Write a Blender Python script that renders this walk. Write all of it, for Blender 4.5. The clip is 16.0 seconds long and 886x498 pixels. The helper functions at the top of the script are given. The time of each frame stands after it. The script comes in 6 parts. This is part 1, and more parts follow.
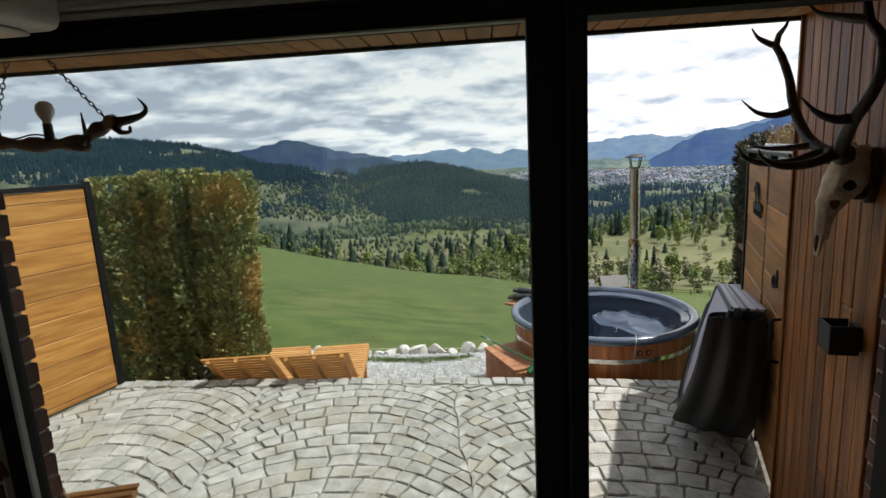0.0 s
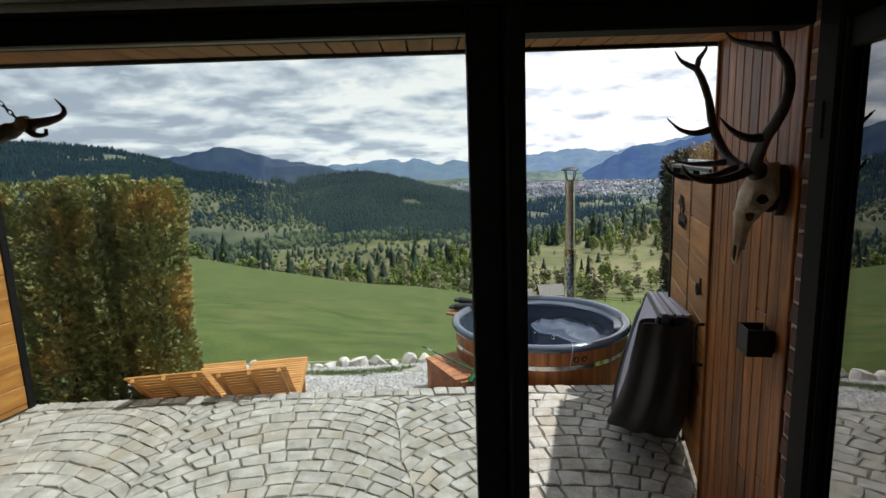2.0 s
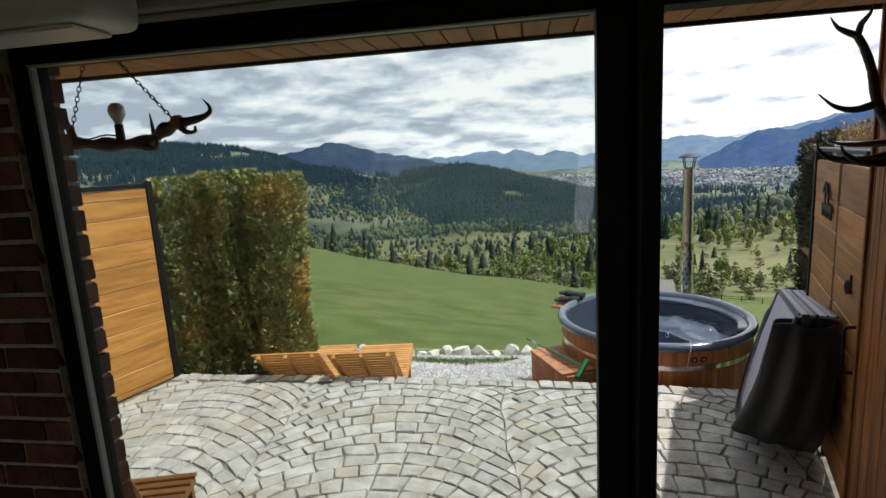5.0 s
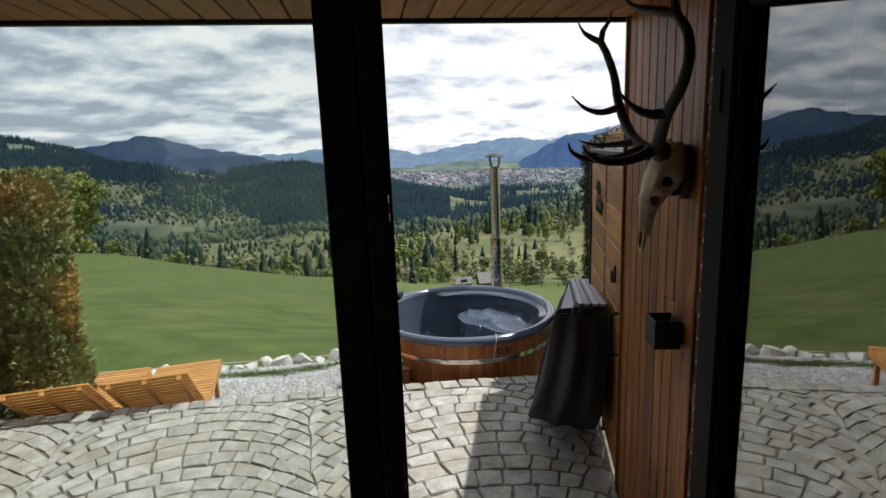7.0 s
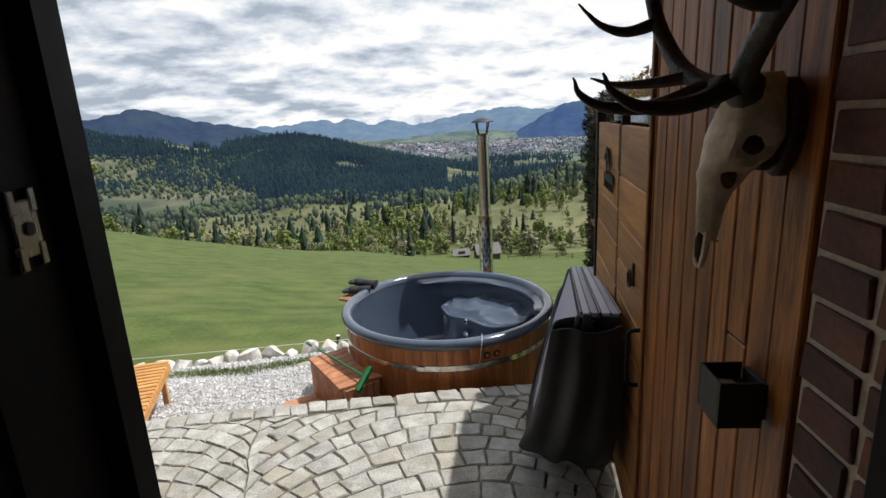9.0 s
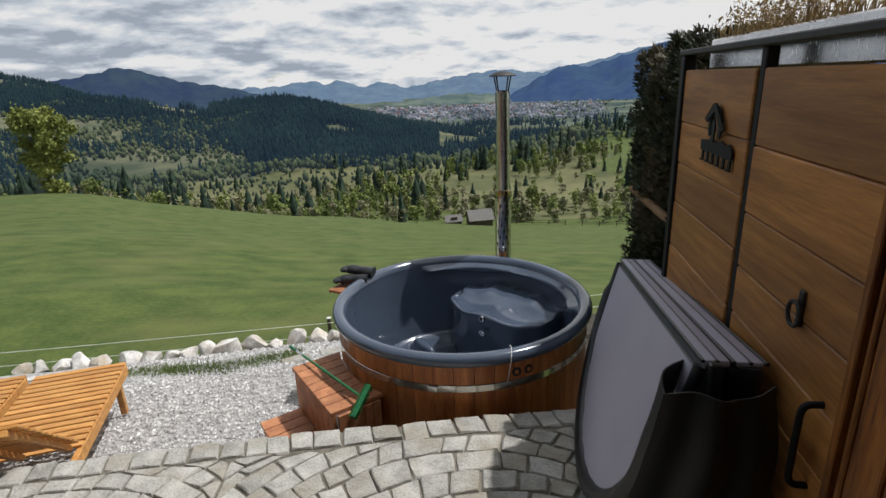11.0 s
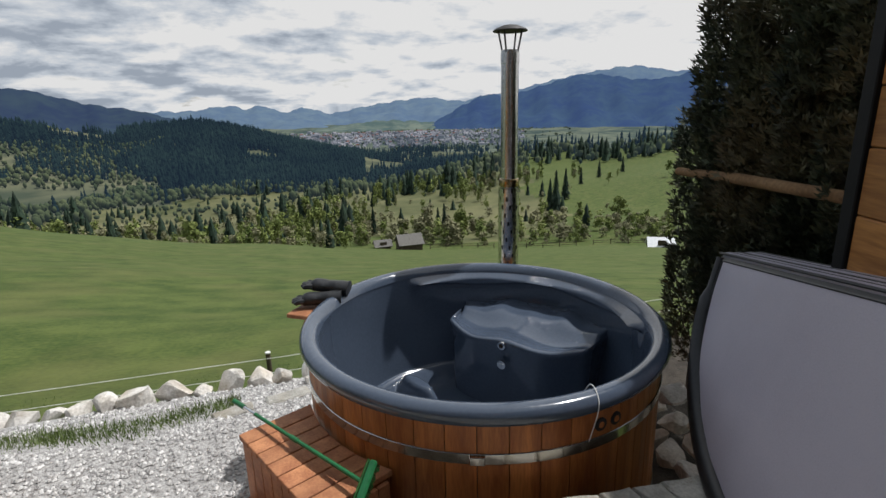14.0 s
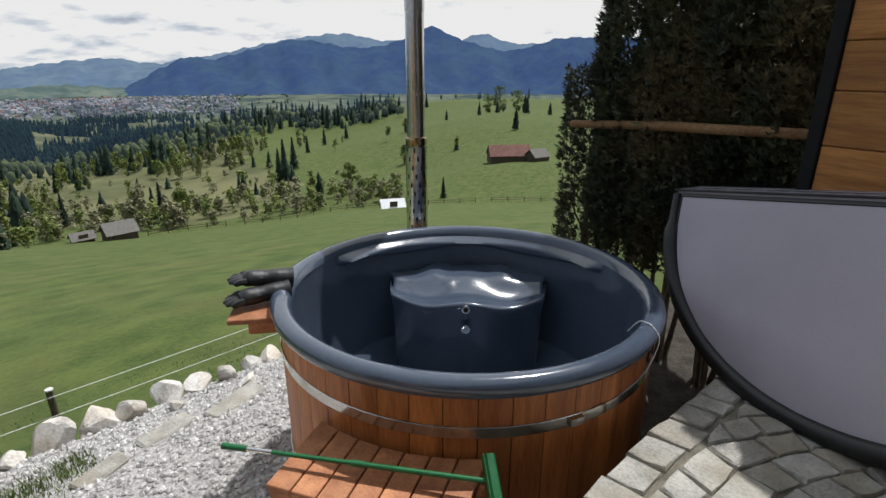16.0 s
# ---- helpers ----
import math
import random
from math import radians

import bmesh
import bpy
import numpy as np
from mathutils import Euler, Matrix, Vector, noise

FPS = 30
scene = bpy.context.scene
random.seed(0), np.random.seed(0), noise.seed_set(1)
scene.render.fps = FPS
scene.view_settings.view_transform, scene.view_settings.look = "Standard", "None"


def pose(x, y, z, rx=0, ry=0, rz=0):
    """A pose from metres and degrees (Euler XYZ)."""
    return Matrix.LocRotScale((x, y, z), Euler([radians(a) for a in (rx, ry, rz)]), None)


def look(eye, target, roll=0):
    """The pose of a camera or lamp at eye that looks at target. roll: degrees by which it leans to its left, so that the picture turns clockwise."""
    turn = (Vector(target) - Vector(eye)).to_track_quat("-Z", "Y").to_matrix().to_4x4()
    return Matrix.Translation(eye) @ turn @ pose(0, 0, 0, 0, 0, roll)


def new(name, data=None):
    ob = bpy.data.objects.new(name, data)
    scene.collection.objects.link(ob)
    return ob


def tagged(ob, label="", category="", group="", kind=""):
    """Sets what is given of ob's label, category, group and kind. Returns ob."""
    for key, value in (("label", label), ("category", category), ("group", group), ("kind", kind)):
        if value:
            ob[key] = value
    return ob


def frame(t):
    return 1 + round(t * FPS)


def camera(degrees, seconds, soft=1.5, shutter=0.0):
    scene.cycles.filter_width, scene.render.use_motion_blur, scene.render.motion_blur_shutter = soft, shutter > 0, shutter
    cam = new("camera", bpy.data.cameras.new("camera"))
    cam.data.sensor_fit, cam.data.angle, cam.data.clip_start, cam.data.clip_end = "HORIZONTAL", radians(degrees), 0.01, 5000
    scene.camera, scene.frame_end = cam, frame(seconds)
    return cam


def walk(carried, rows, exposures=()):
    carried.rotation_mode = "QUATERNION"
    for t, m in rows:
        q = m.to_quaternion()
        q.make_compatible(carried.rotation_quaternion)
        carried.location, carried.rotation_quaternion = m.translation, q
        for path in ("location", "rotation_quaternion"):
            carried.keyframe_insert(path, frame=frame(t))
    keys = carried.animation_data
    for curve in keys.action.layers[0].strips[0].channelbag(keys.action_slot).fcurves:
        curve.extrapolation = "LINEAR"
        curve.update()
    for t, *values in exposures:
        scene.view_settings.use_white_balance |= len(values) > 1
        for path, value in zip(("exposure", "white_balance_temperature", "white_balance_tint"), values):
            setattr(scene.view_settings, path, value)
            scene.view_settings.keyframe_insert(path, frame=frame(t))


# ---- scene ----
cam = camera(80.1, 16.0)
METRES, EYE, TILT, LEAN, TURN = 4.8, 1.98, 0.0, 0.0, 0.0
ROWS = [
    (0.0, 0.0, 0.0, 0.0, -0.56, -10.38, 3.05),
    (0.5, 0.0084, 0.0008, 0.0005, -3.98, -9.85, 2.77),
    (1.0, 0.0125, 0.0023, 0.0004, -6.88, -9.8, 2.64),
    (1.5, 0.0112, 0.0019, 0.0002, -8.24, -9.73, 2.33),
    (2.0, -0.0004, 0.0001, 0.0001, -6.91, -9.56, 2.09),
    (2.5, -0.0099, 0.0006, 0.0002, -1.11, -9.28, 2.32),
    (3.0, -0.0154, 0.0004, 0.0001, 3.67, -9.06, 2.62),
    (5.5, -0.0102, 0.0058, -0.0048, 3.69, -10.48, 3.36),
    (6.0, 0.0036, 0.0152, -0.0076, -4.72, -11.3, 2.43),
    (6.5, 0.0182, 0.0232, -0.0084, -12.54, -11.76, 1.95),
    (7.0, 0.0464, 0.041, -0.0076, -13.54, -10.95, 2.23),
    (7.5, 0.0628, 0.0627, -0.009, -13.07, -10.83, 2.94),
    (8.0, 0.0698, 0.1073, -0.0139, -16.57, -11.59, 3.1),
    (8.5, 0.0948, 0.1541, -0.0179, -17.80, -12.67, 2.96),
    (9.0, 0.1204, 0.1952, -0.0213, -13.9, -14.07, 2.87),
    (9.5, 0.1250, 0.2523, -0.0318, -13.75, -15.34, 2.46),
    (12.0, 0.1382, 0.4357, -0.0417, -15.12, -20.07, 2.11),
    (12.5, 0.142, 0.4677, -0.0646, -13.23, -21.15, 2.18),
    (13.0, 0.1427, 0.5087, -0.0788, -14.52, -20.53, 0.99),
    (13.5, 0.1177, 0.551, -0.0983, -18.99, -18.78, 2.3),
    (14.0, 0.0941, 0.608, -0.1277, -22.6, -15.36, 1.4),
    (14.5, 0.0486, 0.6674, -0.1345, -32.23, -18.07, 1.89),
    (15.0, 0.016, 0.7194, -0.1414, -37.84, -19.17, 2.44),
    (15.5, -0.0157, 0.7683, -0.1436, -43.61, -20.35, 1.66),
    (16.0, -0.074, 0.7943, -0.1439, -51.64, -19.01, -0.11),
]
walk(cam, [(t, pose(0, 0, EYE, TILT, LEAN, TURN) @ pose(METRES * x, METRES * y, METRES * z, 90 + pitch, roll, yaw)) for t, x, y, z, yaw, pitch, roll in ROWS],
     exposures=[(0.0, 0.42), (3.0, 0.42), (5.5, 0.49), (6.0, 0.42), (8.5, 0.26), (9.5, 0.14), (12, -0.24), (13, -0.12), (14, -0.20), (16.0, -0.06)])

# ---- light ----
SUN_AZ, SUN_EL = 85.0, 63.0
sun = new("sun", bpy.data.lights.new("sun", "SUN"))
sun.data.energy, sun.data.angle, sun.data.color = 4.0, radians(0.8), (1.0, 0.98, 0.975)
sun.matrix_world = look((math.sin(radians(SUN_AZ)) * 50, math.cos(radians(SUN_AZ)) * 50, 50 * math.tan(radians(SUN_EL))), (0, 0, 0))

world = bpy.data.worlds.new("sky")
scene.world = world
world.use_nodes = True
wn, wl = world.node_tree.nodes, world.node_tree.links
wn.clear()


def wnode(kind, **kw):
    n = wn.new(kind)
    for k, v in kw.items():
        n.inputs[k].default_value = v
    return n


sky = wn.new("ShaderNodeTexSky")
sky.sky_type, sky.sun_disc = "NISHITA", False
sky.sun_elevation, sky.sun_rotation = radians(SUN_EL), radians(SUN_AZ)
coord = wn.new("ShaderNodeTexCoord")
split = wn.new("ShaderNodeSeparateXYZ")
wl.new(coord.outputs["Generated"], split.inputs[0])
lift = wn.new("ShaderNodeMath"); lift.operation = "MAXIMUM"; lift.inputs[1].default_value = 0.0
wl.new(split.outputs["Z"], lift.inputs[0])
plus = wn.new("ShaderNodeMath"); plus.operation = "ADD"; plus.inputs[1].default_value = 0.22
wl.new(lift.outputs[0], plus.inputs[0])
flat = wn.new("ShaderNodeCombineXYZ")
for axis in ("X", "Y"):
    d = wn.new("ShaderNodeMath"); d.operation = "DIVIDE"
    wl.new(split.outputs[axis], d.inputs[0]); wl.new(plus.outputs[0], d.inputs[1])
    wl.new(d.outputs[0], flat.inputs[axis])


def cloud_noise(stretch, scale, detail, rough):
    """Cloud density; a stretch a little over or under 1 samples it lower or higher in the sky."""
    mv = wn.new("ShaderNodeVectorMath"); mv.operation = "SCALE"; mv.inputs["Scale"].default_value = stretch
    wl.new(flat.outputs[0], mv.inputs[0])
    nz = wnode("ShaderNodeTexNoise", Scale=scale, Detail=detail, Roughness=rough, Distortion=0.15)
    wl.new(mv.outputs[0], nz.inputs["Vector"])
    return nz.outputs["Fac"]


def wmath(op, a, b):
    n = wn.new("ShaderNodeMath"); n.operation = op
    for k, v in enumerate((a, b)):
        if isinstance(v, (int, float)):
            n.inputs[k].default_value = v
        else:
            wl.new(v, n.inputs[k])
    return n.outputs[0]


# lit crowns against grey bases: density just below minus density just above
lit = wmath("SUBTRACT", cloud_noise(1.03, 2.0, 9.0, 0.58), cloud_noise(0.97, 2.0, 9.0, 0.58))
thick = cloud_noise(1.0, 2.0, 9.0, 0.58)
cover_amount = wn.new("ShaderNodeValToRGB")
cover_amount.color_ramp.elements[0].position, cover_amount.color_ramp.elements[1].position = 0.22, 0.34
wl.new(thick, cover_amount.inputs[0])
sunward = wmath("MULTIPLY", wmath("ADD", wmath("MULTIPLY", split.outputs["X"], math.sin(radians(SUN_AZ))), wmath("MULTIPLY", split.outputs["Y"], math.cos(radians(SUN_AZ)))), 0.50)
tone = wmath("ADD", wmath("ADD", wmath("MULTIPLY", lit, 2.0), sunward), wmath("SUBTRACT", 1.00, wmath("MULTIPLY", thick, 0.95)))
cloud = wn.new("ShaderNodeValToRGB")
e = cloud.color_ramp.elements
e[0].position, e[0].color = 0.26, (0.42, 0.48, 0.57, 1)
e[1].position, e[1].color = 0.72, (1.0, 1.0, 1.0, 1)
mid = e.new(0.48); mid.color = (0.68, 0.74, 0.82, 1)
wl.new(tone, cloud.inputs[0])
bg_sky, bg_cloud = wnode("ShaderNodeBackground", Strength=0.085), wnode("ShaderNodeBackground", Strength=0.86)
wl.new(sky.outputs[0], bg_sky.inputs[0]); wl.new(cloud.outputs[0], bg_cloud.inputs[0])
mixed = wn.new("ShaderNodeMixShader")
wl.new(cover_amount.outputs[0], mixed.inputs[0]); wl.new(bg_sky.outputs[0], mixed.inputs[1]); wl.new(bg_cloud.outputs[0], mixed.inputs[2])
out = wn.new("ShaderNodeOutputWorld")
wl.new(mixed.outputs[0], out.inputs[0])


# ---- materials ----
def surface(name, dark, light, scale=8.0, rough=0.7, bump=0.2, metal=0.0, stretch=(1, 1, 1), fine=60.0, vary=0.0,
            stain=None, stain_amount=0.4, bump_distance=0.01, spread=0.25, sub=0.0, coat=0.0, islands=False):
    """Two scales of noise between a dark and a light tone, with grain, relief and stains."""
    m = bpy.data.materials.new(name)
    m.use_nodes = True
    n, l = m.node_tree.nodes, m.node_tree.links
    b = n["Principled BSDF"]
    tc = n.new("ShaderNodeTexCoord")
    mp = n.new("ShaderNodeMapping"); mp.inputs["Scale"].default_value = stretch
    l.new(tc.outputs["Object"], mp.inputs[0])
    info = n.new("ShaderNodeObjectInfo")
    vec = mp.outputs[0]
    if vary:
        add = n.new("ShaderNodeVectorMath"); add.operation = "MULTIPLY_ADD"
        off = n.new("ShaderNodeCombineXYZ")
        for k in range(3):
            l.new(info.outputs["Random"], off.inputs[k])
        add.inputs[1].default_value = (37, 53, 29)
        l.new(off.outputs[0], add.inputs[0]); l.new(mp.outputs[0], add.inputs[2])
        vec = add.outputs[0]
    n1 = n.new("ShaderNodeTexNoise"); n1.inputs["Scale"].default_value = scale; n1.inputs["Detail"].default_value = 5
    n2 = n.new("ShaderNodeTexNoise"); n2.inputs["Scale"].default_value = fine; n2.inputs["Detail"].default_value = 4
    l.new(vec, n1.inputs["Vector"]); l.new(vec, n2.inputs["Vector"])
    mixn = n.new("ShaderNodeMix"); mixn.inputs["Factor"].default_value = 0.4
    l.new(n1.outputs["Fac"], mixn.inputs["A"]); l.new(n2.outputs["Fac"], mixn.inputs["B"])
    ramp = n.new("ShaderNodeValToRGB")
    ramp.color_ramp.elements[0].position, ramp.color_ramp.elements[0].color = 0.5 - spread / 2, (*dark, 1)
    ramp.color_ramp.elements[1].position, ramp.color_ramp.elements[1].color = 0.5 + spread / 2, (*light, 1)
    l.new(mixn.outputs[0], ramp.inputs[0])
    col = ramp.outputs[0]
    if stain:
        n3 = n.new("ShaderNodeTexNoise"); n3.inputs["Scale"].default_value = scale * 0.35; n3.inputs["Detail"].default_value = 6
        l.new(vec, n3.inputs["Vector"])
        r3 = n.new("ShaderNodeValToRGB")
        r3.color_ramp.elements[0].position, r3.color_ramp.elements[1].position = 0.48, 0.66
        l.new(n3.outputs["Fac"], r3.inputs[0])
        sc = n.new("ShaderNodeMath"); sc.operation = "MULTIPLY"; sc.inputs[1].default_value = stain_amount
        l.new(r3.outputs[0], sc.inputs[0])
        mx = n.new("ShaderNodeMix"); mx.data_type = "RGBA"
        l.new(sc.outputs[0], mx.inputs["Factor"]); l.new(col, mx.inputs[6]); mx.inputs[7].default_value = (*stain, 1)
        col = mx.outputs[2]
    if vary:
        hsv = n.new("ShaderNodeHueSaturation")
        rng = n.new("ShaderNodeMapRange")
        rng.inputs["To Min"].default_value, rng.inputs["To Max"].default_value = 1 - vary, 1 + vary
        src = info.outputs["Random"]
        if islands:
            geo = n.new("ShaderNodeNewGeometry"); src = geo.outputs["Random Per Island"]
        l.new(src, rng.inputs[0]); l.new(rng.outputs[0], hsv.inputs["Value"])
        l.new(col, hsv.inputs["Color"])
        col = hsv.outputs[0]
    l.new(col, b.inputs["Base Color"])
    rr = n.new("ShaderNodeMapRange")
    rr.inputs["To Min"].default_value, rr.inputs["To Max"].default_value = max(0.02, rough - 0.1), min(1, rough + 0.1)
    l.new(n2.outputs["Fac"], rr.inputs[0]); l.new(rr.outputs[0], b.inputs["Roughness"])
    b.inputs["Metallic"].default_value = metal
    b.inputs["Coat Weight"].default_value = coat
    if rough > 0.75:
        b.inputs["Specular IOR Level"].default_value = 0.25
    if bump:
        bp = n.new("ShaderNodeBump"); bp.inputs["Strength"].default_value = bump; bp.inputs["Distance"].default_value = bump_distance
        l.new(mixn.outputs[0], bp.inputs["Height"]); l.new(bp.outputs[0], b.inputs["Normal"])
    return m


def glass(name, mirror, tint=(1, 1, 1)):
    """A thin coated pane: see-through, with a mirror share."""
    m = bpy.data.materials.new(name)
    m.use_nodes = True
    n, l = m.node_tree.nodes, m.node_tree.links
    n.remove(n["Principled BSDF"])
    t = n.new("ShaderNodeBsdfTransparent"); t.inputs[0].default_value = (*tint, 1)
    g = n.new("ShaderNodeBsdfGlossy"); g.inputs["Roughness"].default_value = 0.0
    x = n.new("ShaderNodeMixShader"); x.inputs[0].default_value = mirror
    l.new(t.outputs[0], x.inputs[1]); l.new(g.outputs[0], x.inputs[2]); l.new(x.outputs[0], n["Material Output"].inputs[0])
    return m


def hazed_distance(name, tree, air, strength, patch):
    """Land, woods or houses far away; the bright air before them is put in as emission."""
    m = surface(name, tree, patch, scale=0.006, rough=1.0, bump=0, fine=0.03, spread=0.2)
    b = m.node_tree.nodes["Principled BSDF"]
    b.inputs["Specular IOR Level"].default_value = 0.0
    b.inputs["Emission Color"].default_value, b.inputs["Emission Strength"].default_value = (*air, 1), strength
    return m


WOOD_ORANGE = surface("varnished larch boards", (0.36, 0.145, 0.026), (0.64, 0.32, 0.078), 3.0, 0.55, 0.2, stretch=(1, 1, 9), fine=14, vary=0.12, stain=(0.26, 0.10, 0.02), stain_amount=0.45)
WOOD_ORANGE.node_tree.nodes["Mapping"].inputs["Scale"].default_value = (0.8, 8, 9)
WOOD_BROWN = surface("brown stained fence boards", (0.27, 0.108, 0.024), (0.49, 0.225, 0.060), 3.0, 0.55, 0.2, stretch=(0.8, 8, 9), fine=14, vary=0.16, stain=(0.14, 0.05, 0.012), stain_amount=0.5)
CLAD = surface("stained pine cladding", (0.105, 0.030, 0.005), (0.40, 0.145, 0.022), 3.0, 0.5, 0.2, stretch=(9, 9, 0.8), fine=16, vary=0.28, stain=(0.11, 0.032, 0.008), stain_amount=0.5)
STAVE = surface("oiled red cedar staves", (0.33, 0.100, 0.024), (0.58, 0.215, 0.058), 3.0, 0.45, 0.12, stretch=(8, 8, 0.9), fine=18, vary=0.2, stain=(0.17, 0.045, 0.014), stain_amount=0.45)
CEDAR = surface("red cedar treads", (0.33, 0.12, 0.05), (0.56, 0.25, 0.11), 3.0, 0.6, 0.15, stretch=(5, 5, 5), fine=20, vary=0.15, stain=(0.20, 0.07, 0.03), stain_amount=0.4)
LOUNGE = surface("oiled pine slats", (0.42, 0.18, 0.042), (0.64, 0.33, 0.095), 4.0, 0.5, 0.12, stretch=(1.2, 6, 6), fine=18, vary=0.14)
SOFFIT = surface("pine soffit boards", (0.24, 0.10, 0.035), (0.42, 0.20, 0.08), 3.0, 0.6, 0.12, stretch=(7, 1, 7), fine=18, vary=0.15)
RAIL_WOOD = surface("weathered peeled pole", (0.14, 0.075, 0.035), (0.30, 0.18, 0.09), 6, 0.8, 0.3)
BLACK = surface("black powder-coated steel", (0.005, 0.005, 0.006), (0.010, 0.010, 0.011), 20, 0.62, 0.05)
BLACK_MATT = surface("black matt metal", (0.01, 0.009, 0.009), (0.02, 0.018, 0.017), 20, 0.6, 0.05)
FRAME = surface("black window profile", (0.003, 0.003, 0.0035), (0.006, 0.006, 0.0065), 20, 0.62, 0.03)
FRAME_GREY = surface("anodised grey profile", (0.035, 0.034, 0.034), (0.055, 0.053, 0.052), 30, 0.4, 0.03)
STEEL = surface("polished stainless steel", (0.50, 0.50, 0.50), (0.66, 0.65, 0.64), 3, 0.24, 0.02, metal=1.0, stretch=(4, 4, 0.5))
HOOP = surface("stainless hoop", (0.50, 0.48, 0.44), (0.64, 0.62, 0.58), 3, 0.16, 0.03, metal=1.0)
STEEL_HOT = surface("heat-tinted stainless steel", (0.36, 0.27, 0.14), (0.48, 0.38, 0.22), 3, 0.2, 0.02, metal=1.0)
SHELL = surface("grey acrylic tub shell", (0.058, 0.078, 0.112), (0.075, 0.098, 0.138), 2, 0.16, 0.0, coat=0.5)
CHROME = surface("chrome fitting", (0.7, 0.7, 0.7), (0.8, 0.8, 0.8), 8, 0.12, 0.0, metal=1)
VINYL = surface("black vinyl", (0.010, 0.011, 0.012), (0.022, 0.023, 0.025), 6, 0.38, 0.15)
SKIRT = surface("black woven skirt cloth", (0.004, 0.0042, 0.005), (0.010, 0.0105, 0.0115), 9, 0.6, 0.25, fine=90)
COVER_GREY = surface("grey vinyl cover top", (0.38, 0.36, 0.43), (0.45, 0.43, 0.50), 2.5, 0.55, 0.12, fine=200)
SETT = surface("grey granite setts", (0.27, 0.265, 0.235), (0.48, 0.465, 0.42), 9, 0.85, 1.0, fine=80, vary=0.10, stain=(0.30, 0.26, 0.185), stain_amount=0.6, bump_distance=0.016)
SETT_STUFF = surface("grey granite setts farther", (0.27, 0.265, 0.235), (0.48, 0.465, 0.42), 9, 0.85, 1.0, fine=80, vary=0.10, stain=(0.30, 0.26, 0.185), stain_amount=0.6, bump_distance=0.016, islands=True)
JOINT = surface("sandy joints", (0.10, 0.092, 0.072), (0.22, 0.20, 0.16), 20, 0.95, 0.6, fine=150)
ROCK = surface("pale limestone boulders", (0.36, 0.34, 0.31), (0.76, 0.74, 0.70), 6, 0.9, 0.9, fine=50, vary=0.2, stain=(0.44, 0.34, 0.20), stain_amount=0.5)
GRAVEL = surface("crushed marble gravel", (0.24, 0.23, 0.22), (0.56, 0.55, 0.53), 30, 0.95, 1.0, fine=120, bump_distance=0.02)
PEBBLE = surface("marble chips", (0.40, 0.39, 0.38), (0.66, 0.65, 0.63), 20, 0.85, 0.3, fine=120, vary=0.35, islands=True)
BRICK = surface("dark red clinker brick", (0.060, 0.022, 0.014), (0.18, 0.066, 0.038), 9, 0.75, 0.4, fine=70, vary=0.5, stain=(0.03, 0.02, 0.02), stain_amount=0.6)
MORTAR = surface("grey mortar", (0.34, 0.29, 0.23), (0.50, 0.44, 0.36), 20, 0.95, 0.5, fine=90)
PLASTER = surface("dark painted plaster", (0.16, 0.14, 0.12), (0.22, 0.20, 0.17), 3, 0.9, 0.1)
# floor out of view, toned lighter so it bounces daylight into the room
FLOOR_IN = surface("oak floor", (0.24, 0.15, 0.085), (0.36, 0.24, 0.14), 3, 0.5, 0.1, stretch=(6, 0.8, 6))
WHITE = surface("off-white plastic", (0.62, 0.61, 0.57), (0.72, 0.71, 0.67), 4, 0.45, 0.02)
GREY_PLASTIC = surface("grey aluminium cassette", (0.28, 0.27, 0.25), (0.36, 0.35, 0.33), 6, 0.4, 0.02)
BONE = surface("bleached bone", (0.52, 0.41, 0.28), (0.78, 0.69, 0.54), 14, 0.6, 0.35, fine=60, stain=(0.30, 0.17, 0.08), stain_amount=0.5)
TEAR = surface("brown bone pit", (0.10, 0.055, 0.03), (0.22, 0.13, 0.07), 20, 0.9, 0.2)
# dark tone that paints the shade inside hollows
SOCKET = surface("shadowed bone hollow", (0.03, 0.02, 0.014), (0.07, 0.045, 0.03), 20, 0.9, 0.2)
ANTLER = surface("dark brown antler", (0.012, 0.008, 0.006), (0.042, 0.025, 0.015), 30, 0.5, 0.5, fine=120, stretch=(1, 1, 1))
BRANCH = surface("dark peeled branch", (0.03, 0.016, 0.010), (0.085, 0.045, 0.026), 20, 0.55, 0.4, fine=90)
BULB = surface("frosted bulb", (0.72, 0.72, 0.70), (0.8, 0.8, 0.78), 4, 0.25, 0.0)
GREEN = surface("green plastic brush", (0.008, 0.095, 0.03), (0.014, 0.16, 0.052), 10, 0.4, 0.1)
GREEN_DARK = surface("dark green bristles", (0.02, 0.08, 0.02), (0.05, 0.16, 0.04), 30, 0.8, 0.3)
RUBBER = surface("black rubber gloves", (0.012, 0.013, 0.014), (0.03, 0.031, 0.033), 15, 0.45, 0.2)
CORD = surface("white fence cord", (0.6, 0.6, 0.58), (0.75, 0.75, 0.72), 20, 0.6, 0)
SLATE = surface("weathered shingles", (0.11, 0.105, 0.095), (0.22, 0.21, 0.195), 2, 0.85, 0.3, stretch=(4, 1, 1), fine=8)
LOGS = surface("old barn logs", (0.05, 0.04, 0.03), (0.12, 0.095, 0.07), 2, 0.9, 0.3, fine=10)
SHEET = surface("bright sheet roof", (0.6, 0.62, 0.64), (0.72, 0.74, 0.75), 2, 0.5, 0)
RED_ROOF = surface("faded red roof", (0.13, 0.060, 0.050), (0.22, 0.105, 0.085), 1, 0.8, 0.1, fine=6)
# town walls and roofs: valley haze added as bluish emission
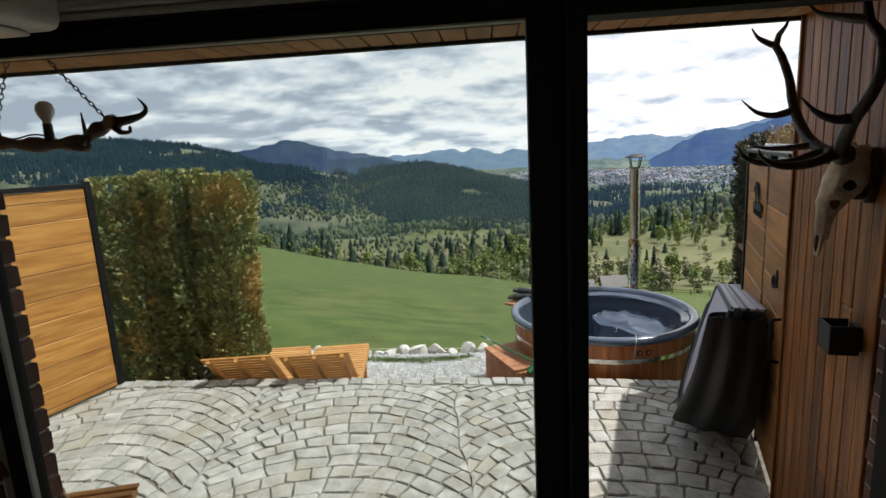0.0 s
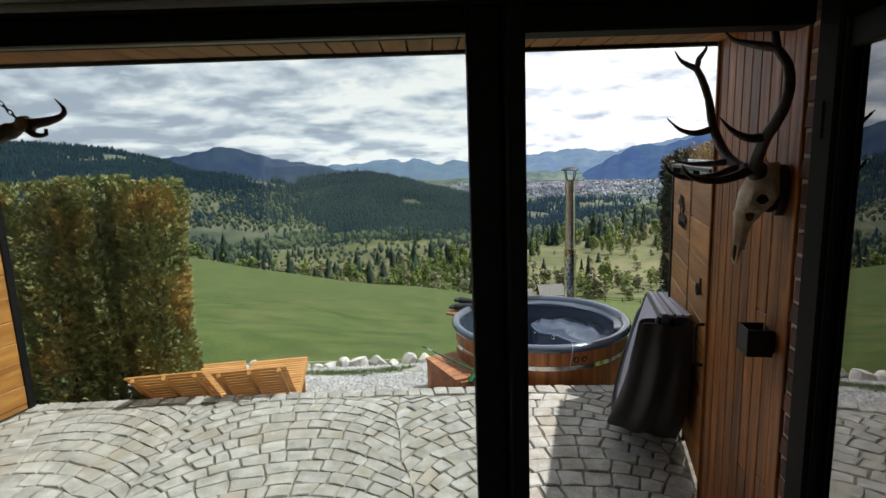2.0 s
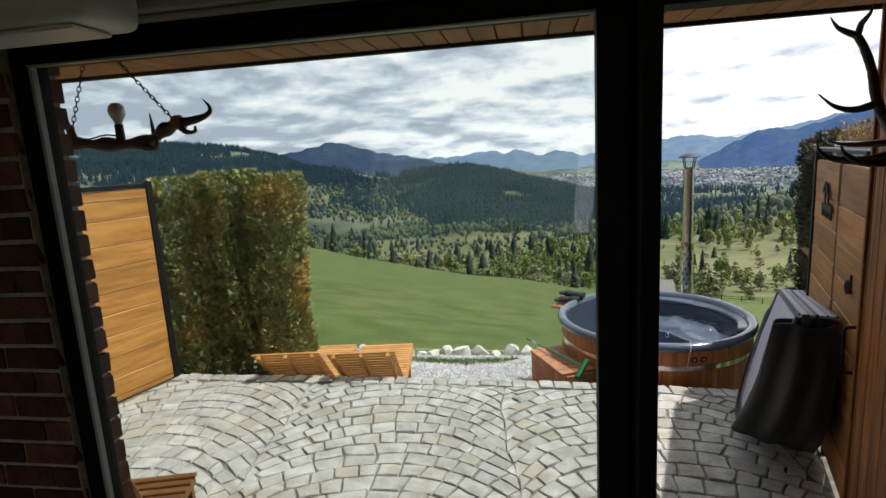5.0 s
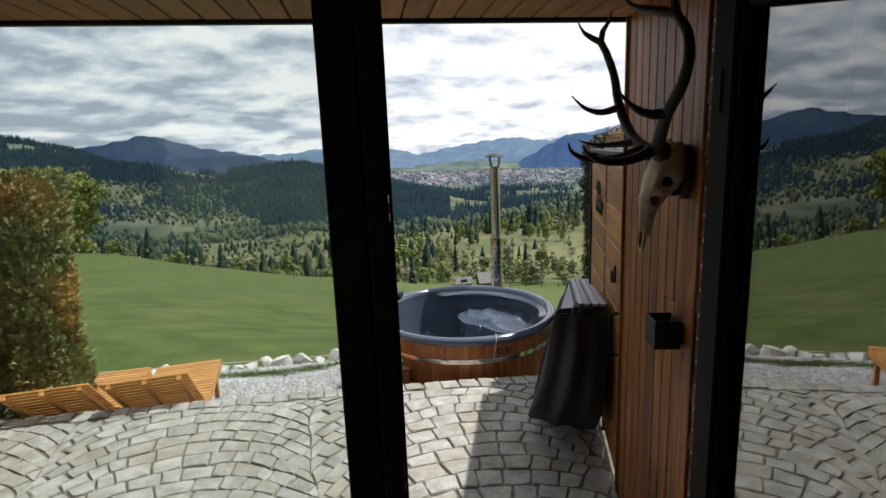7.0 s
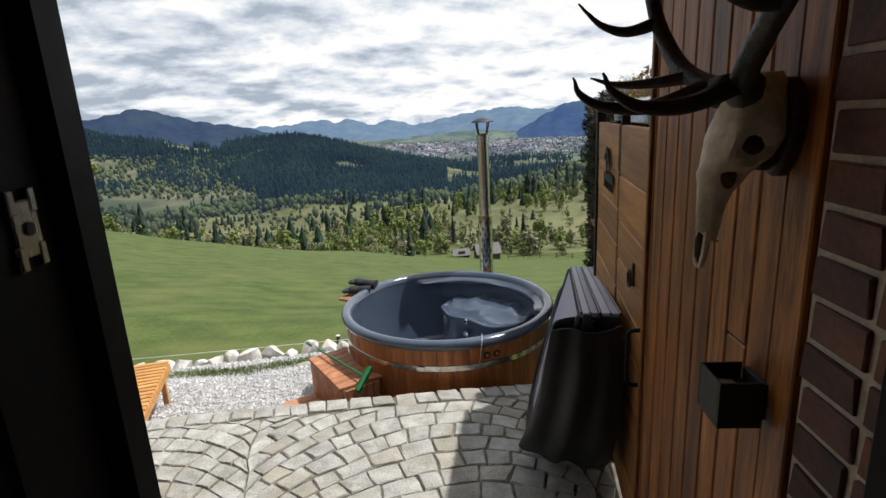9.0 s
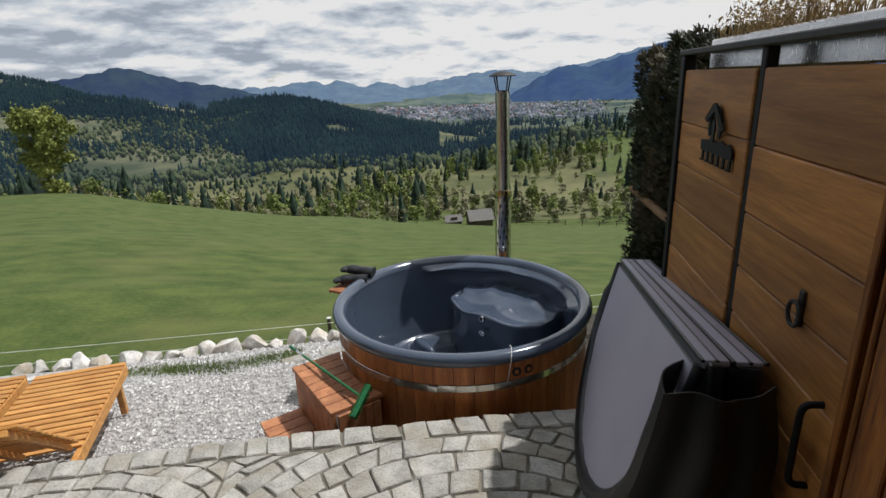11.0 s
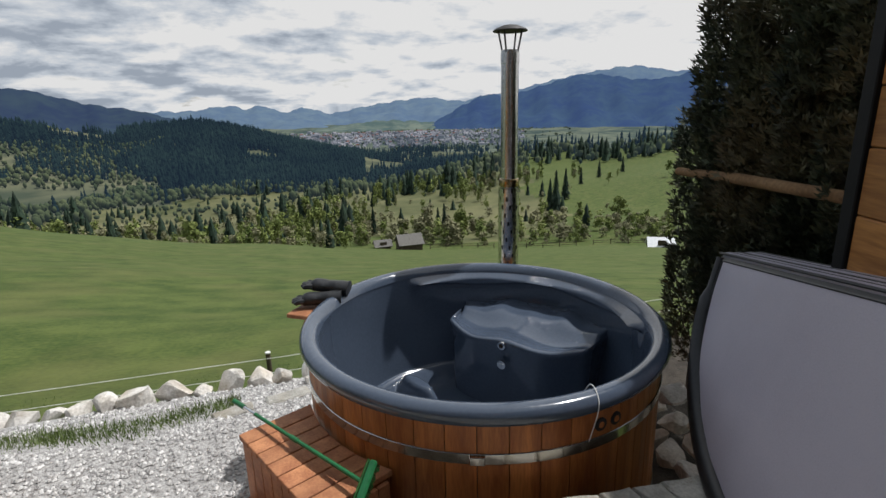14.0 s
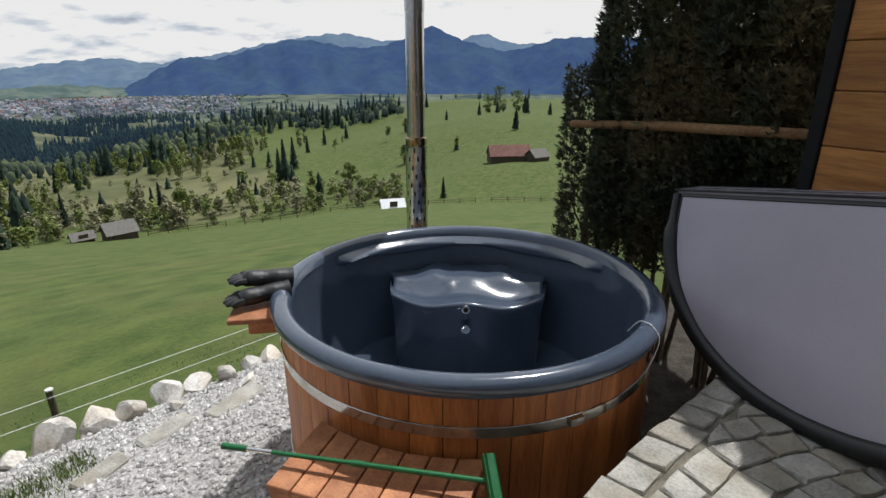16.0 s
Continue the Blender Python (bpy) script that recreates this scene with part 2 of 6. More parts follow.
PLASTER_OUT = hazed_distance("pale rendered walls in haze", (0.15, 0.155, 0.17), (0.055, 0.085, 0.125), 0.5, (0.34, 0.34, 0.36))
TOWN_ROOF = hazed_distance("grey town roofs in haze", (0.09, 0.09, 0.10), (0.055, 0.085, 0.125), 0.5, (0.30, 0.29, 0.31))
SOIL = surface("dark earth", (0.025, 0.021, 0.017), (0.07, 0.06, 0.048), 12, 0.95, 0.7, fine=80, bump_distance=0.02)
SPRUCE = surface("spruce needles", (0.011, 0.022, 0.015), (0.028, 0.050, 0.030), 0.25, 0.9, 0, fine=1.5, vary=0.35, islands=True)
BROADLEAF = surface("fresh spring leaves", (0.095, 0.130, 0.034), (0.205, 0.240, 0.072), 0.12, 0.9, 0, fine=0.9, vary=0.3, islands=True)
BARE = surface("budding grey-brown twigs", (0.15, 0.15, 0.085), (0.26, 0.25, 0.145), 0.12, 0.9, 0, fine=0.9, vary=0.25, islands=True)
BARK = surface("grey bark", (0.07, 0.055, 0.042), (0.16, 0.13, 0.10), 10, 0.9, 0.5)
BIRCH_BARK = surface("white birch bark", (0.35, 0.34, 0.31), (0.62, 0.61, 0.57), 6, 0.8, 0.2)
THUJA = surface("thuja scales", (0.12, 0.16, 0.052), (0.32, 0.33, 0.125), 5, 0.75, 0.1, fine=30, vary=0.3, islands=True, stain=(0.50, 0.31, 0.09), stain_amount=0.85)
# much darker copy of the thuja: the right hedge's shade is in its colour
THUJA_SHADED = surface("shaded thuja scales", (0.013, 0.021, 0.011), (0.070, 0.084, 0.042), 5, 0.7, 0.1, fine=30, vary=0.4, islands=True, stain=(0.20, 0.14, 0.07), stain_amount=0.45)
BIRCH_LEAF = surface("young birch leaves", (0.13, 0.16, 0.035), (0.27, 0.29, 0.085), 0.5, 0.9, 0, fine=3, vary=0.25, islands=True)
# room walls and ceiling, made pale to bounce daylight onto the inner bricks
ROOM = surface("light plaster", (0.52, 0.50, 0.46), (0.62, 0.60, 0.56), 3, 0.9, 0.1)
GRASS_BLADE = surface("grass blades", (0.085, 0.130, 0.034), (0.155, 0.205, 0.065), 2, 0.8, 0, fine=10, vary=0.3, islands=True)
# far ranges and woods: aerial haze painted by bluish base tones and emission
FAR_BLUE = hazed_distance("near mountains in blue haze glow", (0.012, 0.022, 0.045), (0.050, 0.088, 0.21), 0.75, (0.025, 0.045, 0.05))
FAR_PEAK = hazed_distance("dark wooded ridge", (0.012, 0.020, 0.03), (0.042, 0.064, 0.155), 0.58, (0.022, 0.036, 0.034))
SPRUCE_FAR = hazed_distance("spruce woods across the valley", (0.006, 0.013, 0.011), (0.040, 0.070, 0.130), 0.27, (0.016, 0.030, 0.022))
SLOPE_FAR = hazed_distance("slopes across the valley", (0.052, 0.064, 0.038), (0.048, 0.076, 0.125), 0.24, (0.15, 0.15, 0.085))
LEAF_FAR = hazed_distance("broadleaf woods across the valley", (0.034, 0.052, 0.026), (0.048, 0.076, 0.125), 0.20, (0.10, 0.115, 0.052))
FAR_PALE = hazed_distance("farthest range", (0.03, 0.05, 0.07), (0.115, 0.170, 0.28), 0.85, (0.06, 0.085, 0.085))
FAR_GREEN = hazed_distance("hazy green foothills beyond the town", (0.045, 0.070, 0.055), (0.075, 0.110, 0.15), 0.55, (0.12, 0.14, 0.10))


def ground_material():
    """Pasture near by; farther off pasture broken by woodland floor, with worn earth."""
    m = surface("pasture", (0.038, 0.066, 0.012), (0.094, 0.122, 0.030), 0.9, 0.95, 0.7, fine=11.0, stain=(0.130, 0.128, 0.045), stain_amount=0.4, bump_distance=0.05, spread=0.24)
    return m


PASTURE = ground_material()
WOODFLOOR = surface("woodland slope", (0.066, 0.078, 0.030), (0.135, 0.138, 0.062), 0.016, 0.98, 0, fine=0.09, spread=0.18, stain=(0.21, 0.19, 0.10), stain_amount=0.5)
# valley floor with the haze above it added as emission
VALLEY = hazed_distance("valley fields", (0.030, 0.048, 0.042), (0.055, 0.085, 0.125), 0.30, (0.13, 0.145, 0.10))


BLACK.node_tree.nodes["Principled BSDF"].inputs["Specular IOR Level"].default_value = 0.25
FRAME.node_tree.nodes["Principled BSDF"].inputs["Specular IOR Level"].default_value = 0.2

# ---- mesh helpers ----
def mesh_object(name, verts, faces, material, smooth=False):
    me = bpy.data.meshes.new(name)
    me.from_pydata([tuple(v) for v in verts], [], [tuple(f) for f in faces])
    me.materials.append(material)
    if smooth:
        me.polygons.foreach_set("use_smooth", [True] * len(me.polygons))
    me.update()
    return new(name, me)


def thing(name, m, label, category, group="", kind=""):
    """An empty at the base of a thing; its parts are meshes in its own frame."""
    ob = new(name)
    ob.matrix_world = m
    ob.empty_display_size = 0.1
    return tagged(ob, label, category, group, kind)


def part(name, bm, material, parent, label="", smooth=False):
    """Links a bmesh as one mesh object under a thing or a part."""
    me = bpy.data.meshes.new(name)
    bm.to_mesh(me)
    bm.free()
    me.materials.append(material)
    if smooth:
        me.polygons.foreach_set("use_smooth", [True] * len(me.polygons))
        me.set_sharp_from_angle(angle=radians(40))
    ob = new(name, me)
    if parent is not None:
        ob.parent = parent
    if label:
        ob["label"] = label
    return ob


def box(x0, x1, y0, y1, z0, z1, bevel=0.0, bm=None, m=None, segments=1):
    """A bevelled box between two corners."""
    bm = bm or bmesh.new()
    r = bmesh.ops.create_cube(bm, size=1)
    vs = r["verts"]
    bmesh.ops.transform(bm, matrix=Matrix.LocRotScale(((x0 + x1) / 2, (y0 + y1) / 2, (z0 + z1) / 2), None, (x1 - x0, y1 - y0, z1 - z0)), verts=vs)
    if bevel:
        es = list({e for v in vs for e in v.link_edges})
        r2 = bmesh.ops.bevel(bm, geom=es, offset=bevel, segments=segments, affect="EDGES", profile=0.5)
        vs = list({v for f in r2["faces"] for v in f.verts} | {v for v in vs if v.is_valid})
    if m is not None:
        bmesh.ops.transform(bm, matrix=m, verts=[v for v in vs if v.is_valid])
    return bm


def tube(points, radii, sides=10, bm=None, caps=True):
    """A tapered tube through points."""
    bm = bm or bmesh.new()
    pts = [Vector(p) for p in points]
    rings = []
    side = None
    for i, p in enumerate(pts):
        d = (pts[min(i + 1, len(pts) - 1)] - pts[max(i - 1, 0)]).normalized()
        if side is None:
            side = d.orthogonal().normalized()
        else:
            side = (side - d * side.dot(d)).normalized()
        up = d.cross(side)
        rings.append([bm.verts.new(p + (side * math.cos(a) + up * math.sin(a)) * radii[i]) for a in [2 * math.pi * k / sides for k in range(sides)]])
    for a, b in zip(rings, rings[1:]):
        for k in range(sides):
            bm.faces.new((a[k], a[(k + 1) % sides], b[(k + 1) % sides], b[k]))
    if caps:
        bm.faces.new(rings[0][::-1])
        bm.faces.new(rings[-1])
    return bm


def curve_points(points, steps=6):
    """Points of a smooth curve through the given ones."""
    p = [Vector(q) for q in points]
    p = [p[0] * 2 - p[1]] + p + [p[-1] * 2 - p[-2]]
    res = []
    for i in range(1, len(p) - 2):
        for k in range(steps):
            t = k / steps
            a, b, c, d = p[i - 1:i + 3]
            res.append(0.5 * ((2 * b) + (c - a) * t + (2 * a - 5 * b + 4 * c - d) * t * t + (3 * b - a - 3 * c + d) * t ** 3))
    return res + [p[-2]]


def lathe(profile, sides=48, bm=None, z_axis=(0, 0)):
    """A turned shape from (radius, height) pairs."""
    bm = bm or bmesh.new()
    rings = []
    for r, z in profile:
        rings.append([bm.verts.new((z_axis[0] + r * math.cos(2 * math.pi * k / sides), z_axis[1] + r * math.sin(2 * math.pi * k / sides), z)) for k in range(sides)])
    for a, b in zip(rings, rings[1:]):
        for k in range(sides):
            bm.faces.new((a[k], a[(k + 1) % sides], b[(k + 1) % sides], b[k]))
    return bm


def structure(ob, label, category):
    return tagged(ob, label, category, kind="structure")

# ---- the lie of the land ----
AZ = [-60, -38, -28, -20, -14, -8, -2, 4, 10, 16, 24, 32, 40, 48, 56, 64, 80]
RINGS = [
    (14, [-14, -14.5, -15, -16, -17, -18, -19, -19.5, -19.5, -19.5, -19.5, -19.5, -19, -18.5, -18, -17, -15]),
    (30, [-9, -9.5, -10.5, -11.5, -12.8, -14, -15.2, -16, -16.6, -17, -17.2, -17.2, -17, -16.6, -16, -15, -13]),
    (80, [-7, -7.2, -7.6, -8.35, -10.1, -11.6, -12.85, -13.55, -14.6, -15.5, -15.8, -15.6, -15.2, -15, -14.8, -14.4, -12]),
    (120, [-7.8, -8.2, -8.9, -9.5, -11.4, -12.9, -13.8, -14.1, -14.6, -15.1, -15.4, -15.2, -14.7, -14.3, -14.2, -13.6, -11]),
    (170, [-9, -9.5, -10, -11, -12.5, -13.5, -14, -13.6, -13.4, -13.2, -13, -12.6, -12.2, -11.5, -10, -9.5, -9]),
    (300, [-9, -9, -9, -10, -10.5, -10.8, -11, -10.6, -10, -9.6, -8.8, -8, -7.6, -6.2, -5, -5, -6]),
    (480, [-6, -6, -7, -8, -8.2, -8.2, -8, -8, -8.2, -8, -6.6, -4.9, -4.8, -3.75, -3.1, -3.0, -4]),
    (900, [1, 0.8, 0.2, -0.7, -1.3, -1.9, -1.7, -2.9, -4.5, -5.8, -6.6, -7, -7.5, -7.5, -7.5, -7.5, -5]),
    (1500, [2.4, 2.5, 2.2, 0.4, -3, -4, -4.6, -4.7, -4.7, -4.7, -4.7, -4.7, -4.7, -4.7, -4.7, -4.7, -4]),
    (2600, [-1, -1, -1, -2, -2.66, -2.66, -2.66, -2.66, -2.66, -2.66, -2.66, -2.66, -2.66, -2.66, -2.66, -2.66, -2.66]),
    (4950, [-1.4] * 17),
]
RING_LOG = [math.log(r) for r, _ in RINGS]


def smooth_interp(x, xs, ys):
    """Smooth interpolation through knots."""
    xs, ys = np.asarray(xs, float), np.asarray(ys, float)
    d = np.gradient(ys, xs)
    i = np.clip(np.searchsorted(xs, x) - 1, 0, len(xs) - 2)
    h = xs[i + 1] - xs[i]
    t = np.clip((x - xs[i]) / h, 0, 1)
    return ((2 * t ** 3 - 3 * t * t + 1) * ys[i] + (t ** 3 - 2 * t * t + t) * h * d[i] + (3 * t * t - 2 * t ** 3) * ys[i + 1] + (t ** 3 - t * t) * h * d[i + 1])


def wave(x, y, size, seed):
    """Cheap smooth noise, about -1 to 1."""
    a = np.sin(x / size * 1.7 + seed) * np.cos(y / size * 1.3 - seed * 1.7)
    b = np.sin((x * 0.6 + y * 0.8) / size * 3.1 + seed * 2.3) * np.cos((y * 0.6 - x * 0.8) / size * 2.7 + seed)
    c = np.sin((x * 0.3 - y * 0.95) / size * 6.3 + seed * 0.7) * np.cos((x * 0.9 + y * 0.4) / size * 5.7 - seed)
    return 0.5 * a + 0.3 * b + 0.2 * c


def near_z(x, y):
    """Gravel bed, bank behind the boulders, first metres of pasture; level round the house."""
    yy = y + 0.1 * x
    z = np.interp(yy, [-8, 4.3, 4.9, 6.4, 7.35, 7.7, 9.4, 12.0, 16], [-0.65, -0.65, -0.63, -0.72, -0.95, -1.15, -2.0, -2.75, -3.8])
    return z


def ground_z(x, y):
    x, y = np.asarray(x, float), np.asarray(y, float)
    r = np.maximum(np.hypot(x, y), 0.5)
    az = np.clip(np.degrees(np.arctan2(x, y)), -80, 80)
    az = np.where(y < 0, np.sign(x) * 80, az)
    elev = [smooth_interp(az, AZ, e) for _, e in RINGS]
    lr = np.clip(np.log(r), RING_LOG[0], RING_LOG[-1])
    i = np.clip(np.searchsorted(RING_LOG, lr) - 1, 0, len(RINGS) - 2)
    E = np.array(elev)
    lo, hi = np.take_along_axis(E, i[None], 0)[0], np.take_along_axis(E, i[None] + 1, 0)[0]
    L = np.array(RING_LOG)
    t = (lr - L[i]) / (L[i + 1] - L[i])
    t = 0.5 * t + 0.5 * (3 * t * t - 2 * t ** 3)
    z = 2 + r * np.tan(np.radians(lo + (hi - lo) * t))
    z = z + wave(x, y, 9, 0.4) * 0.0013 * np.clip(r - 14, 0, 60) + wave(x, y, 70, 1.9) * 0.006 * np.clip(r - 130, 0, 700) + wave(x, y, 23, 3.9) * 0.003 * np.clip(r - 130, 0, 500)
    w = np.clip((r - 10) / 6, 0, 1)
    w = w * w * (3 - 2 * w)
    front = np.clip((y - 2) / 4, 0, 1)
    n = near_z(x, y)
    return n * (1 - w) + w * (z * front + (1 - front) * np.minimum(n, z * 0.3))


def gz(x, y):
    return float(ground_z(np.array([x]), np.array([y]))[0])


def polar(name, azs, rs, height, material):
    """A sheet over a fan of directions and distances."""
    A, R = np.meshgrid(np.radians(azs), rs, indexing="ij")
    x, y = np.sin(A) * R, np.cos(A) * R
    z = height(x, y, np.degrees(A), R)
    na, nr = len(azs), len(rs)
    idx = np.arange(na * nr).reshape(na, nr)
    f = np.stack([idx[:-1, :-1], idx[:-1, 1:], idx[1:, 1:], idx[1:, :-1]], -1).reshape(-1, 4)
    return mesh_object(name, np.stack([x, y, z], -1).reshape(-1, 3).tolist(), f.tolist(), material, smooth=True)


azs = np.concatenate([np.arange(-180, -62, 4.0), np.arange(-62, 82, 0.5), np.arange(82, 180.1, 4.0)])
rs = np.concatenate([np.arange(0.05, 14, 0.28), np.geomspace(14, 4950, 190)])
ground = structure(polar("ground", azs, rs, lambda x, y, a, r: ground_z(x, y), PASTURE), "rolling green pasture falling away to wooded slopes and a valley", "ground")
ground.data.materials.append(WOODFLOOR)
# distant slots of the ground glow faintly to stand in for haze
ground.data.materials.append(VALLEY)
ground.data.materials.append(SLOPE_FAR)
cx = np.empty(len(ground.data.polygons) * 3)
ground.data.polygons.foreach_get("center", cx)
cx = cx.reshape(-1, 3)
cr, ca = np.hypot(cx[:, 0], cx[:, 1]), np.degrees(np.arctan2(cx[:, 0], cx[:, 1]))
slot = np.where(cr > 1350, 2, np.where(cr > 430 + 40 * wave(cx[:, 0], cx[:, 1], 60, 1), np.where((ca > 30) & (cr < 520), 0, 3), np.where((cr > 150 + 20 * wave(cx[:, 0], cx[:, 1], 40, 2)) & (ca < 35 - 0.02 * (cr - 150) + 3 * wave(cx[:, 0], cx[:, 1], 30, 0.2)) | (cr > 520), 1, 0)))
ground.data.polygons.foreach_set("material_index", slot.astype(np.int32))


def range_of_hills(name, dist, knots, depth, material, label, rough, seed):
    """A mountain range as a solid relief with its own crest line."""
    ks = np.array(knots, float)
    azs = np.arange(ks[0, 0], ks[-1, 0] + 0.01, 0.3)
    steps = np.linspace(0, 1, 26)
    rs = dist * (1 - depth * (1 - steps))

    def height(x, y, a, r):
        crest = 2 + dist * np.tan(np.radians(smooth_interp(a, ks[:, 0], ks[:, 1])))
        crest = crest + dist * 0.0011 * (np.sin(a * 3.1 + seed) + 0.6 * np.sin(a * 7.3 + seed * 2) + 0.35 * np.sin(a * 17 + seed))
        t = (r / dist - (1 - depth)) / depth
        spur = 0.5 + 0.5 * np.sin(a * 1.15 + seed + 2.0 * t) * np.cos(a * 0.47 - seed)
        t2 = np.clip(t ** (0.75 + 0.7 * spur), 0, 1)
        return -150 + (crest + 150) * t2 + rough * wave(x, y, 160, seed) * t * (1 - t) * 4
    return structure(polar(name, azs, rs, height, material), label, "mountains")


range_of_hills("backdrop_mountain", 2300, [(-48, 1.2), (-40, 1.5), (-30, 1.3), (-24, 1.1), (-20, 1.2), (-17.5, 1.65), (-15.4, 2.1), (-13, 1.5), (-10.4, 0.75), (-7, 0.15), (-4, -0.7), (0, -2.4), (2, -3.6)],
               0.30, FAR_PEAK, "dark wooded ridge with a rounded peak, blued by haze glow", 30, 0.6)
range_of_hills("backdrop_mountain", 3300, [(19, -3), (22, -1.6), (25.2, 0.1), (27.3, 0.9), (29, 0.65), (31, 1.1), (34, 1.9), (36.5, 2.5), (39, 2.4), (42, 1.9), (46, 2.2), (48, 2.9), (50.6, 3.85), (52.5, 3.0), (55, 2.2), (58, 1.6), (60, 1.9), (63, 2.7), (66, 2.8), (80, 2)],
               0.22, FAR_BLUE, "steep forested mountains beyond the town, blued by haze glow", 50, 1.7)
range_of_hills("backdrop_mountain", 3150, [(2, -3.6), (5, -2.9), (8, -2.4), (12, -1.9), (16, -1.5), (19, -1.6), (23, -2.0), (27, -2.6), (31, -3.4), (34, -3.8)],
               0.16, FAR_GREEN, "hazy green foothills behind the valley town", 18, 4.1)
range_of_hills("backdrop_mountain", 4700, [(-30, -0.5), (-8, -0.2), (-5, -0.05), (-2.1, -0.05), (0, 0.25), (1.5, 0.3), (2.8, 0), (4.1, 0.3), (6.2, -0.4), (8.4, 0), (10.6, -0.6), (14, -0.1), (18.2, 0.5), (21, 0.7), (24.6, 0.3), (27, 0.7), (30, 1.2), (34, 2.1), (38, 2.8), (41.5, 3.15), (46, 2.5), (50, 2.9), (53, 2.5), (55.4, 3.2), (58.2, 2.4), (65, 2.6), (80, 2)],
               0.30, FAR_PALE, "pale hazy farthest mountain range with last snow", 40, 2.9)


# ---- woods ----
def spruce_shape(sides=6, tiers=3):
    v, f = [], []
    for t in range(tiers):
        u = t / tiers
        z0, z1, r = 0.07 + 0.85 * u, min(1.0, 0.45 + 0.85 * u), 0.19 * (1 - u) ** 0.85 + 0.01
        base = len(v)
        for k in range(sides):
            a = 2 * math.pi * (k + 0.5 * t) / sides
            q = r * (1.2 if k % 2 else 0.62) * (1 + 0.22 * math.sin(k * 4.7 + t * 2.9 + sides))
            v.append((q * math.cos(a), q * math.sin(a), z0 + (0.03 if k % 2 else -0.02)))
        v.append((0, 0, z1))
        f += [(base + k, base + (k + 1) % sides, base + sides) for k in range(sides)]
    return np.array(v), f


def crown_shape(seed, level=1):
    bm = bmesh.new()
    bmesh.ops.create_icosphere(bm, subdivisions=level, radius=1)
    rnd = random.Random(seed)
    v = np.array([list(q.co) for q in bm.verts])
    f = [tuple(q.index for q in p.verts) for p in bm.faces]
    bm.free()
    v *= np.array([[rnd.uniform(0.55, 1.3)] for _ in v])
    v = v * np.array([0.30, 0.30, 0.44]) + np.array([0, 0, 0.52])
    return v, f


def clump_shape(seed):
    """A nearer crown of several ragged lobes."""
    rnd = random.Random(seed)
    v, f = [(-0.016, -0.01, -0.05), (0.016, -0.01, -0.05), (0.0, 0.018, -0.05), (0.0, 0.0, 0.8)], [(0, 1, 3), (1, 2, 3), (2, 0, 3)]
    lobes = [(rnd.uniform(0, 6.28), rnd.uniform(0.0, 0.20), rnd.uniform(0.25, 0.86), rnd.uniform(0.11, 0.19)) for _ in range(8)]
    for k in range(150):
        a, r, z, s = lobes[k % 8]
        d = Vector((rnd.gauss(0, 1), rnd.gauss(0, 1), rnd.gauss(0.25, 1))).normalized()
        lr = r * (1.25 - 0.9 * z)
        c = Vector((lr * math.cos(a), lr * math.sin(a), z)) + d * s * rnd.uniform(0.5, 1.15)
        e = (d + Vector((rnd.gauss(0, 0.5), rnd.gauss(0, 0.5), rnd.gauss(0.3, 0.5)))).normalized()
        u = e.orthogonal().normalized()
        u.rotate(Matrix.Rotation(rnd.uniform(0, 6.28), 3, e))
        w = e.cross(u)
        q = 0.062 * rnd.uniform(0.6, 1.3)
        i = len(v)
        v += [tuple(c + u * q), tuple(c - u * q * 0.6 + w * q), tuple(c - u * q * 0.5 - w * q * 0.8)]
        f.append((i, i + 1, i + 2))
    return np.array(v), f


def plant(name, shapes, places, material, label):
    """Many small trees as one mass."""
    V, F, base = [], [], 0
    for k, (x, y, z, h, w, turn) in enumerate(places):
        v, f = shapes[k % len(shapes)]
        c, s = math.cos(turn), math.sin(turn)
        q = np.stack([(v[:, 0] * c - v[:, 1] * s) * w + x, (v[:, 0] * s + v[:, 1] * c) * w + y, v[:, 2] * h + z], 1)
        V.append(q)
        F.append(np.array(f) + base)
        base += len(v)
    V, F = np.concatenate(V), np.concatenate(F)
    me = bpy.data.meshes.new(name)
    me.vertices.add(len(V)); me.vertices.foreach_set("co", V.reshape(-1))
    me.loops.add(F.size); me.loops.foreach_set("vertex_index", F.reshape(-1).astype(np.int32))
    me.polygons.add(len(F)); me.polygons.foreach_set("loop_start", np.arange(0, F.size, 3, dtype=np.int32))
    me.materials.append(material)
    me.update(calc_edges=True)
    me.validate()
    return tagged(new(name, me), label, "trees", kind="stuff")


rng = np.random.default_rng(7)


def scatter(n, az0, az1, r0, r1):
    a = np.radians(rng.uniform(az0, az1, n))
    r = np.sqrt(rng.uniform(r0 ** 2, r1 ** 2, n))
    return np.sin(a) * r, np.cos(a) * r


def places(x, y, keep, h0, h1, w):
    x, y = x[keep], y[keep]
    z = ground_z(x, y)
    h = rng.uniform(h0, h1, len(x)) * rng.uniform(0.75, 1.1, len(x))
    return [(a, b, c - 0.3, q, q * w * k, t) for a, b, c, q, k, t in zip(x, y, z, h, rng.uniform(0.8, 1.2, len(x)), rng.uniform(0, 6.28, len(x)))]


spruces, leafy, twiggy = [], [], []
# dense dark wood on the middle hill and along the ridge behind it
x, y = scatter(19000, -30, 14, 430, 960)
clear = wave(x, y, 85, 0.9)
aa, rr = np.degrees(np.arctan2(x, y)), np.hypot(x, y)
dense = (aa > -6 + 4 * wave(x, y, 60, 1)) & (rr > 500) | (rr > 780) & (wave(x, y, 110, 2.6) > -0.15)
tan_field = ((aa + 11.3) / 2.6) ** 2 + ((rr - 880) / 75) ** 2 < 1
